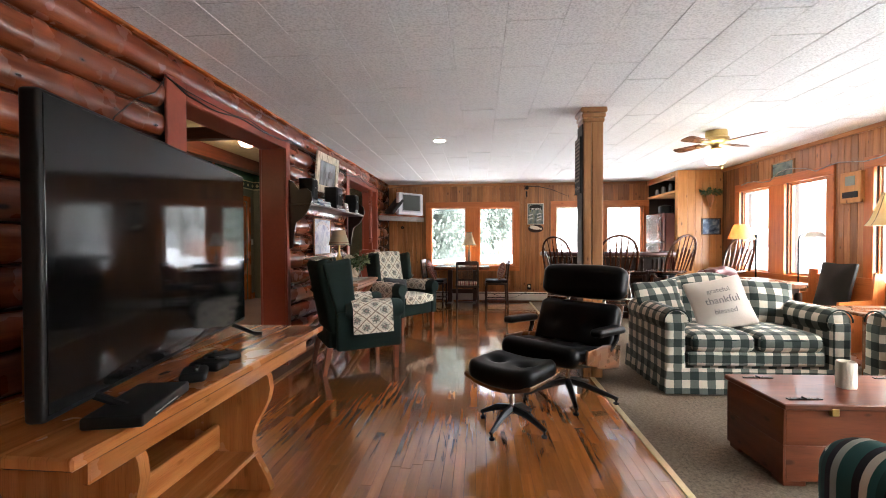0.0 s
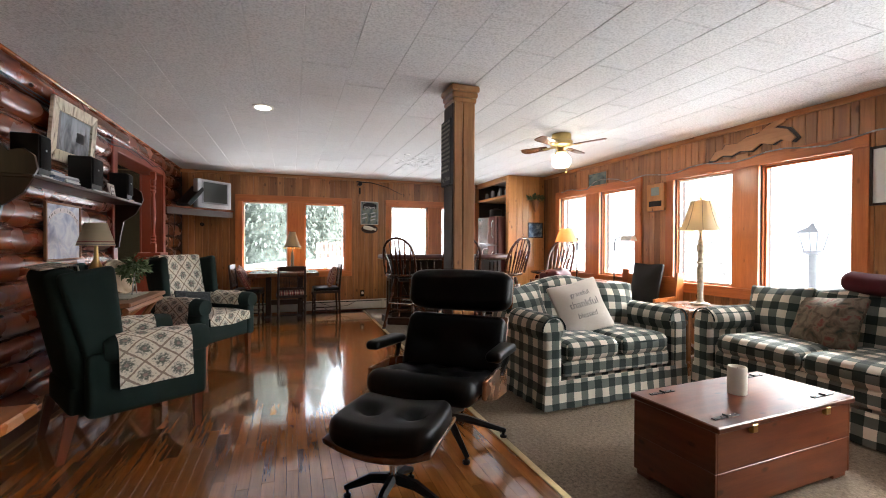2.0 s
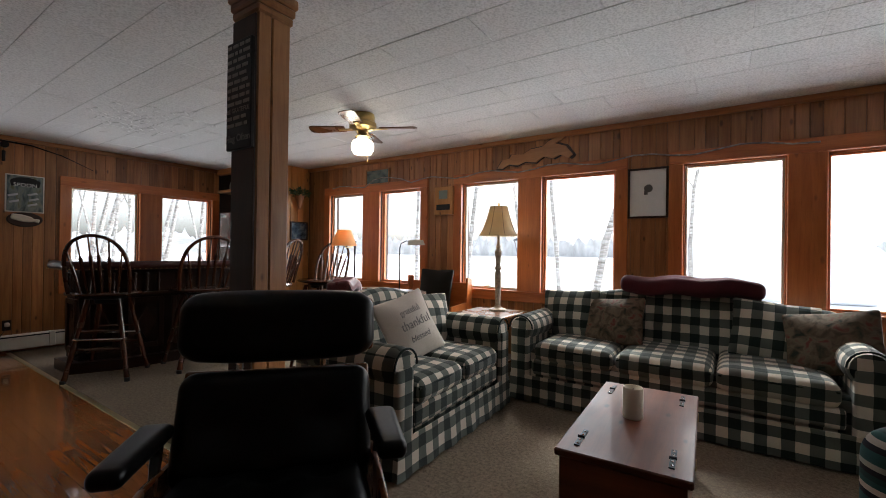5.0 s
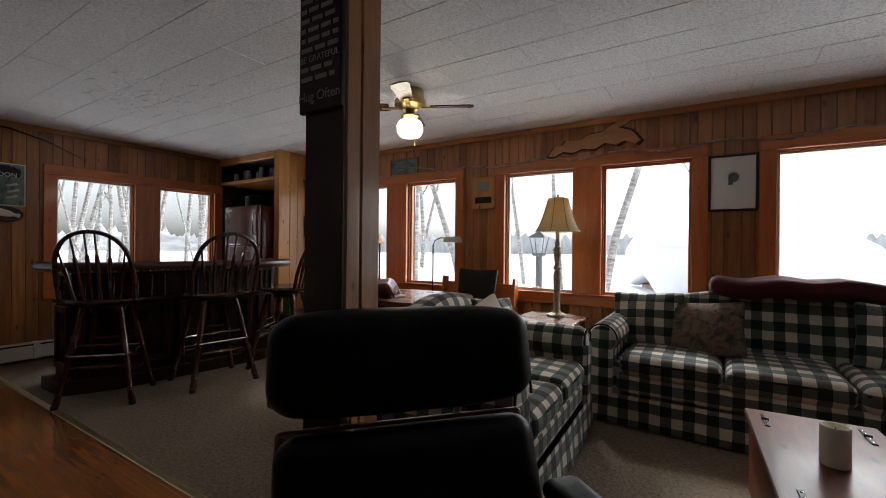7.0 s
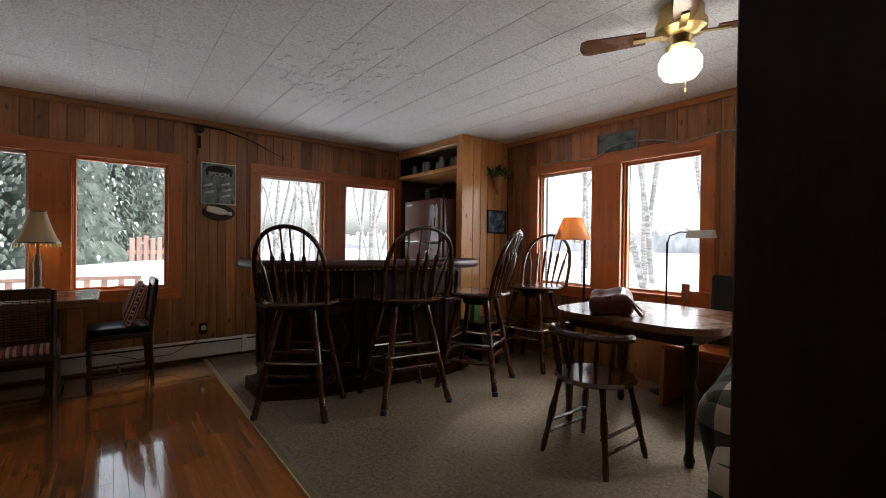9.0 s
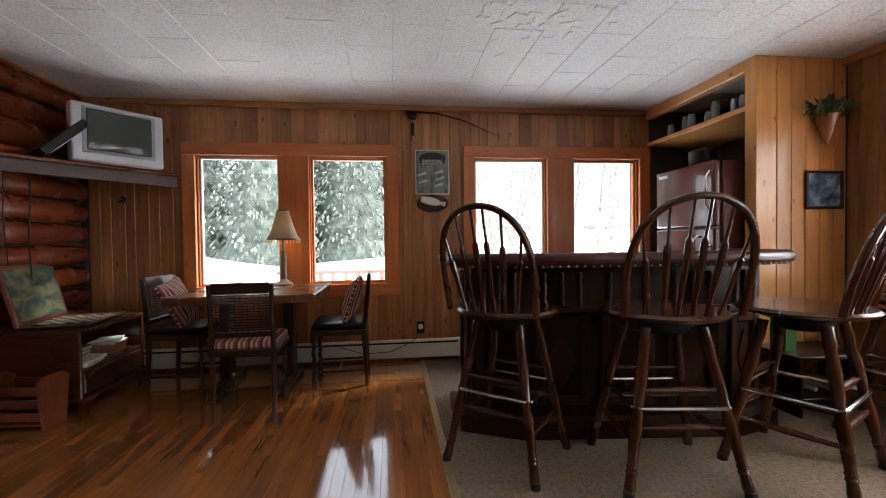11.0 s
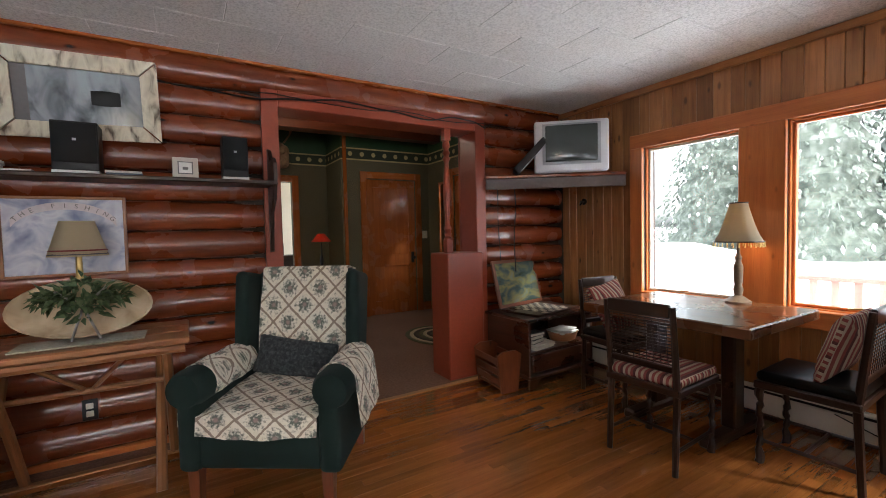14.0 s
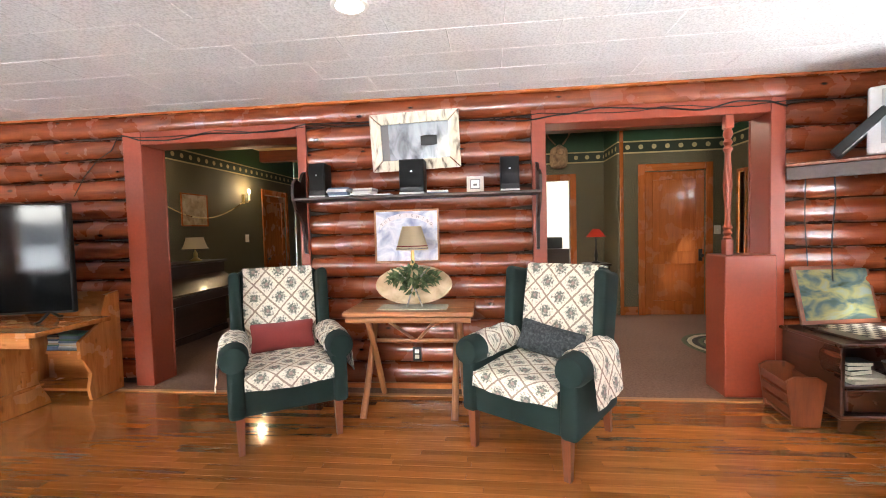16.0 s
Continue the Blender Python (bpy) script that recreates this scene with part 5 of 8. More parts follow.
for k in range(3):
    c = thing("game_controller", "small black game controller lying on the table", "controller", rot_z(-0.78 - 0.02 * k, 2.07 + 0.12 * k, 30 + 60 * k, 0.70))
    part("shell", G().soft(0.09, 0.13, 0.036, 0.016, Matrix.Translation((0, 0, 0.018)), 2, 3), BLACKPLASTIC, c)
    for y in (0.025, -0.025):
        part("stick", G().lathe([(0.006, 0.034), (0.006, 0.042), (0.009, 0.044), (0.009, 0.048)], 8, Matrix.Translation((0.01, y, 0))), BLACKPLASTIC, c)

bench = thing("storage_bench", "pine magazine bench with a scalloped side, full of discs", "bench", rot_z(-1.37, 2.50, 0))
part("end_panel", G().prism([(-0.19, 0), (0.11, 0), (0.13, 0.10), (0.10, 0.22), (0.16, 0.33), (0.19, 0.36), (0.19, 0.50), (0.02, 0.60), (-0.06, 0.84), (-0.19, 0.86)], -0.015, 0.015, Matrix.Translation((0, 0.36, 0.004)) @ Matrix.Rotation(radians(90), 4, "X")), PINETABLE, bench, "scalloped end board", 2)
part("end_panel", G().prism([(-0.19, 0), (0.11, 0), (0.13, 0.10), (0.10, 0.22), (0.16, 0.33), (0.19, 0.36), (0.19, 0.50), (0.02, 0.60), (-0.06, 0.84), (-0.19, 0.86)], -0.015, 0.015, Matrix.Translation((0, -0.36, 0.004)) @ Matrix.Rotation(radians(90), 4, "X")), PINETABLE, bench, "scalloped end board", 2)
part("back", G().box(-0.19, -0.345, 0.06, -0.17, 0.345, 0.86, 0.004), PINETABLE, bench, "", 1)
part("shelf", G().box(-0.169, -0.345, 0.40, 0.17, 0.345, 0.425, 0.004), PINETABLE, bench, "", 1)
part("lower_board", G().box(-0.169, -0.345, 0.06, 0.08, 0.345, 0.085, 0.004), PINETABLE, bench, "", 1)
SPINES = [plain("disc_spine_%s" % n, c, 0.4) for n, c in (("blue", (0.08, 0.12, 0.2)), ("white", (0.6, 0.6, 0.58)), ("grey", (0.3, 0.3, 0.3)), ("black", (0.02, 0.02, 0.02)), ("tan", (0.4, 0.3, 0.2)), ("green", (0.05, 0.12, 0.08)))]
rnd = random.Random(8)
for col in range(3):
    z = 0.425
    for k in range(9):
        h = 0.0145
        solo("disc_case", G().box(-0.065, -0.092, 0, 0.065, 0.092, h, 0.001), rnd.choice(SPINES), "flat plastic disc case in a stack", "disc case", rot_z(-1.30 + rnd.uniform(-0.008, 0.008), 2.32 + 0.2 * col, rnd.uniform(-4, 4), z), "", None, 0, "disc cases on the bench")
        z += h

# ---- X-legged side table, dough bowl, lamp ----
side = thing("twig_table", "rustic X-legged side table of peeled poles", "table", rot_z(-1.30, 5.55, 0))
for x0, x1 in ((-0.27, -0.092), (-0.09, 0.09), (0.092, 0.27)):
    part("top_board", G().box(x0, -0.46, 0.725, x1, 0.46, 0.76, 0.008), TWIG, side, "", 1)
part("top_rail", G().tube([(0.235, -0.44, 0.70), (0.235, 0.44, 0.70)], 0.022, 8), TWIG, side, "", 1)
part("top_rail", G().tube([(-0.235, -0.44, 0.70), (-0.235, 0.44, 0.70)], 0.022, 8), TWIG, side, "", 1)
for y in (-0.335, 0.315):
    part("leg", G().tube([(0.25, y, 0.0), (0.0, y, 0.36), (-0.22, y, 0.70)], [0.025, 0.024, 0.022], 8), TWIG, side, "round peeled pole", 2)
    part("leg", G().tube([(-0.20, y + 0.045, 0.0), (0.0, y + 0.045, 0.36), (0.22, y + 0.045, 0.70)], [0.025, 0.024, 0.022], 8), TWIG, side, "round peeled pole", 2)
part("stretcher", G().tube([(0.02, -0.31, 0.50), (0.02, 0.36, 0.50)], 0.016, 8), TWIG, side, "", 1)
for s in (-1, 1):
    part("brace", G().tube([(0.02, 0.02 + s * 0.02, 0.51), (0.2, 0.02 + s * 0.17, 0.69)], 0.012, 6), TWIG, side, "thin diagonal twig")
STRAW = blotchy("birch_slab", [(0.34, 0.24, 0.14), (0.52, 0.40, 0.26), (0.62, 0.50, 0.35)], 9, 0.7, 0.2)
GARLAND = cloth("woven_mat", (0.45, 0.40, 0.30), (0.2, 0.2, 0.14), 0.95, 60, 0.5)
solo("table_mat", G().soft(0.20, 0.50, 0.008, 0.0035, Matrix.Translation((0, 0, 0.004)), 4, 1), GARLAND, "narrow woven mat on the side table", "mat", rot_z(-1.21, 5.57, 0, 0.76))
bowl = thing("wood_slice", "pale oval wooden dough bowl leaning on the wall", "bowl", Matrix.Translation((-1.24, 5.57, 0.768)) @ Matrix.Rotation(radians(-20), 4, "Y"))
part("bowl", G().lathe([(0.02, 0.0), (0.15, 0.01), (0.255, 0.03), (0.285, 0.055), (0.275, 0.06), (0.24, 0.04), (0.14, 0.025), (0.01, 0.022)], 28, Matrix.Translation((0, 0, 0.148)) @ Matrix.Rotation(radians(90), 4, "Y"), 0.52, 1.0), STRAW, bowl, "", 1)
LEAF = blotchy("faded_silk_leaves", [(0.03, 0.055, 0.02), (0.075, 0.12, 0.045), (0.16, 0.19, 0.09)], 30, 0.7)


def greenery(parent, name, n, spread, lift, seed, size=0.05):
    rnd, g = random.Random(seed), G()
    for k in range(n):
        a, b = rnd.uniform(0, 2 * math.pi), rnd.uniform(0, 1) ** 0.6
        m = Matrix.Translation((spread[0] * b * math.cos(a), spread[1] * b * math.sin(a), lift + spread[2] * rnd.uniform(-1, 1) * (1.1 - b))) @ Euler((rnd.uniform(-1, 1), rnd.uniform(-1, 1), a)).to_matrix().to_4x4()
        ln = size * rnd.uniform(0.7, 1.5)
        g.add([(0, 0, 0), (ln * 0.4, ln * 0.25, 0.006), (ln, 0, -0.004), (ln * 0.4, -ln * 0.25, 0.006), (ln * 0.45, 0, 0.012)], [[0, 1, 4], [1, 2, 4], [2, 3, 4], [3, 0, 4]], m)
    return part(name, g, LEAF, parent, "", None, 0)


spray = thing("leaf_spray", "bunch of faded silk leaves set against the dough bowl", "plant", Matrix.Translation((-1.15, 5.585, 0.94)))
greenery(spray, "leaves", 260, (0.07, 0.17, 0.10), 0.04, 6, 0.055)
part("stems", G().tube([(0.0, -0.05, -0.16), (0, 0.0, 0.0), (0, 0.12, 0.12)], 0.006, 5).tube([(0.0, 0.06, -0.16), (0, 0.0, 0.0), (0, -0.1, 0.08)], 0.006, 5), BARK, spray)


def point(name, x, y, z, watts, colour=(1.0, 0.70, 0.40), r=0.04):
    lamp = new(name, bpy.data.lights.new(name, "POINT"))
    lamp.data.energy, lamp.data.color, lamp.data.shadow_soft_size = watts, colour, r
    lamp.location = (x, y, z)


def shade_geo(r0, z0, r1, z1, segs=24, flare=0.0, rim=0.0):
    """A hollow lampshade wall, open at both ends."""
    n = 6
    out = [(r0 + (r1 - r0) * (k / n) ** (1 - flare) if flare else r0 + (r1 - r0) * k / n, z0 + (z1 - z0) * k / n) for k in range(n + 1)]
    vs, fs = [], []
    for off in (0.0, -0.002):
        for r, z in out:
            for i in range(segs):
                q = 1 + rim * math.cos(8 * 2 * math.pi * i / segs)
                vs.append(((r + off) * q * math.cos(2 * math.pi * i / segs), (r + off) * q * math.sin(2 * math.pi * i / segs), z))
    for a in range(n):
        for i in range(segs):
            j = (i + 1) % segs
            fs.append([a * segs + i, a * segs + j, (a + 1) * segs + j, (a + 1) * segs + i])
            b = (n + 1 + a) * segs
            fs.append([b + i, b + segs + i, b + segs + j, b + j])
    for i in range(segs):
        j = (i + 1) % segs
        k = (n + 1) * segs
        fs.append([i, k + i, k + j, j])
        fs.append([n * segs + i, n * segs + j, k + n * segs + j, k + n * segs + i])
    return G().add(vs, fs)


sl = thing("side_lamp", "small brass table lamp with a cream stencilled shade, unlit", "lamp", Matrix.Translation((-1.39, 5.54, 0.76)) @ Matrix.Diagonal((1, 1, 1.05, 1)))
part("base", G().lathe([(0.07, 0), (0.07, 0.02), (0.03, 0.04), (0.018, 0.09), (0.045, 0.16), (0.05, 0.22), (0.016, 0.30), (0.012, 0.42)], 18), BRASS, sl)
shade = part("shade", shade_geo(0.125, 0.395, 0.072, 0.565), SHADE, sl, "cream tapered shade")
part("stencil_band", shade_geo(0.1245, 0.402, 0.1185, 0.412, 24, 0, 0.004), INK, shade, "dark stencilled vine band")
part("stencil_band", shade_geo(0.121, 0.42, 0.116, 0.427, 24, 0, 0.006), REDCLOTH, shade)


# ---- game table by the corner ----
STANDWOOD = wood("dark_stand_wood", (0.030, 0.008, 0.004), (0.085, 0.026, 0.011), 0.3, 26, 0, 0.3, 0.1)
game = thing("game_stand", "low dark wooden stand with a drawer and an open shelf", "stand", rot_z(-1.29, 8.65, 2))
part("top", G().box(-0.27, -0.40, 0.53, 0.27, 0.40, 0.555, 0.006), STANDWOOD, game, "", 1)
part("shelf", G().box(-0.25, -0.358, 0.27, 0.25, 0.358, 0.29, 0.005), STANDWOOD, game, "", 1)
for s in (-1, 1):
    part("side_panel", G().box(-0.255, s * 0.372 - 0.012, 0.10, 0.255, s * 0.372 + 0.012, 0.53, 0.004), STANDWOOD, game, "", 0)
part("back_panel", G().box(-0.255, -0.358, 0.10, -0.24, 0.358, 0.53, 0.003), STANDWOOD, game, "", 1)
drawer = part("drawer", G().box(0.235, -0.352, 0.125, 0.262, 0.352, 0.262, 0.006), STANDWOOD, game, "wide plain drawer front", 1)
for y in (-0.2, 0.2):
    part("knob", G().lathe([(0.007, 0), (0.007, 0.012), (0.013, 0.018), (0.009, 0.026)], 10, Matrix.Translation((0.262, y, 0.195)) @ Matrix.Rotation(radians(90), 4, "Y")), STANDWOOD, drawer)
part("plinth", G().box(-0.262, -0.392, 0.075, 0.272, 0.392, 0.105, 0.008), STANDWOOD, game, "", 1)
for sx in (-1, 1):
    for sy in (-1, 1):
        part("bracket_foot", G().prism([(0, 0), (0.07, 0), (0.10, 0.05), (0.15, 0.075), (0, 0.075)], -0.011, 0.011, Matrix.Translation((sx * 0.25, sy * 0.388, 0)) @ Matrix.Rotation(radians(-90 if sy > 0 else 90), 4, "Z") @ Matrix.Rotation(radians(90), 4, "X")), STANDWOOD, game)
PAINTING = blotchy("lake_painting", [(0.03, 0.045, 0.025), (0.07, 0.11, 0.11), (0.24, 0.23, 0.10), (0.20, 0.25, 0.22)], 5, 0.15, 0, 2.0)
gb = thing("game_box", "open wooden game box with a landscape under glass in its lid", "game", rot_z(-1.28, 8.65, 10, 0.555))
part("tray", G().box(-0.20, -0.30, 0, 0.20, 0.30, 0.02, 0.004), OAKDARK, gb)
lid = part("lid", G().box(-0.012, -0.30, 0.0, 0.012, 0.30, 0.42, 0.004), CEDAR, gb, "raised lid", 1, 35, Matrix.Translation((-0.205, 0, 0.022)) @ Matrix.Rotation(radians(-14), 4, "Y"))
part("picture", G().box(0.0125, -0.272, 0.028, 0.0155, 0.272, 0.392, 0.001), PAINTING, lid, "glossy landscape print")
IVORY = plain("ivory_square", (0.68, 0.63, 0.52), 0.4)
EBONY = plain("dark_square", (0.03, 0.02, 0.02), 0.4)
for i in range(8):
    for j in range(8):
        part("square", G().box(-0.185 + i * 0.0463, -0.185 + j * 0.0463, 0.0202, -0.1395 + i * 0.0463, -0.1395 + j * 0.0463, 0.0225, 0.0005), IVORY if (i + j) % 2 else EBONY, gb, "", None, 0)
PAGE = plain("paper_pages", (0.62, 0.58, 0.48), 0.8)
for k, (x, y, r, w, d, h) in enumerate(((-1.15, 8.47, 10, 0.19, 0.25, 0.022), (-1.15, 8.48, -6, 0.18, 0.24, 0.018), (-1.16, 8.44, 16, 0.12, 0.17, 0.03), (-1.16, 8.44, 8, 0.11, 0.16, 0.028), (-1.16, 8.45, 2, 0.11, 0.16, 0.024))):
    z = 0.29 + sum((0.022, 0.018, 0.03, 0.028, 0.024)[:k])
    bk = thing("book", "worn paperback in a low stack", "book", rot_z(x, y, r, z), "books on the stand")
    part("page_block", G().box(-w / 2 + 0.004, -d / 2 + 0.004, 0.002, w / 2 - 0.004, d / 2 - 0.004, h - 0.002, 0.001), PAGE, bk)
    part("cover", G().box(-w / 2, -d / 2, h - 0.002, w / 2, d / 2, h, 0.0008).box(-w / 2, -d / 2, 0, w / 2, d / 2, 0.002, 0.0008), PAGE if k < 2 else SPINES[3], bk)
bk = thing("wicker_basket", "flat dark wicker basket on the stand's shelf", "basket", rot_z(-1.18, 8.81, 0, 0.29))
part("basket", G().lathe([(0.10, 0), (0.12, 0.01), (0.145, 0.075), (0.15, 0.08), (0.14, 0.08), (0.112, 0.02), (0.01, 0.016)], 18, None, 0.8, 1.0), TWIG, bk)
solo("paper_pile", G().box(-0.085, -0.12, 0, 0.085, 0.12, 0.012, 0.002, Matrix.Rotation(radians(6), 4, "Y")).box(-0.07, -0.10, 0.014, 0.09, 0.11, 0.022, 0.002, Matrix.Rotation(radians(14), 4, "Z")), WHITE, "loose papers lying in the wicker basket", "papers", rot_z(-1.18, 8.81, 8, 0.368))
mag = thing("magazine_cradle", "red-stained slatted magazine rack on the floor", "magazine rack", rot_z(-1.23, 8.12, -6))
for x in (-0.17, 0.17):
    part("end_board", G().prism([(-0.075, 0.01), (0.075, 0.01), (0.11, 0.30), (0.06, 0.33), (-0.06, 0.33), (-0.11, 0.30)], -0.009, 0.009, Matrix.Translation((x, 0, 0)) @ Matrix.Rotation(radians(90), 4, "Z") @ Matrix.Rotation(radians(90), 4, "X")), CEDAR, mag, "flared end board")
for s in (-1, 1):
    for z in (0.07, 0.15, 0.23):
        part("slat", G().box(-0.16, s * (0.075 + z * 0.1) - 0.006, z, 0.16, s * (0.075 + z * 0.1) + 0.006, z + 0.05, 0.003), CEDAR, mag)
part("bottom", G().box(-0.16, -0.07, 0.03, 0.16, 0.07, 0.045, 0.003), CEDAR, mag)

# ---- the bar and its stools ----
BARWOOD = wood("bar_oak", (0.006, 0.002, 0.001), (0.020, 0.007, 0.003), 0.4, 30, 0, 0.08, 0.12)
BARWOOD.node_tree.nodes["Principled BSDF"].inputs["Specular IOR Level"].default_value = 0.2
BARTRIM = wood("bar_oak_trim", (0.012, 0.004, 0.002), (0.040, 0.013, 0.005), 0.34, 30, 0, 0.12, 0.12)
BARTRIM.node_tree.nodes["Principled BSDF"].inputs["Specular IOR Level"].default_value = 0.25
bar = thing("bar", "dark oak bar with panelled front, padded vinyl edge and nail heads", "bar")
plan = [(1.49, 8.07), (1.49, 7.73), (1.80, 7.59), (2.92, 7.47), (3.22, 7.55), (3.22, 8.07)]


def inset(poly, e):
    """The outline moved outwards by e, about its centre."""
    cx, cy = 2.355, 8.07
    out = []
    for x, y in poly:
        d = Vector((x - cx, (y - cy) * 1.6))
        d.normalize()
        out.append((x + d.x * e, y + (d.y * e if y < 8.06 else 0)))
    return out


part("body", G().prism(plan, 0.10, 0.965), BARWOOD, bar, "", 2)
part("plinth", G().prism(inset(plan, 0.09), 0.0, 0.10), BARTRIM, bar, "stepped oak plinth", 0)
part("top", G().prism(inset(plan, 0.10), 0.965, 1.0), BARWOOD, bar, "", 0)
edge = inset(plan, 0.13)
pad = []
for (x0, y0), (x1, y1) in zip(edge, edge[1:]):
    pad += [(x0 + (x1 - x0) * k / 6, y0 + (y1 - y0) * k / 6, 1.005) for k in range(6)]
pad.append((*edge[-1], 1.005))
part("pad_edge", G().tube(pad, [0.042 if 0 < k < len(pad) - 1 else 0.02 for k in range(len(pad))], 12), VINYL, bar, "padded oxblood vinyl edge", 0)
nails = G()
for (x0, y0), (x1, y1) in zip(edge, edge[1:]):
    ln = math.hypot(x1 - x0, y1 - y0)
    nx, ny = (y1 - y0) / ln, -(x1 - x0) / ln
    for k in range(int(ln / 0.045)):
        q = (k + 0.5) / int(ln / 0.045)
        nails.lathe([(0.007, 0), (0.006, 0.003), (0.002, 0.005)], 6, Matrix.Translation((x0 + (x1 - x0) * q + nx * 0.032, y0 + (y1 - y0) * q + ny * 0.032, 0.973)) @ Vector((nx, ny, -0.25)).to_track_quat("Z", "Y").to_matrix().to_4x4())
nl = part("nail_heads", nails, BRASS, bar, "row of brass nail heads", None, 0)
tagged(nl, "", "", "", "stuff")
for (x0, y0), (x1, y1) in zip(plan[:-1], plan[1:]):
    ln = math.hypot(x1 - x0, y1 - y0)
    n = max(1, round(ln / 0.4))
    a = math.atan2(y1 - y0, x1 - x0)
    for k in range(n):
        w = ln / n - 0.07
        m = Matrix.Translation((x0 + (x1 - x0) * (k + 0.5) / n, y0 + (y1 - y0) * (k + 0.5) / n, 0)) @ Matrix.Rotation(a, 4, "Z")
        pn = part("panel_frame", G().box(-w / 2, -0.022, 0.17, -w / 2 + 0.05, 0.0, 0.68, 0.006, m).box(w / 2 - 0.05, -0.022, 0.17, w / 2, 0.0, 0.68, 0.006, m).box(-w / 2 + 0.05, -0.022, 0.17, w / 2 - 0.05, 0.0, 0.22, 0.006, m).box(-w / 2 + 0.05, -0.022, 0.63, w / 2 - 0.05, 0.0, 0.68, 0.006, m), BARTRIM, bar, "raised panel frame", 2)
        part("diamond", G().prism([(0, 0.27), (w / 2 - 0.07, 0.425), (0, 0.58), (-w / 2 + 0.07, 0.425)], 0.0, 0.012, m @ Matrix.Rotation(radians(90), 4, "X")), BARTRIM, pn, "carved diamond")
        for j in range(3):
            x = -w / 2 + (j + 0.5) * w / 3
            part("spindle", G().turned(m @ Vector((x, -0.012, 0.74)), m @ Vector((x, -0.012, 0.93)), [(0.012, 0), (0.016, 0.1), (0.009, 0.2), (0.017, 0.5), (0.009, 0.8), (0.016, 0.9), (0.012, 1)], 8), BARTRIM, pn)
    part("moulding", G().box(0, -0.03, 0.70, ln, 0.0, 0.735, 0.008, Matrix.Translation((x0, y0, 0)) @ Matrix.Rotation(a, 4, "Z")), BARTRIM, bar)


def bar_stool(m):
    """A bow-back swivel stool on four splayed turned legs; local -y is the front."""
    t = thing("bar_stool", "dark oak bow-back bar stool with a chrome foot rail", "stool", m, "bar stools")
    def dish(p):
        return Vector((p.x * (1 + 0.10 * (p.y / 0.2)) if p.y < 0 else p.x, p.y, p.z - (0.012 * (1 - (p.x / 0.22) ** 2) * (1 - (p.y / 0.22) ** 2) if p.z > 0 else 0)))
    part("seat", G().lathe([(0.10, -0.02), (0.195, -0.02), (0.235, -0.006), (0.243, 0.008), (0.23, 0.02), (0.16, 0.012), (0.02, 0.008)], 28, Matrix.Translation((0, 0, 0.75)), 1.0, 0.96), STOOLWOOD, t, "saddled oak seat", 0)
    part("swivel", G().lathe([(0.09, 0.66), (0.10, 0.67), (0.10, 0.70), (0.12, 0.705), (0.12, 0.73)], 16), BLACKMETAL, t, "swivel plate")
    legs = []
    for sx, sy in ((-1, -1), (1, -1), (1, 1), (-1, 1)):
        a, b = Vector((sx * 0.215, sy * 0.205, 0.0)), Vector((sx * 0.105, sy * 0.10, 0.70))
        legs.append((a, b))
        leg = part("leg", G().turned(a, b, [(0.016, 0), (0.018, 0.03), (0.021, 0.06), (0.017, 0.13), (0.021, 0.145), (0.017, 0.16), (0.021, 0.175), (0.017, 0.19), (0.020, 0.28), (0.023, 0.42), (0.017, 0.5), (0.022, 0.515), (0.018, 0.53), (0.023, 0.70), (0.019, 0.85), (0.023, 0.88), (0.02, 1)], 12), STOOLWOOD, t, "turned oak leg", 2)
        part("rubber_foot", G().lathe([(0.021, -0.002), (0.021, 0.03), (0.018, 0.034)], 10, Matrix.Translation(a)), BLACKPLASTIC, leg)
    at = lambda k, q: legs[k % 4][0].lerp(legs[k % 4][1], q)
    for k, q in ((0, 0.40), (1, 0.31), (2, 0.40), (3, 0.31), (0, 0.62), (2, 0.62)):
        part("stretcher", G().turned(at(k, q), at(k + 1, q), [(0.009, 0), (0.012, 0.2), (0.016, 0.5), (0.012, 0.8), (0.009, 1)], 8), STOOLWOOD, t)
    ring = []
    for k in range(4):
        a, b = at(k, 0.52), at(k + 1, 0.52)
        out = 1.12
        ring += [Vector((p.x * out, p.y * out, 0.365)) for p in (a.lerp(b, 0.06), a.lerp(b, 0.5), a.lerp(b, 0.94))]
    part("foot_rail", G().tube(ring, 0.0095, 8, None, True), CHROME, t, "chrome foot rail")
    # bow and spindles, leaning back
    def bow_at(u):
        a = math.pi * u
        return Vector((-0.25 * math.cos(a) * (0.86 + 0.14 * math.sin(a)) if 0 < u < 1 else -0.21 * math.cos(a), 0.165 + 0.13 * math.sin(a) ** 0.8, 0.765 + 0.50 * math.sin(a) ** 0.62))
    pts = [bow_at(k / 28) for k in range(29)]
    part("bow", G().tube(pts, 0.0145, 10), STOOLWOOD, t, "steamed oak bow", 0)
    for k in range(6):
        u = (k + 0.9) / 6.8
        top = min(pts, key=lambda p: abs(p.x - (-0.19 + 0.076 * k)) + (10 if p.z < 0.95 else 0))
        foot = Vector((-0.125 + 0.05 * k, 0.165 + 0.012 * (1 - abs(k - 2.5) / 2.5), 0.765))
        part("spindle", G().turned(foot, top, [(0.007, 0), (0.008, 0.10), (0.010, 0.25), (0.0125, 0.50), (0.0135, 0.64), (0.012, 0.66), (0.0065, 0.675), (0.006, 1)], 8), STOOLWOOD, t, "arrow-shaped spindle", 2)
    return t


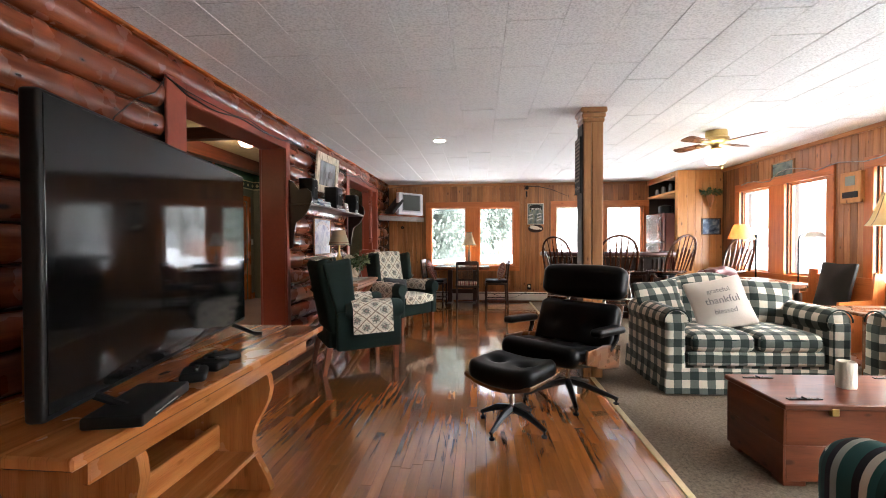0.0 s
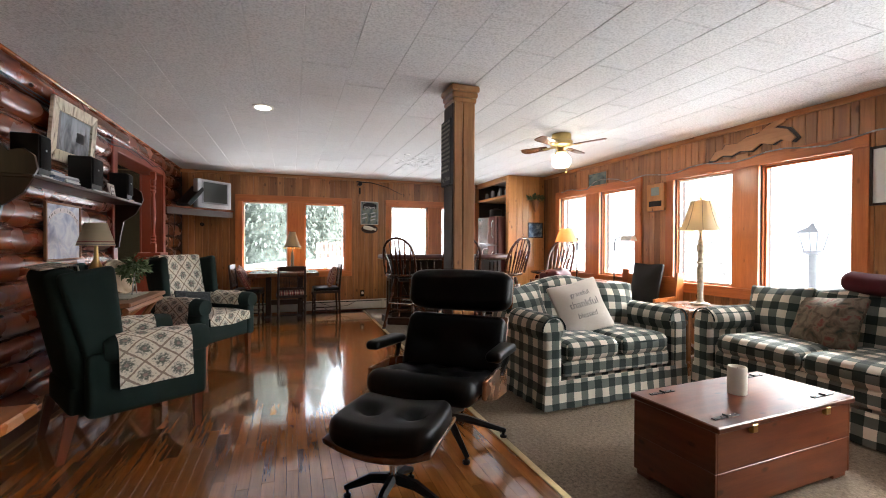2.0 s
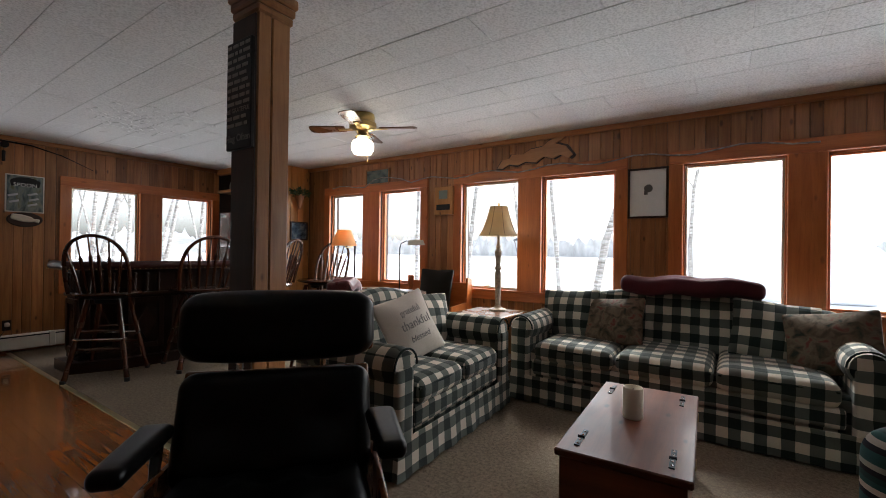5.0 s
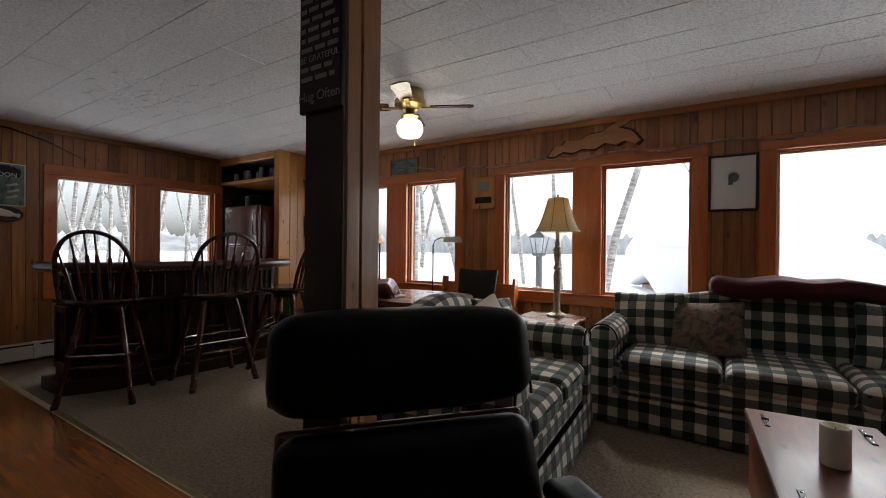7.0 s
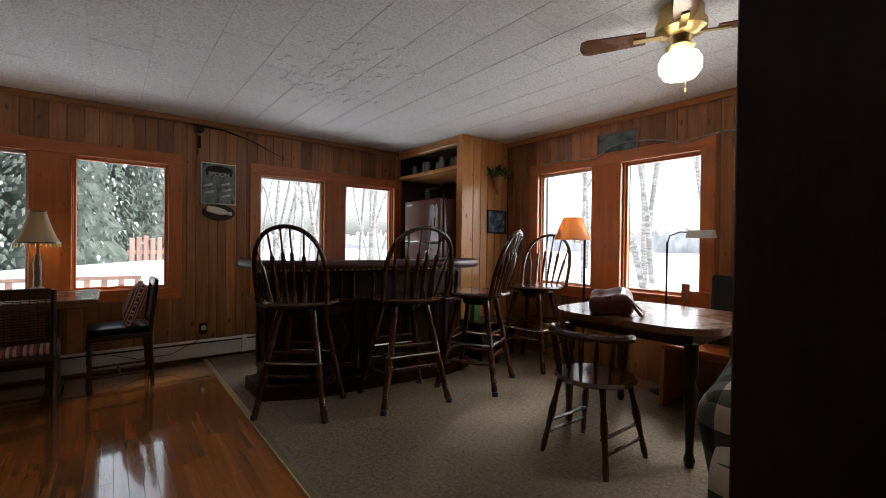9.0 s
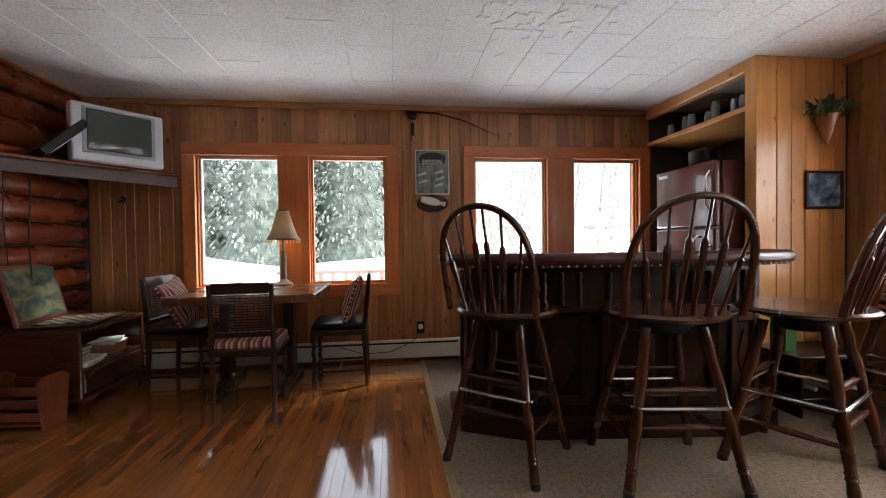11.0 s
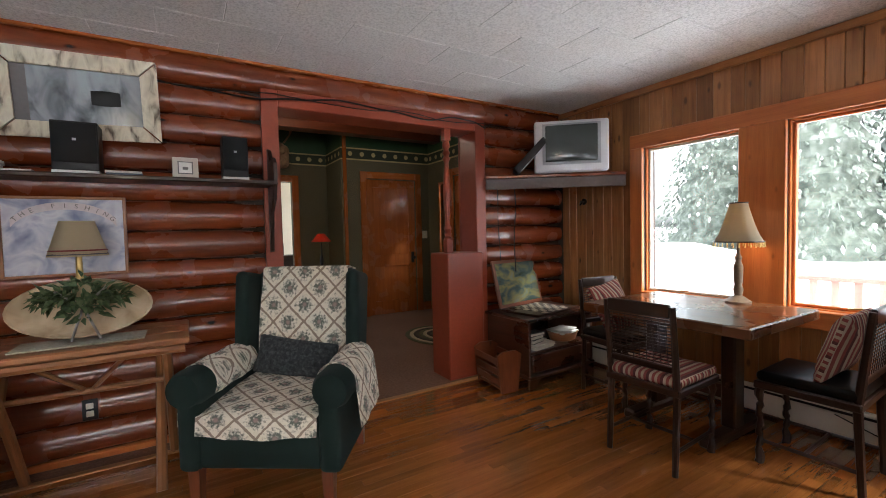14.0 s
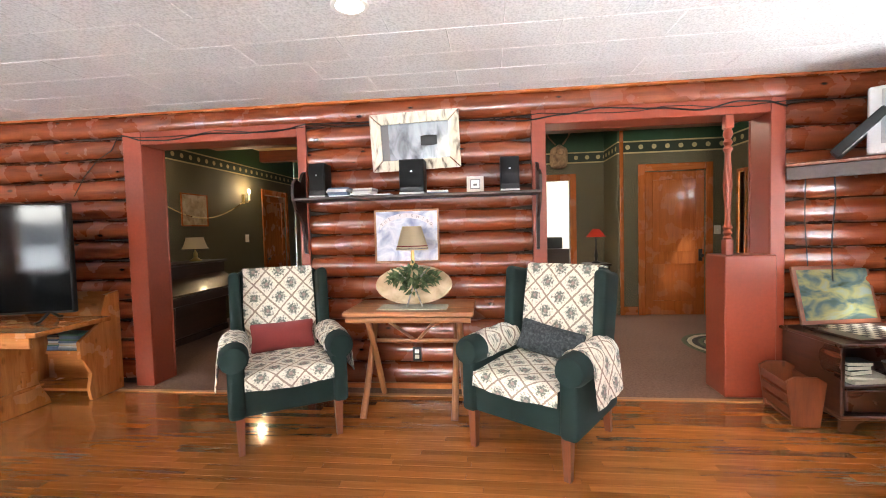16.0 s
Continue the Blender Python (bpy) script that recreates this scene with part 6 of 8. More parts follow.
WIDE = Matrix.Diagonal((1.1, 1.1, 1.01, 1))
stool = bar_stool(rot_z(1.615, 7.385, 180 - 40) @ WIDE)
for x, y, a in ((2.318, 7.15, 172), (3.02, 7.09, 180 + 28), (3.88, 7.20, 180 + 100)):
    copy_thing(stool, rot_z(x, y, a) @ WIDE)

# ---- the fridge in its nook ----
fr = thing("fridge", "glossy burgundy top-freezer fridge in the nook", "fridge", Matrix.Translation((3.72, 8.45, 0)))
part("body", G().soft(0.62, 0.70, 1.68, 0.012, Matrix.Translation((0.03, 0, 0.85)), 1, 2), FRIDGE, fr, "", 2)
for z0, z1, n in ((0.06, 1.19, "fridge_door"), (1.20, 1.695, "freezer_door")):
    d = part(n, G().soft(0.06, 0.695, z1 - z0, 0.018, Matrix.Translation((-0.315, 0, (z0 + z1) / 2)), 1, 3), FRIDGE, fr, "", 2)
    part("handle", G().tube([(-0.345, -0.30, z0 + 0.12), (-0.375, -0.30, z0 + 0.16), (-0.375, -0.30, z1 - 0.16 if z0 < 1 else z1 - 0.12), (-0.345, -0.30, z1 - 0.12 if z0 < 1 else z1 - 0.08)], 0.009, 8), CHROME, d, "slim metal handle")
part("badge", G().box(-0.349, 0.18, 1.63, -0.345, 0.30, 1.655, 0.001), SILVER, fr, "pale badge bar")
kb = thing("kettle_pot", "dark lidded pot on top of the fridge", "pot", Matrix.Translation((3.60, 8.5, 1.69)))
part("pot", G().lathe([(0.10, 0), (0.11, 0.01), (0.11, 0.13), (0.114, 0.14), (0.08, 0.155), (0.02, 0.17), (0.02, 0.185)], 18), BLACKMETAL, kb)
GLASSWARE = plain("smoky_glassware", (0.25, 0.27, 0.28), 0.1, 0, 0.2, 30, 0)
for k in range(7):
    solo("glass_jar", G().lathe([(0.03, 0), (0.034, 0.01), (0.034, 0.08 + 0.02 * (k % 3)), (0.026, 0.10 + 0.02 * (k % 3)), (0.027, 0.115 + 0.02 * (k % 3))], 12), GLASSWARE, "small glass jar on the high nook shelf", "jar", Matrix.Translation((3.66 + 0.05 * (k % 2), 8.16 + 0.14 * k, 2.07)), "", None, 35, "jars on the shelf")
CRATE = plain("green_carton", (0.035, 0.12, 0.025), 0.5)
sb = thing("bar_sink_tap", "chrome tap behind the bar", "tap", Matrix.Translation((3.07, 7.92, 1.0)))
part("spout", G().tube([(0, 0, 0), (0, 0, 0.10), (0.03, 0, 0.13), (0.09, 0, 0.12)], 0.009, 8).box(-0.03, -0.02, 0.0, 0.03, 0.02, 0.012), CHROME, sb)
solo("carton", G().box(-0.05, -0.05, 0, 0.05, 0.05, 0.22, 0.004), CRATE, "small green carton on the floor by the nook wall", "carton", rot_z(3.55, 7.72, 10, 0.38))
wine = thing("low_cabinet", "low dark shelf of bottles beside the nook wall", "shelf", rot_z(3.62, 7.72, 0))
part("top", G().box(-0.14, -0.18, 0.355, 0.40, 0.18, 0.38, 0.005), BARWOOD, wine)
part("shelf", G().box(-0.13, -0.17, 0.10, 0.39, 0.17, 0.12, 0.004), BARWOOD, wine)
for x in (-0.12, 0.37):
    part("side", G().box(x, -0.17, 0.0, x + 0.02, 0.17, 0.355, 0.003), BARWOOD, wine)
for k in range(4):
    solo("wine_bottle", G().lathe([(0.036, 0), (0.037, 0.01), (0.037, 0.16), (0.014, 0.20), (0.014, 0.26)], 12, Matrix.Rotation(radians(90), 4, "X")), GLASSWARE, "dark glass bottle lying on the low shelf", "bottle", Matrix.Translation((3.55 + 0.1 * k, 7.85, 0.16)), "", None, 35, "bottles on the low shelf")

# ---- table and chairs by the north windows ----
nt_ = thing("window_table", "dark-edged wooden table under the north windows", "table", rot_z(-0.04, 8.76, 0))
part("tabletop", G().box(-0.51, -0.42, 0.69, 0.51, 0.43, 0.75, 0.008), WALNUT, nt_, "", 0)
for x in (-0.24, 0.24):
    part("pedestal", G().box(x - 0.04, -0.06, 0.06, x + 0.04, 0.06, 0.69, 0.01), OAKDARK, nt_, "", 2)
    part("foot", G().box(x - 0.045, -0.30, 0.0, x + 0.045, 0.30, 0.06, 0.015), OAKDARK, nt_, "", 1)
part("stretcher", G().box(-0.20, -0.03, 0.22, 0.20, 0.03, 0.30, 0.006), OAKDARK, nt_)


def dining_chair(m, pad, pad_label):
    """Barley-twist chair with a caned back; local -y is the front."""
    t = thing("dining_chair", "dark oak chair with twist-turned legs and a caned back", "chair", m, "chairs at the window table")
    for s in (-1, 1):
        part("back_post", G().tube([(s * 0.185, 0.21, 0.0), (s * 0.185, 0.19, 0.42), (s * 0.185, 0.235, 0.86)], [0.016, 0.019, 0.015], 8), OAKDARK, t, "", 2)
        g = G()
        pts = [(s * 0.18 + 0.004 * math.cos(k * 1.1), -0.19 + 0.004 * math.sin(k * 1.1), 0.41 * k / 24) for k in range(25)]
        part("twist_leg", g.tube(pts, [0.021 if 4 > k or k > 20 else 0.015 + 0.004 * math.sin(k * 2.2) for k in range(25)], 8), OAKDARK, t, "twist-turned front leg", 2)
        part("side_stretcher", G().tube([(s * 0.18, -0.19, 0.12), (s * 0.185, 0.20, 0.12)], 0.010, 8), OAKDARK, t)
    part("cross_stretcher", G().tube([(-0.18, 0.0, 0.12), (0.18, 0.0, 0.12)], 0.010, 8), OAKDARK, t)
    part("seat_frame", G().box(-0.21, -0.21, 0.40, 0.21, 0.21, 0.44, 0.006), OAKDARK, t)
    for z, h in ((0.80, 0.07), (0.52, 0.035)):
        y = 0.195 + 0.045 * (z - 0.42) / 0.44
        part("back_rail", G().box(-0.172, y - 0.012, z, 0.172, y + 0.012, z + h, 0.006), OAKDARK, t)
    cane = part("cane_slat", G().box(-0.17, 0.204, 0.56, 0.17, 0.209, 0.566, 0.001), OAKDARK, t, "woven cane strand")
    for k in range(1, 14):
        c = new("cane_slat", cane.data)
        c.parent, c.location = t, (0, 0.0019 * k, 0.0175 * k)
    for k in range(9):
        part("cane_strand", G().tube([(-0.15 + 0.0375 * k, 0.209, 0.555), (-0.15 + 0.0375 * k, 0.233, 0.80)], 0.0022, 5), OAKDARK, t)
    if pad:
        part("seat_pad", G().soft(0.41, 0.41, 0.055, 0.024, Matrix.Translation((0, 0, 0.465)), 6, 3, puff(0.41, 0.41, 0.3)), pad, t, pad_label)
    return t


dining_chair(rot_z(0.06, 8.27, 183), REDSTRIPE, "striped seat pad")
dining_chair(rot_z(0.60, 8.76, -88), LEATHER, "worn black leather seat pad")
dining_chair(rot_z(-0.58, 8.80, 84), LEATHER, "worn black leather seat pad")
throw_pillow("stripe_pillow", "faded red striped pillow on the chair", upright(0.70, 8.76, 0.66, 180, 18, 0), REDSTRIPE, 0.36, 0.36, 0.13)
throw_pillow("stripe_pillow", "red and cream striped pillow on the chair", upright(-0.64, 8.78, 0.66, 0, 26, 8), REDSTRIPE, 0.38, 0.38, 0.14)


BRONZE = plain("antique_bronze_base", (0.17, 0.125, 0.085), 0.42, 0.25, 0.35, 50, 0.2)


def table_lamp(name, label, m, h, r0, r1, sh, mat, on):
    t = thing(name, label, "lamp", m)
    part("base", G().lathe([(0.072, 0), (0.075, 0.012), (0.05, 0.03), (0.022, 0.05), (0.03, 0.09), (0.02, 0.12), (0.026, h * 0.35), (0.028, h * 0.6), (0.016, h * 0.68), (0.022, h * 0.74), (0.011, h * 0.8), (0.008, h + 0.04)], 18), BRONZE if on else BRASS, t)
    shade = part("shade", shade_geo(r0, h, r1, h + sh, 32, 0.28, 0.02), mat, t, "bell-shaped shade")
    for r, z in ((r0, h), (r1, h + sh)):
        part("trim_band", G().tube([((r + 0.001) * math.cos(math.pi * k / 12), (r + 0.001) * math.sin(math.pi * k / 12), z) for k in range(24)], 0.0045, 6, None, True), OAKDARK, shade, "dark braid trim")
    if on:
        part("bulb", G().lathe([(0.008, h + 0.02), (0.024, h + 0.05), (0.026, h + 0.075), (0.012, h + 0.10)], 12), BULB, t, "lit bulb")
    return t, shade


tl, shade = table_lamp("window_lamp", "small lit table lamp with a fringed bell shade", rot_z(0.08, 9.09, 0, 0.75), 0.40, 0.138, 0.05, 0.25, SHADETAN, True)
fr_ = G()
for k in range(28):
    a = 2 * math.pi * k / 28
    fr_.tube([(0.138 * math.cos(a), 0.138 * math.sin(a), 0.40), (0.14 * math.cos(a), 0.14 * math.sin(a), 0.364)], [0.002, 0.0045], 5)
part("bead_fringe", fr_, BRASS, shade, "beaded fringe", None, 0)
point("window_lamp_light", 0.08, 9.09, 1.27, 0.45)

# ---- table, bench and lamps by the east windows ----
et = thing("long_table", "dark polished table by the east windows", "table", rot_z(3.32, 5.75, 0))
part("tabletop", G().prism([(sx * (0.19 + 0.28 * math.cos(radians(q))), sy * (0.24 + 0.28 * math.sin(radians(q)))) for sx, sy, turn in ((1, 1, 0), (-1, 1, 1), (-1, -1, 0), (1, -1, 1)) for q in (range(0, 91, 10) if not turn else range(90, -1, -10))], 0.717, 0.755), WALNUT, et, "", 1)
part("apron", G().box(-0.34, -0.39, 0.64, 0.34, 0.39, 0.7165, 0.005), OAKDARK, et, "", 1)
for sx in (-1, 1):
    for sy in (-1, 1):
        part("leg", G().turned((sx * 0.33, sy * 0.38, 0), (sx * 0.33, sy * 0.38, 0.66), [(0.022, 0), (0.03, 0.06), (0.02, 0.12), (0.028, 0.4), (0.036, 0.62), (0.022, 0.7), (0.036, 0.76), (0.036, 1)], 12), OAKDARK, et, "", 2)
BAG = plain("plum_leather", (0.11, 0.028, 0.03), 0.3, 0, 0.3, 60, 0.3)
bag = thing("leather_bag", "slumped plum leather bag lying on the table", "bag", rot_z(3.12, 5.91, 30, 0.757))
part("body", G().soft(0.42, 0.26, 0.13, 0.055, Matrix.Translation((0, 0, 0.065)), 8, 3, lambda p: Vector((p.x, p.y, p.z + 0.016 * math.sin(p.x * 21 + 1) - 0.012 * math.sin(p.y * 26)))), BAG, bag)
part("strap", G().tube([(-0.19, -0.10, 0.10), (-0.26, -0.16, 0.02), (-0.05, -0.19, 0.012), (0.18, -0.12, 0.06)], 0.010, 6), BAG, bag)
bn = thing("window_bench", "orange pine bench with a tall back between the windows", "bench", rot_z(4.01, 5.48, 0))
part("seat", G().box(-0.22, -0.42, 0.42, 0.18, 0.42, 0.455, 0.006), WINTRIM, bn, "", 1)
part("back", G().box(0.18, -0.39, 0.30, 0.205, 0.39, 0.83, 0.006), WINTRIM, bn, "", 1)
for y in (-0.42, 0.40):
    part("side", G().prism([(-0.22, 0.0), (0.215, 0.0), (0.215, 0.88), (0.13, 0.89), (0.10, 0.62), (-0.20, 0.60)], -0.014, 0.014, Matrix.Translation((0, y + 0.01, 0)) @ Matrix.Rotation(radians(90), 4, "X")), WINTRIM, bn, "shaped end board", 2)
throw_pillow("black_pillow", "big black plush pillow on the bench", upright(4.08, 5.46, 0.72, 180, 12, 0), cloth("black_plush", (0.012, 0.010, 0.009), None, 0.95, 200, 0.4, 0.1), 0.44, 0.52, 0.17)
cc = thing("captains_chair", "dark oak captain's chair at the long table", "chair", rot_z(2.70, 5.76, 90))
part("seat", G().lathe([(0.12, 0.43), (0.21, 0.432), (0.225, 0.445), (0.21, 0.46), (0.02, 0.45)], 24), STOOLWOOD, cc, "", 0)
for sx, sy in ((-1, -1), (1, -1), (1, 1), (-1, 1)):
    part("leg", G().turned((sx * 0.20, sy * 0.20, 0), (sx * 0.13, sy * 0.13, 0.44), [(0.013, 0), (0.018, 0.1), (0.014, 0.3), (0.022, 0.55), (0.014, 0.75), (0.018, 1)], 10), STOOLWOOD, cc, "", 2)
for k, q in enumerate((0.25, 0.42)):
    part("stretcher", G().tube([(-0.18 + 0.02 * k, -0.18, 0.44 * q), (-0.18 + 0.02 * k, 0.18, 0.44 * q)], 0.010, 6), STOOLWOOD, cc)
    part("stretcher", G().tube([(0.18 - 0.02 * k, -0.18, 0.44 * q), (0.18 - 0.02 * k, 0.18, 0.44 * q)], 0.010, 6), STOOLWOOD, cc)
arc = [Vector((0.235 * math.cos(math.pi * k / 16), 0.03 + 0.19 * math.sin(math.pi * k / 16), 0.70)) for k in range(17)]
part("arm_bow", G().tube(arc, [0.022] * 17, 8), STOOLWOOD, cc, "", 0)
for k in (1, 3, 5, 7, 9, 11, 13, 15):
    part("spindle", G().turned((arc[k].x * 0.82, arc[k].y * 0.85, 0.452), arc[k], [(0.008, 0), (0.013, 0.4), (0.008, 1)], 8), STOOLWOOD, cc, "", 2)

end = thing("end_table", "square wooden end table between the sofas", "table", rot_z(3.74, 4.58, 0))
part("top", G().box(-0.30, -0.26, 0.58, 0.30, 0.26, 0.605, 0.006), WALNUT, end)
part("shelf", G().box(-0.26, -0.22, 0.15, 0.26, 0.22, 0.17, 0.004), WALNUT, end)
for sx in (-1, 1):
    for sy in (-1, 1):
        part("leg", G().box(sx * 0.26 - 0.02, sy * 0.22 - 0.02, 0, sx * 0.26 + 0.02, sy * 0.22 + 0.02, 0.58, 0.004), WALNUT, end)
STONEPAINT = blotchy("weathered_lamp_paint", [(0.20, 0.16, 0.11), (0.40, 0.34, 0.25), (0.52, 0.46, 0.35)], 25, 0.6, 0.2)
sofa_lamp = thing("sofa_lamp", "tall turned lamp with a lit cream bell shade beside the sofas", "lamp", Matrix.Translation((3.86, 4.55, 0.605)))
part("stem", G().lathe([(0.085, 0), (0.085, 0.02), (0.04, 0.035), (0.026, 0.06), (0.03, 0.22), (0.034, 0.36), (0.022, 0.40), (0.038, 0.42), (0.022, 0.45), (0.03, 0.52), (0.036, 0.58), (0.018, 0.61), (0.026, 0.63), (0.014, 0.66), (0.012, 0.78)], 18), STONEPAINT, sofa_lamp)
part("shade", shade_geo(0.195, 0.735, 0.085, 1.025, 32, 0.30, 0.008), SHADE, sofa_lamp, "cream bell shade with ribs")
for k in range(8):
    a = 2 * math.pi * k / 8
    part("rib", G().tube([((0.197 + (0.087 - 0.197) * (q / 6) ** 0.7) * math.cos(a), (0.197 + (0.087 - 0.197) * (q / 6) ** 0.7) * math.sin(a), 0.735 + 0.29 * q / 6) for q in range(7)], 0.0025, 5), INK, sofa_lamp)
part("finial", G().lathe([(0.004, 1.0), (0.004, 1.03), (0.012, 1.04), (0.008, 1.055), (0.002, 1.065)], 10), BRASS, sofa_lamp)
part("bulb", G().lathe([(0.01, 0.78), (0.03, 0.82), (0.032, 0.85), (0.014, 0.88)], 12), BULB, sofa_lamp, "lit bulb")
point("sofa_lamp_light", 3.86, 4.55, 1.46, 0.8)

fl = thing("swing_arm_lamp", "bronze swing-arm floor lamp with a lit amber shade", "lamp", Matrix.Translation((4.06, 6.74, 0)))
part("pole", G().lathe([(0.13, 0), (0.13, 0.015), (0.04, 0.03), (0.011, 0.05), (0.011, 1.25), (0.018, 1.26), (0.018, 1.30)], 14), BLACKMETAL, fl)
part("arm", G().tube([(0, 0, 1.26), (-0.05, 0.03, 1.215), (-0.16, 0.0, 1.215), (-0.17, 0.0, 1.25)], 0.007, 6), BRASS, fl)
part("shade", shade_geo(0.165, 1.235, 0.085, 1.435, 28), SHADEWARM, fl, "amber tapered shade", None, 35, Matrix.Translation((-0.19, 0, 0)))
part("bulb", G().lathe([(0.01, 1.26), (0.03, 1.30), (0.03, 1.33), (0.012, 1.36)], 12, Matrix.Translation((-0.19, 0, 0))), BULB, fl, "lit bulb")
point("swing_lamp_light", 3.87, 6.74, 1.34, 0.9)
dl = thing("reading_lamp", "slim black reading lamp with a pale tent shade", "lamp", Matrix.Translation((4.09, 6.0, 0)))
part("pole", G().lathe([(0.11, 0), (0.11, 0.012), (0.012, 0.03), (0.008, 0.05), (0.008, 1.22)], 12), BLACKMETAL, dl)
part("neck", G().tube([(0, 0, 1.2), (0, -0.02, 1.27), (0, -0.10, 1.30), (0, -0.16, 1.295)], 0.006, 6), BLACKMETAL, dl)
part("shade", G().prism([(-0.055, 0), (0.055, 0), (0.02, 0.06), (-0.02, 0.06)], -0.09, 0.09, Matrix.Translation((0, -0.25, 1.25)) @ Matrix.Rotation(radians(90), 4, "X")), WHITEPAINT, dl, "pale tent-shaped shade")

# ---- ceiling fan and downlight ----
fan = thing("ceiling_fan", "brass ceiling fan with walnut blades and a lit opal globe", "fan", Matrix.Translation((2.82, 5.38, 0)))
part("motor", G().lathe([(0.10, TOP), (0.105, TOP - 0.02), (0.105, TOP - 0.07), (0.12, TOP - 0.08), (0.12, TOP - 0.12), (0.06, TOP - 0.15), (0.045, TOP - 0.18), (0.07, TOP - 0.20), (0.05, TOP - 0.22)][::-1], 24), BRASS, fan, "polished brass housing")
for k in range(4):
    a = radians(28 + 90 * k)
    m = Matrix.Rotation(a, 4, "Z") @ Matrix.Translation((0, 0, TOP - 0.125)) @ Matrix.Rotation(radians(10), 4, "X")
    b = part("blade", G().prism([(0.16, -0.048), (0.45, -0.066), (0.48, -0.05), (0.49, 0.0), (0.48, 0.05), (0.45, 0.066), (0.16, 0.048)], -0.004, 0.004, m), WALNUT, fan, "walnut blade with rounded tip", 0)
    part("blade_iron", G().box(0.08, -0.018, -0.012, 0.22, 0.018, -0.004, 0.003, m), BRASS, b)
part("globe", G().lathe([(0.03, 2.03), (0.075, 2.04), (0.098, 2.075), (0.10, 2.12), (0.085, 2.15), (0.055, 2.17)], 24), OPAL, fan, "lit opal glass globe")
part("pull_chain", G().tube([(0.06, 0, 2.2), (0.065, 0, 2.0)], 0.002, 5).lathe([(0.004, 1.98), (0.007, 1.99), (0.004, 2.0)], 8, Matrix.Translation((0.065, 0, 0))), BRASS, fan)
point("fan_light", 2.82, 5.38, 1.99, 0.8, (1.0, 0.80, 0.55), 0.09)
dn = thing("downlight", "round white recessed ceiling light, lit", "ceiling light", Matrix.Translation((-0.17, 5.50, TOP)))
part("ring", G().lathe([(0.085, -0.008), (0.09, -0.004), (0.09, 0.002)], 28), WHITE, dn)
part("lens", G().lathe([(0.06, -0.011), (0.065, -0.008)], 24), OPAL, dn, "lit lens")

# ---- north wall pieces ----
heater = structure("baseboard_heater", G().box(-1.50, NORTH - 0.075, 0.03, 3.52, NORTH - 0.012, 0.195, 0.008), WHITEPAINT, "long cream enamel baseboard heater", "heater")
part("slot", G().box(-1.495, NORTH - 0.079, 0.165, 3.515, NORTH - 0.074, 0.18, 0.002), BLACKPLASTIC, heater, "dark outlet slot")
for x in (-0.35, 1.62, 2.6):
    part("joint_cover", G().box(x, NORTH - 0.08, 0.028, x + 0.06, NORTH - 0.012, 0.198, 0.006), WHITEPAINT, heater)
SIGNFACE = blotchy("faded_lake_print", [(0.03, 0.05, 0.05), (0.12, 0.16, 0.16), (0.22, 0.25, 0.22), (0.14, 0.15, 0.07)], 9, 0.35, 0, 2.5)
sg = thing("tin_sign", "small tin sign with a pale rim and faded fishing lures", "sign", Matrix.Translation((1.41, NORTH - 0.012, 1.765)))
part("plate", G().soft(0.325, 0.012, 0.42, 0.005, None, 1, 2), WHITEPAINT, sg)
part("print", G().box(-0.15, -0.009, -0.198, 0.15, -0.0064, 0.198, 0.001), SIGNFACE, sg, "faded grey-green print")
part("arch_band", G().prism([(0.125 * math.cos(math.pi * k / 12), 0.055 * math.sin(math.pi * k / 12)) for k in range(13)] + [(-0.115, -0.05), (0.115, -0.05)], 0.009, 0.0115, Matrix.Translation((0, 0, 0.13)) @ Matrix.Rotation(radians(90), 4, "X")), BLACKPLASTIC, sg, "dark arched panel")
lettering("SPOON", 0.058, WHITE, sg, Matrix.Translation((0, -0.0118, 0.095)) @ Matrix.Rotation(radians(90), 4, "X"))
for x, z in ((0.06, 0.0), (0.07, -0.06), (0.06, -0.12), (-0.10, -0.02), (-0.09, -0.09)):
    part("lure", G().soft(0.085, 0.004, 0.022, 0.0018, Matrix.Translation((x, -0.0105, z)) @ Matrix.Rotation(radians(-18), 4, "Y"), 1, 1), SILVER, sg, "pale painted lure")
fm = thing("fish_plaque", "carved pale fish on a dark oval plaque", "plaque", Matrix.Translation((1.41, NORTH - 0.012, 1.475)))
part("board", G().lathe([(0.15, 0.0), (0.15, 0.01), (0.14, 0.018)], 28, Matrix.Rotation(radians(90), 4, "X"), 1.0, 0.55), OAKDARK, fm)
part("fish", G().soft(0.24, 0.035, 0.075, 0.016, Matrix.Translation((0, -0.03, 0.01)) @ Matrix.Rotation(radians(12), 4, "Y"), 6, 2, lambda p: Vector((p.x, p.y, p.z * (1.05 - 3.4 * abs(p.x + 0.03) ** 1.0 if p.x < 0.07 else 0.35 + 6 * (p.x - 0.07))))), IVORY, fm, "pale carved fish")
rod = thing("fishing_rod", "old dark fishing rod with a reel, hung under the cornice", "fishing rod", Matrix.Translation((0, NORTH - 0.035, 0)))
part("rod", G().tube([(1.17, 0, 2.325), (1.45, 0, 2.315), (1.72, 0, 2.25), (2.02, 0, 2.12)], [0.011, 0.008, 0.006, 0.003], 8), BLACKMETAL, rod)
part("reel", G().lathe([(0.03, -0.015), (0.036, -0.012), (0.036, 0.012), (0.03, 0.015)], 14, Matrix.Translation((1.235, 0, 2.285)) @ Matrix.Rotation(radians(90), 4, "X")), BLACKMETAL, rod)
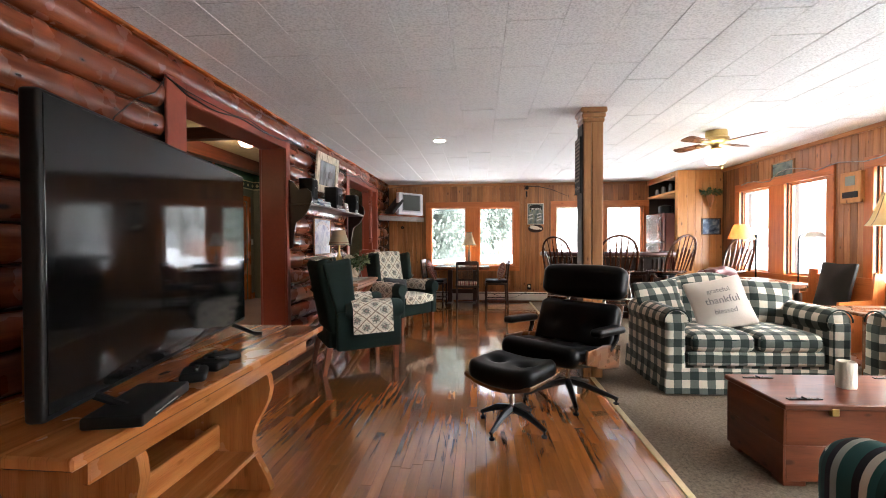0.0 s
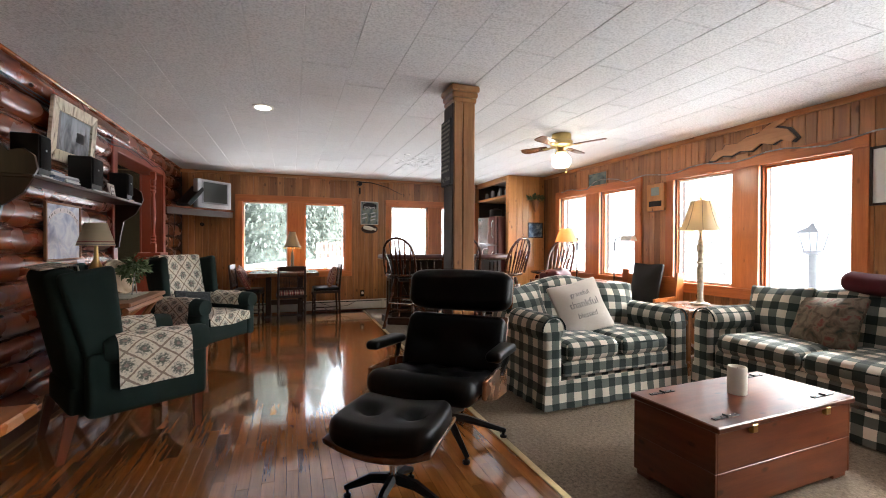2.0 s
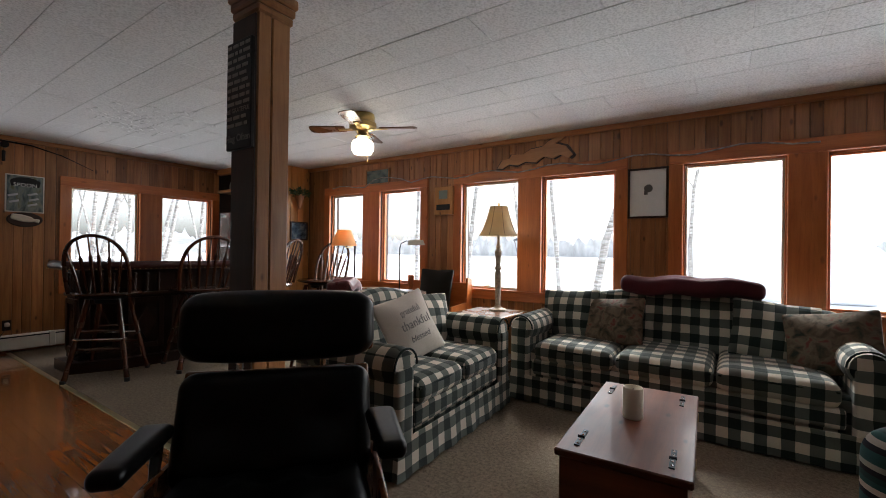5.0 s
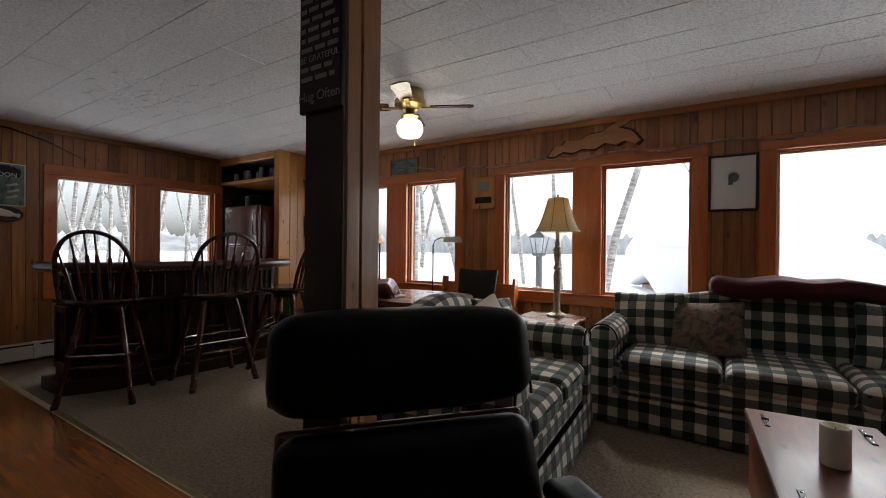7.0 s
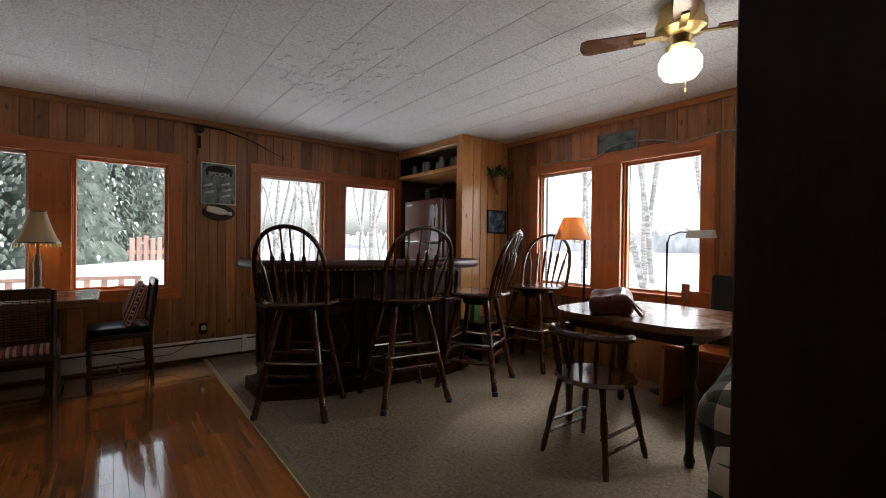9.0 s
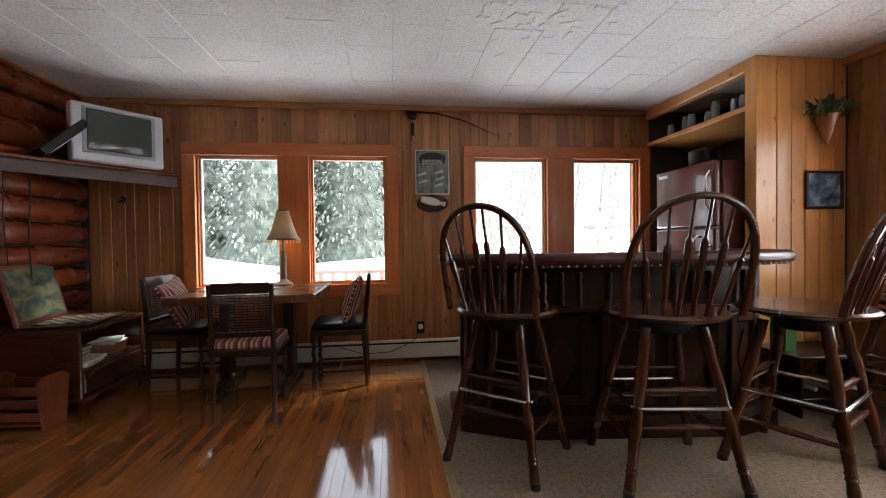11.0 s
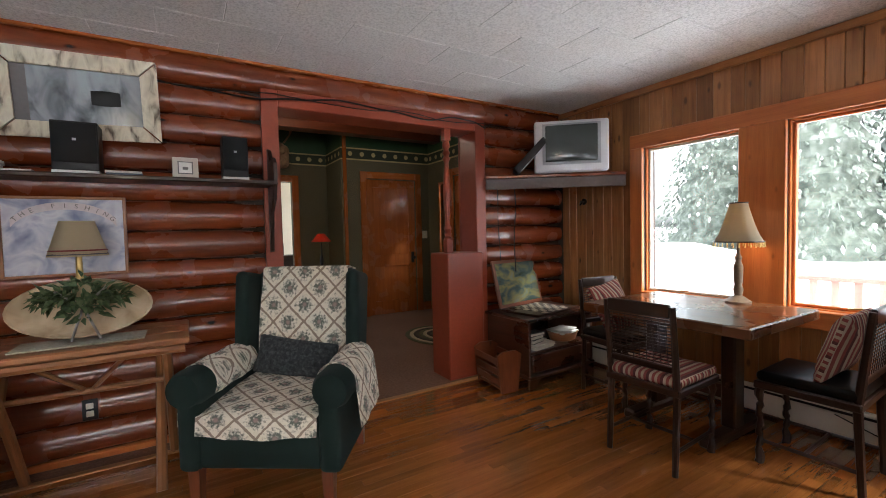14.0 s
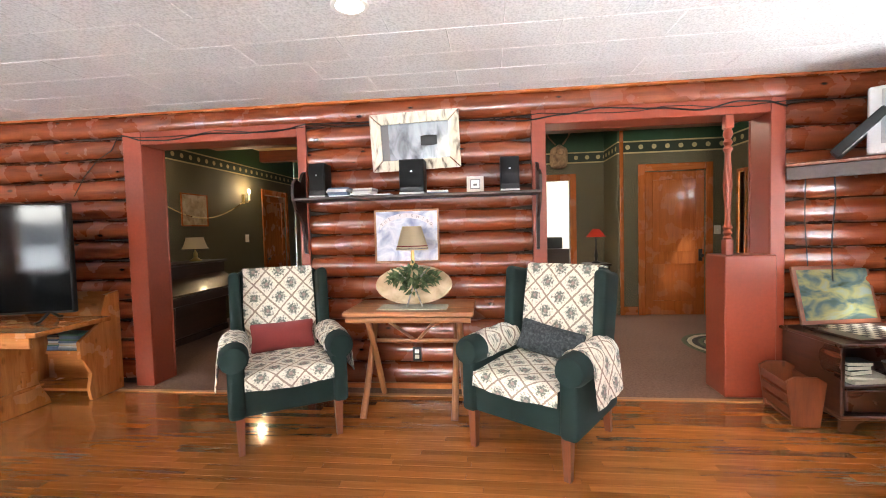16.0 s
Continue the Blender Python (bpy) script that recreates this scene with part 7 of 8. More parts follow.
part("hanging_lure", G().soft(0.03, 0.012, 0.12, 0.005, Matrix.Translation((1.23, 0.0, 2.16)), 1, 2).tube([(1.23, 0, 2.26), (1.23, 0, 2.21)], 0.0015, 5), BLACKMETAL, rod)
ol = thing("wall_outlet", "outlet with a white plug-in freshener above the heater", "outlet", Matrix.Translation((1.28, NORTH - 0.004, 0.30)))
part("plate", G().soft(0.07, 0.01, 0.115, 0.004, None, 0, 2), BLACKPLASTIC, ol)
part("plug", G().soft(0.045, 0.04, 0.05, 0.018, Matrix.Translation((0, -0.025, 0.01)), 1, 3), WHITE, ol, "white plug-in freshener")
solo("lamp_cord", G().tube([(1.28, NORTH - 0.03, 0.28), (1.22, NORTH - 0.085, 0.20), (1.0, NORTH - 0.09, 0.10), (0.75, NORTH - 0.09, 0.09), (0.55, NORTH - 0.10, 0.16)], 0.0035, 6), BLACKPLASTIC, "dark lamp cord hanging over the heater", "cord")

# ---- corner shelf with the small television ----
cs = thing("corner_shelf", "thick wooden corner shelf under the small television", "shelf")
part("board", G().prism([(-1.575, 8.30), (-0.86, 9.245), (-1.575, 9.245)], 1.70, 1.735), LOG, cs, "", 1)
fx, fy = -0.86 + 1.575, 9.245 - 8.30
fl_ = math.hypot(fx, fy)
part("front_board", G().box(0.0, -0.022, 1.615, fl_, 0.0, 1.708, 0.006, Matrix.Translation((-1.575, 8.30, 0)) @ Matrix.Rotation(math.atan2(fy, fx), 4, "Z")), plain("grey_worn_board", (0.11, 0.085, 0.075), 0.5, 0, 0.3, 40, 0.3), cs, "grey worn front board", 0)
part("nosing", G().box(0.0, -0.036, 1.709, fl_, 0.0, 1.7345, 0.005, Matrix.Translation((-1.575, 8.30, 0)) @ Matrix.Rotation(math.atan2(fy, fx), 4, "Z")), LOG, cs, "varnished red-brown edge strip", 0)
crt = thing("tube_television", "silver tube television on the corner shelf", "television", Matrix.Translation((-1.035, 8.785, 1.735)) @ Matrix.Rotation(math.atan2(0.46, 0.40), 4, "Z"))
part("cabinet", G().soft(0.60, 0.10, 0.425, 0.018, Matrix.Translation((0, 0.05, 0.2135)), 1, 2), SILVER, crt)
part("rear_housing", G().soft(0.46, 0.26, 0.34, 0.05, Matrix.Translation((0, 0.21, 0.2)), 2, 3, lambda p: Vector((p.x * (1 - 0.9 * (p.y + 0.13)), p.y, p.z * (1 - 0.7 * (p.y + 0.13))))), BLACKPLASTIC, crt)
part("bezel", G().box(-0.235, -0.006, 0.06, 0.235, 0.001, 0.40, 0.004), plain("grey_bezel", (0.30, 0.31, 0.33), 0.4), crt)
part("tube_face", G().soft(0.42, 0.02, 0.30, 0.009, Matrix.Translation((0, -0.003, 0.235)), 4, 2, lambda p: Vector((p.x, p.y - 0.012 * (1 - (p.x / 0.21) ** 2) * (1 - (p.z / 0.15) ** 2), p.z))), CRTGLASS, crt, "dark curved tube face")
box2 = thing("satellite_box", "grey media box propped against the log wall", "box", Matrix.Translation((-1.40, 8.52, 1.737)) @ Matrix.Rotation(radians(52), 4, "Z") @ Matrix.Rotation(radians(-46), 4, "Y"))
part("case", G().soft(0.36, 0.24, 0.06, 0.008, Matrix.Translation((0.18, 0, 0.03)), 1, 2), BLACKPLASTIC, box2)
part("face", G().box(0.03, -0.115, -0.004, 0.34, -0.06, 0.001, 0.002), SILVER, box2)
solo("white_cable", G().tube([(-1.28, 8.60, 1.742), (-1.22, 8.63, 1.80), (-1.17, 8.66, 1.745), (-1.22, 8.68, 1.745), (-1.26, 8.63, 1.79), (-1.20, 8.60, 1.742)], 0.004, 6), WHITE, "loose loop of white cable on the shelf", "cable")
solo("shelf_cord", G().tube([(-1.56, 8.42, 1.70), (-1.575, 8.43, 1.3), (-1.57, 8.45, 1.0), (-1.575, 8.46, 0.7)], 0.004, 6), BLACKPLASTIC, "black cord down the logs from the shelf", "cord")
hook = thing("wall_hook", "dark iron hook under the corner shelf", "hook", Matrix.Translation((-1.30, NORTH - 0.01, 1.48)))
part("hook", G().tube([(0, 0, 0.03), (0, -0.05, 0.03), (0.02, -0.08, 0.0), (0.05, -0.09, 0.02)], 0.010, 6).lathe([(0.03, -0.002), (0.03, 0.006)], 12, Matrix.Translation((0, -0.004, 0.03)) @ Matrix.Rotation(radians(90), 4, "X")), BLACKMETAL, hook)

# ---- log wall pieces ----
sh = thing("wall_shelf", "dark wooden wall shelf with scrolled brackets", "shelf", Matrix.Translation((-1.575, 0, 0)))
part("board", G().box(0.0, 4.60, 1.573, 0.22, 6.52, 1.598, 0.006), OAKDARK, sh, "", 1)
for y in (4.605, 6.495):
    part("bracket", G().prism([(0, 1.12), (0.03, 1.13), (0.045, 1.25), (0.07, 1.38), (0.17, 1.46), (0.21, 1.54), (0.235, 1.60), (0.22, 1.68), (0.17, 1.72), (0.10, 1.70), (0.04, 1.78), (0, 1.80)], -0.011, 0.011, Matrix.Translation((0, y + 0.012, 0.028)) @ Matrix.Rotation(radians(90), 4, "X")), OAKDARK, sh, "scrolled bracket board", 2)


def speaker(y, w, h, d, label):
    s = thing("speaker", label, "speaker", Matrix.Translation((-1.46, y, 1.613)), "speakers on the shelf")
    part("cabinet", G().soft(d, w, h, 0.006, Matrix.Translation((0, 0, h / 2)), 1, 2), BLACKPLASTIC, s)
    part("grille", G().soft(0.012, w - 0.012, h - 0.05, 0.004, Matrix.Translation((d / 2 + 0.004, 0, h / 2 + 0.015)), 1, 1), cloth("black_grille", (0.012, 0.012, 0.012), None, 0.95, 500, 0.4, 0), s)
    part("badge", G().box(d / 2 + 0.0102, -0.008, h * 0.6, d / 2 + 0.012, 0.008, h * 0.6 + 0.012, 0.0005), SILVER, s)
    solo("disc_case", G().box(-0.07, -w / 2, 0, 0.075, w / 2, 0.015, 0.001), SPINES[1], "flat disc case under a speaker", "disc case", Matrix.Translation((-1.45, y, 1.598)), "", None, 0, "disc cases on the shelf")


speaker(4.80, 0.13, 0.25, 0.14, "black bookshelf speaker with cloth grille")
speaker(5.55, 0.19, 0.25, 0.15, "squat black centre speaker on the shelf")
speaker(6.29, 0.14, 0.24, 0.14, "black bookshelf speaker with cloth grille")
for y, n in ((4.96, 6), (5.16, 5), (5.29, 1), (5.75, 2)):
    for k in range(n):
        solo("disc_case", G().box(-0.065, -0.08, 0, 0.065, 0.08, 0.012, 0.001), rnd.choice(SPINES[:3] + [SPINES[1]]), "flat disc case in a low stack", "disc case", rot_z(-1.45 + rnd.uniform(-0.01, 0.01), y + rnd.uniform(-0.01, 0.01), rnd.uniform(-7, 7), 1.598 + 0.012 * k), "", None, 0, "disc cases on the shelf")
sf = thing("small_frame", "small square cream frame standing on the shelf", "picture frame", Matrix.Translation((-1.44, 6.03, 1.598)) @ Matrix.Rotation(radians(-8), 4, "Y"))
part("frame", G().box(-0.006, -0.065, 0, 0.006, 0.065, 0.125, 0.003), CREAMCLOTH, sf)
part("mount", G().box(0.0062, -0.038, 0.026, 0.008, 0.038, 0.10, 0.001), INK, sf)
part("print", G().box(0.0082, -0.032, 0.032, 0.010, 0.032, 0.094, 0.001), WHITE, sf)
part("mark", G().box(0.0102, -0.014, 0.05, 0.011, 0.014, 0.066, 0.0004), INK, sf)

BEARPRINT = blotchy("misty_forest_print", [(0.07, 0.08, 0.09), (0.17, 0.19, 0.21), (0.30, 0.33, 0.36), (0.36, 0.40, 0.44)], 11, 0.12, 0, 0.5)
bf = thing("birch_frame", "misty woodland print in a wide birch-bark frame", "picture", Matrix.Translation((-1.545, 5.56, 2.028)) @ Matrix.Rotation(radians(5), 4, "Y") @ Matrix.Rotation(radians(1.5), 4, "X"))
W, H, B = 0.355, 0.225, 0.085
for q, n in (([(-W, -H), (W, -H), (W - B, -H + B), (-W + B, -H + B)], "bottom"), ([(W, -H), (W, H), (W - B, H - B), (W - B, -H + B)], "side"), ([(W, H), (-W, H), (-W + B, H - B), (W - B, H - B)], "top"), ([(-W, H), (-W, -H), (-W + B, -H + B), (-W + B, H - B)], "side")):
    c = (sum(p[0] for p in q) / 4, sum(p[1] for p in q) / 4)
    part(n + "_board", G().prism([(c[0] + (x - c[0]) * 0.985, c[1] + (y - c[1]) * 0.97) for x, y in q], 0.0, 0.022, Matrix.Rotation(radians(90), 4, "Z") @ Matrix.Rotation(radians(90), 4, "X")), BIRCH, bf, "birch bark strip", 1)
part("print", G().box(0.002, -W + B, -H + B, 0.008, W - B, H - B, 0.001), BEARPRINT, bf, "misty grey print under glass")
part("dark_shape", G().soft(0.004, 0.13, 0.085, 0.0018, Matrix.Translation((0.0092, 0.11, 0.0)), 2, 1, lambda p: Vector((p.x, p.y, p.z * (1 - 2.2 * abs(p.y))))), BLACKPLASTIC, bf, "dark animal-shaped patch")
part("mat_edge", G().box(0.0085, -W + B, -H + B, 0.0095, -W + B + 0.06, H - B, 0.0004), INK, bf)
POSTER = blotchy("faded_blue_poster", [(0.16, 0.18, 0.33), (0.36, 0.38, 0.52), (0.60, 0.60, 0.66), (0.42, 0.40, 0.52)], 8, 0.3, 0, 1.0)
pf = thing("framed_poster", "faded blue fishing poster in a thin wooden frame", "picture", Matrix.Translation((-1.572, 5.465, 1.277)))
part("print", G().box(0.0, -0.25, -0.20, 0.008, 0.25, 0.20, 0.001), POSTER, pf, "faded blue print")
for a in ((-0.265, -0.215, -0.25, 0.215), (0.25, -0.215, 0.265, 0.215)):
    part("frame_side", G().box(-0.002, a[0], a[1], 0.018, a[2], a[3], 0.003), TWIG, pf)
for z in (-0.215, 0.20):
    part("frame_rail", G().box(-0.002, -0.25, z, 0.018, 0.25, z + 0.015, 0.003), TWIG, pf)
band = [(0.235 * math.cos(math.pi * (0.12 + 0.76 * k / 14)), 0.02 + 0.145 * math.sin(math.pi * (0.12 + 0.76 * k / 14))) for k in range(15)]
part("banner", G().prism([(x, y + 0.02) for x, y in band] + [(x, y - 0.02) for x, y in reversed(band)], 0.0085, 0.0095, Matrix.Rotation(radians(90), 4, "Z") @ Matrix.Rotation(radians(90), 4, "X")), plain("pale_rose_ink", (0.62, 0.55, 0.58), 0.5), pf, "pale curved banner")
for k, ch in enumerate("THE FISHING"):
    q = math.pi * (0.86 - 0.72 * (k + 0.5) / 11)
    if ch != " ":
        lettering(ch, 0.034, INK, pf, Matrix.Translation((0.0098, 0.235 * math.cos(q), 0.02 + 0.145 * math.sin(q))) @ Matrix.Rotation(radians(90), 4, "Z") @ Matrix.Rotation(radians(90), 4, "X") @ Matrix.Rotation((q - math.pi / 2) * 0.75, 4, "Z"))
ow = thing("log_outlet", "dark outlet plate set in the logs", "outlet", Matrix.Translation((-1.578, 5.52, 0.31)))
part("plate", G().soft(0.012, 0.07, 0.115, 0.004, None, 0, 2), BLACKPLASTIC, ow)
for z in (-0.022, 0.022):
    part("socket", G().soft(0.006, 0.034, 0.032, 0.0025, Matrix.Translation((0.007, 0, z)), 0, 1), IVORY, ow)
solo("hung_wire", G().tube([(-1.565, 2.95 + 0.18 * k, 2.205 - 0.035 * abs(math.sin(k * 0.62)) - 0.005 * math.sin(k * 1.9)) for k in range(33)], 0.0035, 5), BLACKPLASTIC, "thin dark wire draped along the log wall", "wire")
solo("tv_wire", G().tube([(-1.565, 2.95, 2.19), (-1.57, 2.88, 2.08), (-1.565, 2.74, 2.0), (-1.57, 2.60, 1.86), (-1.565, 2.5, 1.70)], 0.0035, 5), BLACKPLASTIC, "thin dark wire behind the television", "wire")

# ---- east wall pieces ----
def on_east(y, z):
    return Matrix.Translation((EAST - 0.004, y, z)) @ Matrix.Rotation(radians(-90), 4, "Z")


CARVED = wood("carved_cedar", (0.36, 0.15, 0.055), (0.60, 0.31, 0.13), 0.35, 14, 0.3, 0.2, 0.05)
fp = thing("carved_plaque", "carved wooden lake-shaped plaque with a dark outline", "plaque", on_east(4.35, 2.19))
lake = [(-0.42, -0.10), (-0.36, -0.02), (-0.28, -0.01), (-0.25, 0.03), (-0.12, 0.02), (-0.04, 0.06), (0.08, 0.07), (0.15, 0.12), (0.26, 0.16), (0.34, 0.19), (0.30, 0.12), (0.22, 0.09), (0.33, 0.05), (0.40, -0.04), (0.36, -0.07), (0.27, -0.03), (0.20, -0.06), (0.10, -0.03), (0.02, -0.08), (-0.10, -0.06), (-0.18, -0.09), (-0.28, -0.07), (-0.36, -0.11)]
part("back_board", G().prism([(x * 1.07, y * 1.18 + 0.002) for x, y in lake], 0.0, 0.014, Matrix.Rotation(radians(90), 4, "X")), OAKDARK, fp, "dark scorched backing")
part("lake_shape", G().prism(lake, 0.014, 0.028, Matrix.Rotation(radians(90), 4, "X")), CARVED, fp, "pale carved layer")
part("label", G().box(-0.14, -0.022, -0.145, -0.02, -0.002, -0.095, 0.003), CARVED, fp, "small wooden label")


def picture(name, label, m, w, h, frame_mat, mount, inner, inner_mat):
    t = thing(name, label, "picture", m)
    e = 0.018
    part("print", G().box(-w / 2 + e, -0.008, -h / 2 + e, w / 2 - e, -0.002, h / 2 - e, 0.001), mount, t)
    for x0, z0, x1, z1 in ((-w / 2, -h / 2, -w / 2 + e, h / 2), (w / 2 - e, -h / 2, w / 2, h / 2), (-w / 2 + e, -h / 2, w / 2 - e, -h / 2 + e), (-w / 2 + e, h / 2 - e, w / 2 - e, h / 2)):
        part("frame_rail", G().box(x0, -0.02, z0, x1, 0.0, z1, 0.003), frame_mat, t)
    if inner:
        part("motif", G().box(inner[0], -0.0095, inner[1], inner[2], -0.0085, inner[3], 0.0004), inner_mat, t)
    return t


pc = picture("framed_drawing", "small ink drawing in a wide white mount", on_east(3.281, 1.728), 0.33, 0.45, OAKDARK, WHITE, (-0.03, -0.015, 0.0, 0.02), INK)
part("motif_top", G().lathe([(0.036, 0.0085), (0.036, 0.0098)], 14, Matrix.Translation((0.005, 0, 0.04)) @ Matrix.Rotation(radians(90), 4, "X")), INK, pc, "dark inked tree crown")
LAKEPRINT = blotchy("teal_lake_print", [(0.05, 0.07, 0.07), (0.12, 0.17, 0.17), (0.20, 0.24, 0.22)], 10, 0.25, 0, 1.6)
picture("lake_print", "small dark lake print above the windows", on_east(6.55, 2.15), 0.42, 0.22, POSTWOOD, LAKEPRINT, None, None)
PHOTO = blotchy("blue_photo", [(0.03, 0.05, 0.09), (0.10, 0.16, 0.25), (0.30, 0.38, 0.46)], 13, 0.12, 0, 1.2)
picture("framed_photo", "bluish photograph in a thin dark frame", Matrix.Translation((4.09, 7.943, 1.45)), 0.30, 0.27, OAKDARK, PHOTO, None, None)
th_ = thing("wall_box", "pale square wooden wall clock box with a dark slot", "wall box", on_east(5.46, 1.775))
part("box", G().box(-0.13, -0.055, -0.165, 0.13, 0.0, 0.165, 0.006), PINELIGHT, th_)
part("face", G().box(-0.06, -0.059, 0.02, 0.06, -0.055, 0.12, 0.002), plain("grey_green_dial", (0.22, 0.28, 0.25), 0.4), th_)
part("slot", G().box(-0.095, -0.059, -0.11, 0.095, -0.055, -0.045, 0.002), BLACKPLASTIC, th_, "dark slot")
wp = thing("wall_planter", "wall basket of dark trailing leaves on the nook wall", "planter", Matrix.Translation((4.05, 7.94, 1.92)))
part("cone", G().lathe([(0.01, -0.16), (0.03, -0.10), (0.06, 0.0), (0.07, 0.04)], 14, Matrix.Translation((0, -0.06, 0))), TWIG, wp, "pale cone basket")
greenery(wp, "leaves", 150, (0.15, 0.07, 0.07), 0.08, 9, 0.05).location = (0, -0.08, 0)
vine = [(EAST - 0.035, 7.4 - 0.16 * k, 2.05 + 0.025 * math.sin(k * 1.3) + (0.06 if 4 < k < 9 else 0)) for k in range(34)]
solo("vine_garland", G().tube(vine, 0.007, 6), BARK, "dry brown vine strung above the window casings", "garland")

sb_ = thing("post_sign", "narrow dark plaque with pale lettering on the post", "sign", Matrix.Translation((PX0 - 0.013, 4.52, 1.89)) @ Matrix.Rotation(radians(-90), 4, "Z"))
part("plaque", G().box(-0.1, -0.02, -0.25, 0.1, 0.0, 0.25, 0.004), BLACKPLASTIC, sb_)
PALEINK = plain("pale_sign_paint", (0.34, 0.32, 0.28), 0.7)
rl = random.Random(3)
for k in range(12):
    z = 0.225 - 0.033 * k
    if k == 9:
        lettering("BE GRATEFUL", 0.030, PALEINK, sb_, Matrix.Translation((0, -0.0215, z)) @ Matrix.Rotation(radians(90), 4, "X"))
        continue
    x = -0.088
    while x < 0.07:
        w = rl.uniform(0.02, 0.06)
        part("text_bar", G().box(x, -0.0225, z - 0.008, min(x + w, 0.088), -0.020, z + 0.008, 0.0008), PALEINK, sb_)
        x += w + 0.012
lettering("Hug Often", 0.046, PALEINK, sb_, Matrix.Translation((0, -0.0215, -0.20)) @ Matrix.Rotation(radians(90), 4, "X"))

# ---- den and entry hall ----
pi_ = thing("piano", "dark upright piano against the den wall", "piano", Matrix.Translation((-3.1, 2.28, 0)) @ Matrix.Diagonal((1, 1, 0.86, 1)))
part("case", G().box(-0.72, -0.28, 0.10, 0.72, 0.10, 1.12, 0.01), OAKDARK, pi_, "", 0)
part("key_shelf", G().box(-0.72, 0.10, 0.62, 0.72, 0.40, 0.74, 0.01), OAKDARK, pi_)
part("key_lid", G().prism([(0.10, 0.74), (0.38, 0.75), (0.38, 0.77), (0.10, 0.95)], -0.70, 0.70, Matrix.Rotation(radians(90), 4, "Z") @ Matrix.Rotation(radians(90), 4, "X")), OAKDARK, pi_, "sloping closed key lid", 0)
part("top", G().box(-0.75, -0.30, 1.12, 0.75, 0.13, 1.15, 0.008), OAKDARK, pi_)
for x in (-0.66, 0.66):
    part("leg", G().turned((x, 0.36, 0.0), (x, 0.36, 0.62), [(0.03, 0), (0.04, 0.1), (0.03, 0.3), (0.045, 0.7), (0.05, 1)], 10), OAKDARK, pi_)
part("toe_board", G().box(-0.72, -0.28, 0, 0.72, 0.12, 0.10, 0.006), OAKDARK, pi_)
pl, _ = table_lamp("piano_lamp", "small lamp with a cream shade on the piano", rot_z(-3.45, 2.22, 0, 0.989), 0.16, 0.16, 0.10, 0.16, SHADE, False)
for k, x in enumerate((-2.90, -5.06)):
    sc_ = thing("wall_sconce", "brass wall sconce with a lit candle bulb", "sconce", Matrix.Translation((x, 1.955, 1.93)), "sconces in the den")
    part("plate", G().soft(0.07, 0.015, 0.16, 0.006, Matrix.Translation((0, 0.006, 0)), 1, 2), BRASS, sc_)
    part("arm", G().tube([(0, 0.01, -0.03), (0, 0.08, -0.06), (0, 0.11, -0.02)], 0.008, 6), BRASS, sc_)
    part("candle", G().lathe([(0.018, -0.02), (0.014, 0.0), (0.014, 0.09)], 10, Matrix.Translation((0, 0.11, 0))), IVORY, sc_)
    part("bulb", G().lathe([(0.008, 0.09), (0.02, 0.11), (0.016, 0.14), (0.003, 0.17)], 10, Matrix.Translation((0, 0.11, 0))), BULB, sc_, "lit candle bulb")
    point("sconce_light", x, 2.10, 2.10, 0.5)
SEPIA = blotchy("sepia_print", [(0.35, 0.25, 0.14), (0.5, 0.38, 0.24), (0.62, 0.5, 0.34)], 9, 0.12)
picture("sepia_picture", "sepia print in a wooden frame on the den wall", Matrix.Translation((-3.83, 1.955, 1.69)) @ Matrix.Rotation(radians(180), 4, "Z"), 0.55, 0.46, DOORWOOD, SEPIA, None, None)
solo("bead_garland", G().tube([(-2.92 - 0.112 * k, 1.965, 1.88 - 0.30 * math.sin(math.pi * k / 19)) for k in range(20)], 0.008, 6), BRASS, "string of dull gold beads between the sconces", "garland")
sw = thing("thermostat", "pale wall thermostat in the den", "thermostat", Matrix.Translation((-5.11, 1.957, 1.26)))
part("plate", G().soft(0.09, 0.02, 0.13, 0.008, Matrix.Translation((0, 0.008, 0)), 1, 2), IVORY, sw)
pb = thing("piano_bench", "light wooden trestle bench in the den", "bench", rot_z(-3.55, 3.15, 25))
part("top", G().box(-0.45, -0.15, 0.46, 0.45, 0.15, 0.49, 0.006), TWIG, pb)
for x in (-0.3, 0.3):
    part("leg", G().tube([(x, -0.14, 0), (x, 0.12, 0.46)], 0.018, 6), TWIG, pb)
    part("leg", G().tube([(x + 0.03, 0.14, 0), (x + 0.03, -0.12, 0.46)], 0.018, 6), TWIG, pb)
tr = solo("mounted_head", G().soft(0.20, 0.28, 0.34, 0.09, Matrix.Translation((0.10, 0, 0)), 3, 3, lambda p: Vector((p.x + 0.25 * max(0, p.z), p.y * (1 - 0.9 * max(0, p.x)), p.z))).soft(0.24, 0.11, 0.11, 0.045, Matrix.Translation((0.26, 0, 0.10)) @ Matrix.Rotation(radians(28), 4, "Y"), 1, 2)
          .tube([(0.16, 0.06, 0.20), (0.10, 0.16, 0.34), (0.16, 0.22, 0.48)], [0.014, 0.011, 0.005], 6).tube([(0.16, -0.06, 0.20), (0.10, -0.16, 0.34), (0.16, -0.22, 0.48)], [0.014, 0.011, 0.005], 6).tube([(0.10, 0.16, 0.34), (0.2, 0.14, 0.44)], [0.010, 0.004], 6),
          blotchy("tan_trophy", [(0.12, 0.07, 0.04), (0.25, 0.15, 0.08), (0.34, 0.22, 0.13)], 15, 0.9), "tan trophy mount with small antlers above the doorway", "trophy", Matrix.Translation((HB + 0.03, 7.25, 2.42)))
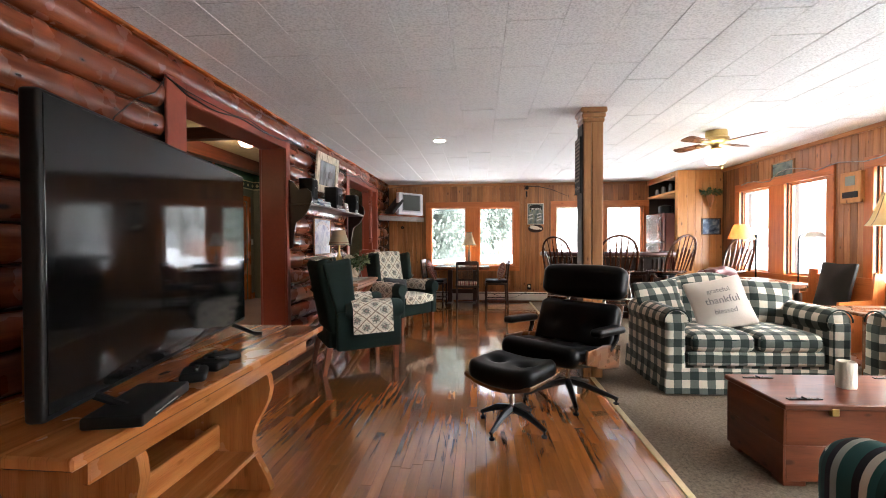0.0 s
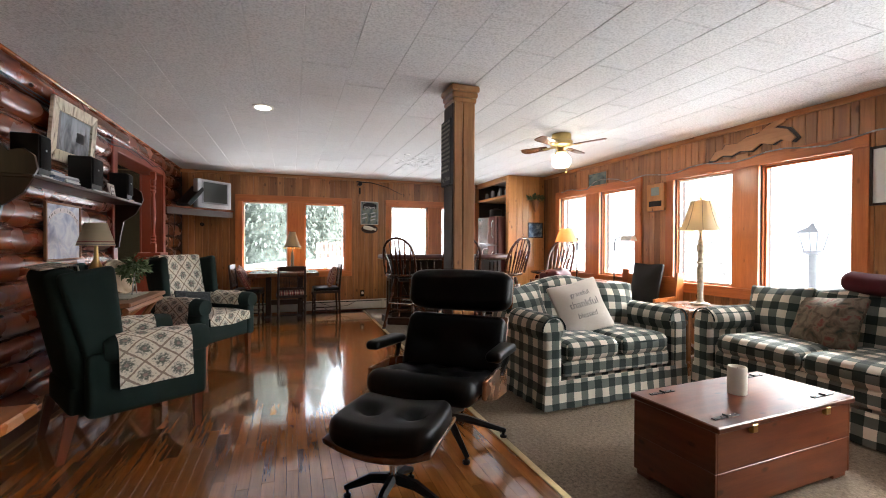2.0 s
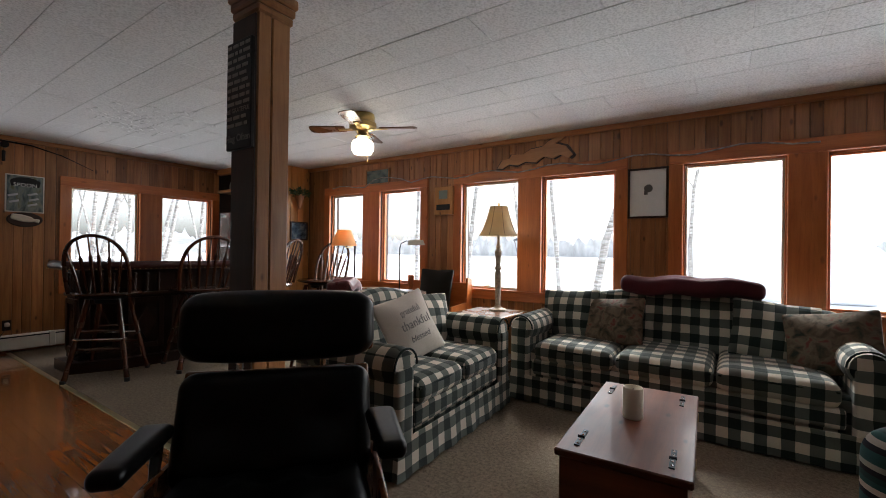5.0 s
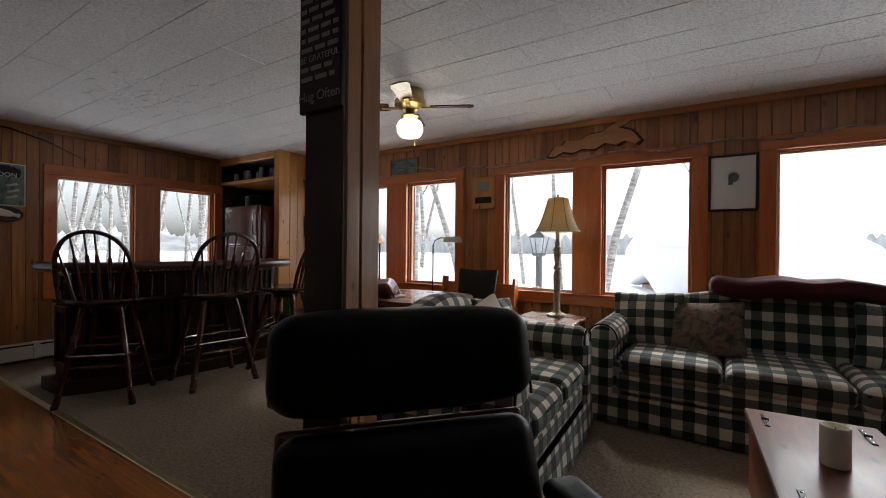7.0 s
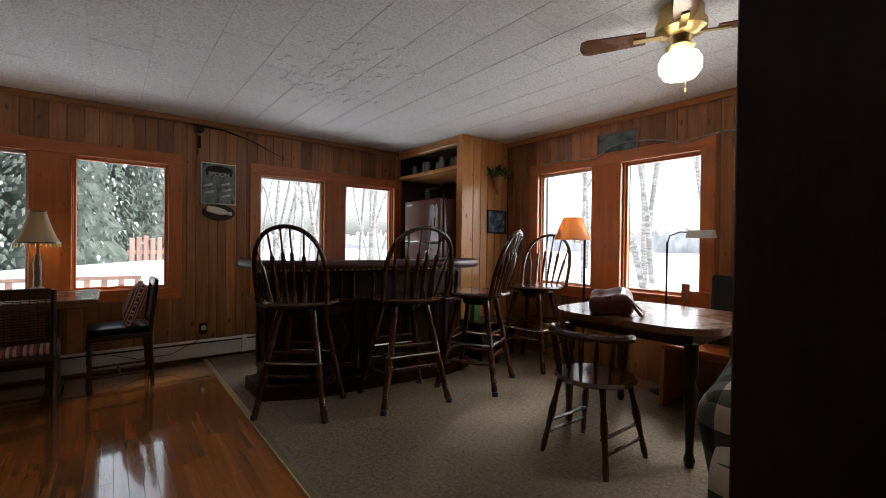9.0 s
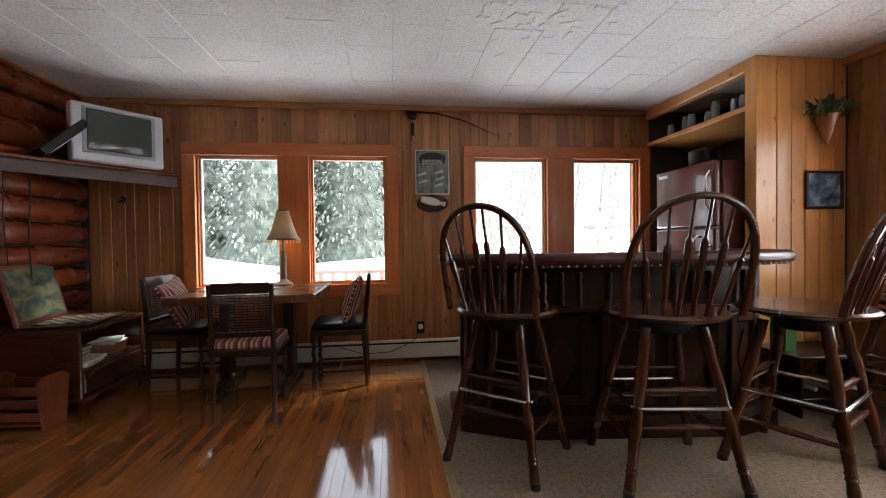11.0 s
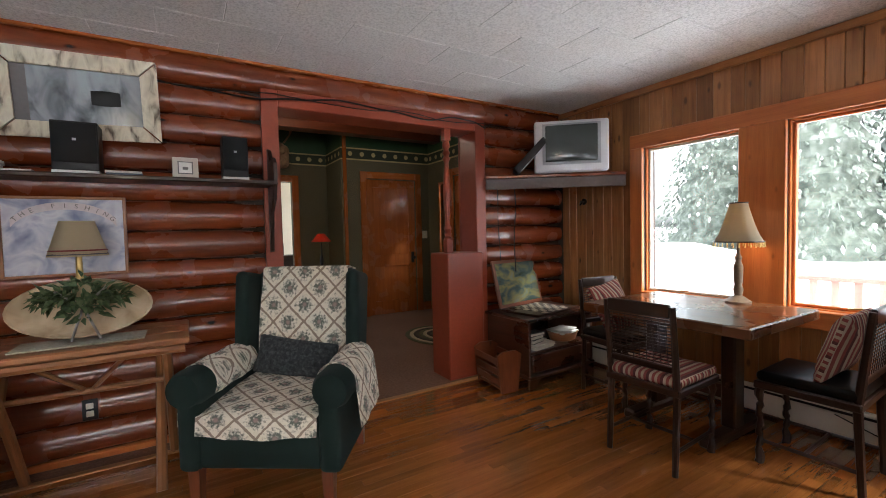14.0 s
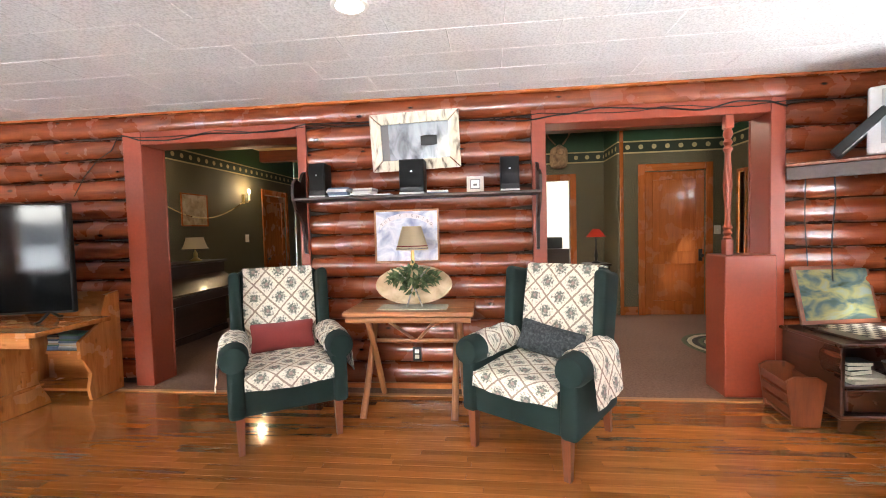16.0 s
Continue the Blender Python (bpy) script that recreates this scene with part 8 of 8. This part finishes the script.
rdm = thing("red_lamp", "small lamp with a red glass shade in the hall", "lamp", rot_z(-4.9, 7.74, 0, 0.75))
part("base", G().lathe([(0.07, 0), (0.07, 0.015), (0.018, 0.04), (0.03, 0.12), (0.012, 0.22), (0.010, 0.42)], 14), BLACKMETAL, rdm)
part("shade", shade_geo(0.145, 0.40, 0.05, 0.52, 20), shade_cloth("red_shade", (0.62, 0.05, 0.02), 0.4), rdm, "red glass shade")
part("bulb", G().lathe([(0.008, 0.41), (0.02, 0.43), (0.02, 0.45), (0.008, 0.47)], 10), BULB, rdm)
hs = thing("hall_stand", "narrow dark table under the red lamp", "table", rot_z(-4.9, 7.74, 0))
part("top", G().box(-0.2, -0.18, 0.72, 0.2, 0.18, 0.75, 0.005), OAKDARK, hs)
for sx in (-1, 1):
    for sy in (-1, 1):
        part("leg", G().box(sx * 0.16 - 0.015, sy * 0.14 - 0.015, 0.0, sx * 0.16 + 0.015, sy * 0.14 + 0.015, 0.72, 0.003), OAKDARK, hs)
rug = thing("braided_rug", "oval braided rug in olive and cream on the hall carpet", "rug", Matrix.Translation((-2.95, 8.62, 0.005)))
BRAID = [blotchy("braid_%s" % n, c, 60, 0.95, 0.3) for n, c in (("olive", [(0.05, 0.06, 0.03), (0.14, 0.14, 0.08)]), ("cream", [(0.35, 0.30, 0.2), (0.55, 0.48, 0.36)]), ("dark", [(0.02, 0.02, 0.02), (0.07, 0.06, 0.05)]))]
for k in range(7):
    r = 0.06 + 0.055 * k
    part("braid", G().tube([((r + 0.10) * 1.0 * math.cos(2 * math.pi * i / 40), r * math.sin(2 * math.pi * i / 40), 0.012) for i in range(40)], [0.026 if i % 2 else 0.022 for i in range(40)], 6, Matrix.Diagonal((1, 1, 0.45, 1)), True), BRAID[(k * 2) % 3], rug, "", None, 60)
part("backing", G().lathe([(0.38, -0.001), (0.38, 0.004)], 30, None, 1.2, 1.0), BRAID[2], rug)
lsw = thing("light_switch", "pale light switch plate by the hall door", "switch", Matrix.Translation((-4.595, 9.33, 1.22)))
part("plate", G().soft(0.01, 0.09, 0.12, 0.004, None, 0, 2), IVORY, lsw)
part("toggle", G().box(0.004, -0.006, -0.01, 0.014, 0.006, 0.012, 0.001), WHITE, lsw)
eb = thing("bedroom_shelf", "dark shelf of small things in the room beyond", "shelf", Matrix.Translation((-6.6, 7.3, 0)))
part("shelf", G().box(-0.2, -0.5, 0.85, 0.2, 0.5, 0.9).box(-0.2, -0.5, 0.0, -0.17, 0.5, 0.85), OAKDARK, eb)
part("radio", G().soft(0.18, 0.42, 0.22, 0.02, Matrix.Translation((0, 0, 1.01)), 1, 2), BLACKPLASTIC, eb)
room = new("far_room_light", bpy.data.lights.new("far_room_light", "AREA"))
room.data.energy, room.data.size, room.data.color = 7.0, 1.0, (1.0, 0.96, 0.9)
room.matrix_world = look((-6.7, 9.3, 1.6), (-6.7, 7.0, 1.2))

hl = thing("hall_ceiling_light", "lit opal ceiling light in the entry hall", "ceiling light", Matrix.Translation((-3.3, 6.9, HT)))
part("canopy", G().lathe([(0.10, -0.03), (0.11, -0.02), (0.11, 0.0)], 20), BRASS, hl)
part("globe", G().lathe([(0.03, -0.16), (0.09, -0.14), (0.12, -0.09), (0.10, -0.03)], 20), OPAL, hl, "lit opal glass bowl")
point("hall_light", -3.3, 6.9, HT - 0.24, 2.2, (1.0, 0.86, 0.66), 0.08)

# ---- cables along the log wall ----
swag = [(2.98, 2.205), (3.18, 2.155), (3.4, 2.145), (3.8, 2.185), (4.1, 2.17), (4.45, 2.18), (4.66, 2.215), (5.2, 2.205), (5.7, 2.19), (6.1, 2.17), (6.42, 2.15), (6.7, 2.18), (7.0, 2.215), (7.4, 2.19), (7.72, 2.16), (7.98, 2.21), (8.15, 2.20), (8.34, 2.15)]
fine = []
for (y0, z0), (y1, z1) in zip(swag, swag[1:]):
    fine += [(-1.571, y0 + (y1 - y0) * k / 5, z0 + (z1 - z0) * (3 * (k / 5) ** 2 - 2 * (k / 5) ** 3)) for k in range(5)]
solo("speaker_cable", G().tube(fine, 0.006, 6), BLACKPLASTIC, "black speaker cable pinned in swags above the openings", "cable")
solo("television_cable", G().tube([(-1.545 + 0.006 * math.sin(k), 8.60 + 0.008 * math.sin(k * 0.7), 1.66 - 0.09 * k) for k in range(12)], 0.005, 6), BLACKPLASTIC, "thin dark cable hanging down the log wall", "cable")

# ---- outdoors: snow, trees, fence, far shore ----
def snow_field():
    """One sheet from the house to the horizon, with ploughed banks by the yard."""
    rings = [0, 4, 6, 8, 9, 10, 11, 12, 13, 14, 15, 17, 21, 27, 40, 80, 200, 900]
    g, n = G(), 120
    vs, fs = [(1.4, 4.0, -0.5)], []
    for r in rings[1:]:
        for i in range(n):
            t = 2 * math.pi * i / n
            x, y = 1.4 + r * math.cos(t), 4.0 + r * math.sin(t)
            z = -0.5 + 0.12 * noise.noise((x * 0.25, y * 0.25, 0))
            if 9 < r < 25 and y > 9:
                z += 1.45 * math.exp(-((y - 16.0) / 2.2) ** 2) * (0.8 + 0.4 * noise.noise((x * 0.35, 3, 0)))
            if x > 12 and r < 60:
                z -= 0.25
            vs.append((x, y, z))
    for i in range(n):
        fs.append([0, 1 + i, 1 + (i + 1) % n])
    for k in range(len(rings) - 2):
        for i in range(n):
            a, b = 1 + k * n + i, 1 + k * n + (i + 1) % n
            fs.append([a, a + n, b + n, b])
    return g.add(vs, fs)


structure("ground", snow_field(), SNOW, "deep snow over yard, lawn and frozen lake", "snow")


def spruce(x, y, h, r, seed):
    """A snowy spruce: trunk, drooping tiers of small needle sprays, snow lying on them."""
    rnd = random.Random(seed)
    t = thing("spruce_tree", "dark green spruce with snow on its boughs", "tree", Matrix.Translation((x, y, -0.5)), "spruces in the yard")
    part("trunk", G().tube([(0, 0, 0), (0.03, 0, h * 0.5), (0, 0.02, h)], [0.16, 0.1, 0.02], 8), BARK, t)
    ng, sg = G(), G()
    core = [(0.72 * r * (1 - s) ** 0.85 * (1.0 if q % 2 else 0.8) + 0.02, h * (0.05 + 0.9 * s)) for q, s in enumerate([j / 18 for j in range(19)])]
    ng.lathe(core, 18)
    for k in range(int(h * 420)):
        s = rnd.random() ** 0.8
        z = h * (0.06 + 0.93 * s)
        reach = r * (1 - s) ** 0.85 * rnd.uniform(0.35, 1.08)
        a = rnd.uniform(0, 2 * math.pi)
        ln, wd = rnd.uniform(0.15, 0.36) * (1.1 - 0.4 * s), rnd.uniform(0.04, 0.10)
        m = Matrix.Translation((reach * math.cos(a), reach * math.sin(a), z - reach * 0.28)) @ Matrix.Rotation(a, 4, "Z") @ Matrix.Rotation(rnd.uniform(0.35, 1.0), 4, "Y") @ Matrix.Rotation(rnd.uniform(-0.5, 0.5), 4, "X")
        vs = [(-ln / 2, 0, 0), (-ln * 0.1, wd, -0.05), (ln * 0.25, wd * 0.6, -0.07), (ln / 2, 0, -0.08), (ln * 0.2, -wd * 0.7, -0.07), (-ln * 0.15, -wd, -0.05), (0, 0, 0.03)]
        fs = [[0, 1, 6], [1, 2, 6], [2, 3, 6], [3, 4, 6], [4, 5, 6], [5, 0, 6]]
        ng.add(vs, fs, m)
        if rnd.random() < 0.10:
            sg.add([(0.75 * p[0], 0.7 * p[1], p[2] + 0.03) for p in vs], fs, m)
    part("crown", ng, NEEDLES, t, "", None, 0)
    tagged(part("snow_load", sg, SNOW, t, "", None, 0), "clumps of snow", "", "", "stuff")
    return t


for k, (x, y, h, r) in enumerate(((-4.4, 24.5, 11, 2.9), (-0.9, 26.0, 11, 3.0), (1.5, 29.0, 10, 2.8), (-8.4, 26.5, 11, 3.1), (-2.6, 30.0, 12, 3.2))):
    spruce(x, y, h, r, 40 + k)


def bare_tree(x, y, h, r0, seed, group):
    """A leafless tree: forked trunk, limbs and twigs, in one tapered branching."""
    rnd = random.Random(seed)
    t = thing("bare_tree", "leafless grey tree with thin winter branches", "tree", Matrix.Translation((x, y, -0.7)), group)
    tg, bg = G(), G()

    def grow(g, p, d, length, r, level):
        pts, rad = [p], [r]
        for i in range(4):
            d = (d + Vector((rnd.uniform(-0.16, 0.16), rnd.uniform(-0.16, 0.16), 0.03))).normalized()
            p = p + d * length / 4
            pts.append(p)
            rad.append(r * (1 - 0.12 * (i + 1)))
            if level < 3 and (level > 0 or i > 0):
                for _ in range(1 if level == 0 else 2):
                    e = (d + Vector((rnd.uniform(-1, 1), rnd.uniform(-1, 1), rnd.uniform(0.0, 0.7)))).normalized()
                    grow(bg, p, e, length * rnd.uniform(0.35, 0.6), r * rnd.uniform(0.3, 0.5), level + 1)
        g.tube(pts, rad, 7 if level == 0 else 4)

    r0 *= 0.62
    grow(tg, Vector((0, 0, 0)), Vector((rnd.uniform(-0.1, 0.1), rnd.uniform(-0.1, 0.1), 1)), h, r0, 0)
    if rnd.random() < 0.6:
        grow(tg, Vector((0, 0, h * 0.12)), Vector((rnd.uniform(-0.3, 0.3), rnd.uniform(-0.3, 0.3), 1)), h * 0.9, r0 * 0.75, 0)
    part("trunk", tg, BARK, t)
    part("branches", bg, BARK, t, "", None, 0)
    return t


for k, (x, y, h, r) in enumerate(((13.5, 6.2, 9, 0.22), (11.5, 9.7, 8, 0.16), (16.0, 12.2, 9, 0.2), (14.0, 13.4, 8, 0.14), (18.0, 16.0, 9, 0.2), (22.0, 12.0, 10, 0.2), (20, 4.0, 9, 0.16), (17.5, 8.6, 9, 0.17))):
    bare_tree(x, y, h, r, 70 + k, "bare trees by the lake")
for k, (x, y, h, r) in enumerate(((5.4, 21, 9, 0.17), (6.6, 19.0, 8, 0.13), (7.7, 22.5, 10, 0.2), (9.0, 20.0, 9, 0.16), (4.2, 25.0, 9, 0.16), (10.2, 23.5, 9, 0.16), (6.9, 26.5, 10, 0.18), (8.6, 17.5, 7, 0.10), (5.0, 17.5, 6, 0.08), (7.3, 16.8, 6, 0.07))):
    bare_tree(x, y, h, r, 110 + k, "bare trees behind the yard")


rnd_ = random.Random(77)
for k in range(12):
    bare_tree(4.0 + 0.9 * k + rnd_.uniform(-0.5, 0.5), 27 + rnd_.uniform(0, 7), rnd_.uniform(8, 11), rnd_.uniform(0.12, 0.2), 210 + k, "bare trees behind the yard")


def far_shore():
    """Wooded far shore: an uneven band of tree tops beyond the lake."""
    g, rnd, n = G(), random.Random(5), 620
    vs, fs = [], []
    for i in range(n + 1):
        t = radians(-70 + 175 * i / n)
        d = 150
        h = 5.5 + 2.2 * noise.noise((i * 0.05, 0, 0)) + rnd.uniform(-1.4, 1.6)
        vs += [(1.4 + d * math.cos(t), 4 + d * math.sin(t), -2), (1.4 + d * math.cos(t), 4 + d * math.sin(t), h)]
    for i in range(n):
        fs.append([2 * i, 2 * i + 2, 2 * i + 3, 2 * i + 1])
    return g.add(vs, fs)


# the haze of distance is put into the woods' pale grey colour
HAZE = blotchy("far_woods_painted_haze", [(0.36, 0.36, 0.36), (0.48, 0.48, 0.48), (0.66, 0.66, 0.66)], 0.5, 0.95, 0, 0.4, 5)
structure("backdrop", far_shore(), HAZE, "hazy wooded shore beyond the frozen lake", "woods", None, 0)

fence = thing("picket_fence", "weathered red picket fence in the snowy yard", "fence", Matrix.Translation((0, 0, -0.5)))
for k in range(11):
    part("picket", G().box(0.9 + k * 0.14, 17.2, 0.2, 1.0 + k * 0.14, 17.23, 1.75 + 0.03 * (k % 3), 0.01), FENCEWOOD, fence)
part("rail", G().box(0.85, 17.235, 0.6, 2.45, 17.28, 0.7).box(0.85, 17.235, 1.35, 2.45, 17.28, 1.45), FENCEWOOD, fence)
rail = thing("deck_railing", "low weathered wooden railing of the snowy deck", "railing", Matrix.Translation((0, 0, -0.5)))
part("top_rail", G().box(-0.75, 12.0, 1.12, 0.9, 12.09, 1.17).box(-0.75, 12.02, 0.75, 0.9, 12.06, 0.81), FENCEWOOD, rail)
for k in range(9):
    part("baluster", G().box(-0.7 + k * 0.19, 12.02, 0.3, -0.63 + k * 0.19, 12.06, 1.14, 0.005), FENCEWOOD, rail)
LANTERNMETAL = plain("frosted_lantern_metal", (0.12, 0.12, 0.125), 0.6, 0.2, 0.3, 20, 0.2)
lantern = thing("lantern_post", "dark metal lantern on a post outside", "lantern", Matrix.Translation((9.3, 6.65, -0.7)))
part("pole", G().lathe([(0.075, 0), (0.075, 1.72), (0.16, 1.75), (0.16, 1.8)], 12), LANTERNMETAL, lantern)
for sx, sy in ((-1, -1), (1, -1), (1, 1), (-1, 1)):
    part("cage_bar", G().tube([(0.10 * sx, 0.10 * sy, 1.8), (0.16 * sx, 0.16 * sy, 2.14)], 0.010, 6), LANTERNMETAL, lantern)
part("roof", G().lathe([(0.27, 2.14), (0.24, 2.17), (0.08, 2.25), (0.03, 2.32)], 4, Matrix.Rotation(radians(45), 4, "Z")), LANTERNMETAL, lantern)
# low house roof under snow, seen to the south-east
shed = thing("snowy_shed", "low shed under a thick smooth roof of snow", "shed", rot_z(24.5, 2.6, 20, -1.2))
part("wall", G().box(-2.4, -3.4, 0, 2.4, 3.4, 0.6), FENCEWOOD, shed)
part("roof_snow", G().soft(6.4, 8.4, 2.3, 0.5, Matrix.Translation((0, 0, 1.45)), 4, 3, lambda p: Vector((p.x, p.y, p.z + 0.9 * (1 - min(1, abs(p.x) / 3.2) ** 1.4)))), SNOW, shed, "thick smooth snow")

# ---- floor strips and wall boards, piece by piece ----
STRIP = 0.0575


def lay_floor():
    """Staggered maple strips; those along the walk are parts, the rest one joined piece."""
    rnd, cache, rest, made = random.Random(12), {}, G(), 0
    x = -1.455
    while x < 1.27:
        y = SOUTH - rnd.uniform(0, 0.8)
        while y < NORTH - 0.02:
            ln = rnd.choice((0.45, 0.6, 0.75, 0.9, 1.1))
            a, b = max(y, SOUTH), min(y + ln, NORTH - 0.02)
            if b - a > 0.05:
                c = (a + b) / 2
                near = (-1.3 < x < 1.2 and 1.9 < c < 8.3) and made < 300 and (x > -0.2 or c > 6.2)
                key = round(b - a, 3)
                dz = rnd.uniform(-0.0005, 0.0005)
                if near:
                    if key not in cache:
                        cache[key] = mesh_of("plank", G().box(0, 0, -0.02, STRIP - 0.0006, key - 0.0008, 0, 0.0006), FLOORWOOD, 1, 0)
                    ob = new("plank", cache[key])
                    ob.parent = wood_floor
                    ob.location = (x, a, dz)
                    ob.rotation_euler = (rnd.uniform(-0.0012, 0.0012), rnd.uniform(-0.006, 0.006), 0)
                    made += 1
                else:
                    rest.box(x, a, -0.02, x + STRIP - 0.0006, a + key - 0.0008, dz, 0.0006)
            y += ln
        x += STRIP
    ob = part("planks", rest, FLOORREST, wood_floor, "", 1, 0)
    tagged(ob, "", "", "", "stuff")


def island_wood(src, name):
    """The same floor wood, with its tone and grain shifted by mesh island in place of by object."""
    mat = src.copy()
    mat.name = name
    nt = mat.node_tree
    isl = nt.nodes.new("ShaderNodeNewGeometry").outputs["Random Per Island"]
    for n in list(nt.nodes):
        if n.bl_idname == "ShaderNodeObjectInfo":
            for link in list(n.outputs["Random"].links):
                nt.links.new(isl, link.to_socket)
    return mat


FLOORREST = island_wood(FLOORWOOD, "varnished_maple_floor_rest")
lay_floor()


def board_wall(wall, m, u0, u1, pairs, z0, z1, seed):
    """Vertical boards of mixed widths, cut round the window casings."""
    rnd, cache = random.Random(seed), {}
    stops = sorted([u0, u1] + [q for a, b in pairs for q in (a, b)])
    for a, b in zip(stops, stops[1:]):
        inside = any(p <= (a + b) / 2 <= q for p, q in pairs)
        u = a
        while u < b - 1e-4:
            w = rnd.choice((0.078, 0.088, 0.10, 0.115))
            if b - u - w < 0.05:
                w = b - u
            w = round(w, 4)
            for lo, hi in (((0.0, z0), (z1, TOP)) if inside else ((0.0, TOP),)):
                key = (w, round(hi - lo, 4))
                if key not in cache:
                    cache[key] = mesh_of("board", G().box(0.001, 0, 0, w - 0.001, 0.014, hi - lo, 0.0065), PINE, 2, 0)
                ob = new("board", cache[key])
                ob.parent = wall
                ob.matrix_basis = m @ Matrix.Translation((u, -0.001 - rnd.uniform(0, 0.0015), lo))
            u += w


board_wall(wall_north, NORTH_M, WEST + 0.02, 3.60, [(NORTH_PANES[0][0] - 0.03, NORTH_PANES[1][1] + 0.03), (NORTH_PANES[2][0] - 0.03, NORTH_PANES[3][1] + 0.03)], 0.69, 1.95, 3)
board_wall(wall_east, EAST_M, -7.94, 0.0, [(EAST_PANES[k][0] - 0.03, EAST_PANES[k + 1][1] + 0.03) for k in (0, 2, 4)] + [(EAST_PANES[6][0] - 0.03, 0.0)], 0.73, 1.98, 4)
structure("wall_east_rest", G().box(0, 0, 0, EAST_PANES[6][1] - 0, 0.012, 0.73, 0.002, EAST_M).box(0, 0, 1.98, 1.3, 0.012, TOP, 0.002, EAST_M).box(1.28, 0, 0, -SOUTH, 0.012, TOP, 0.002, EAST_M), PINE, "pine boards at the unseen end of the wall", "wall", 2)
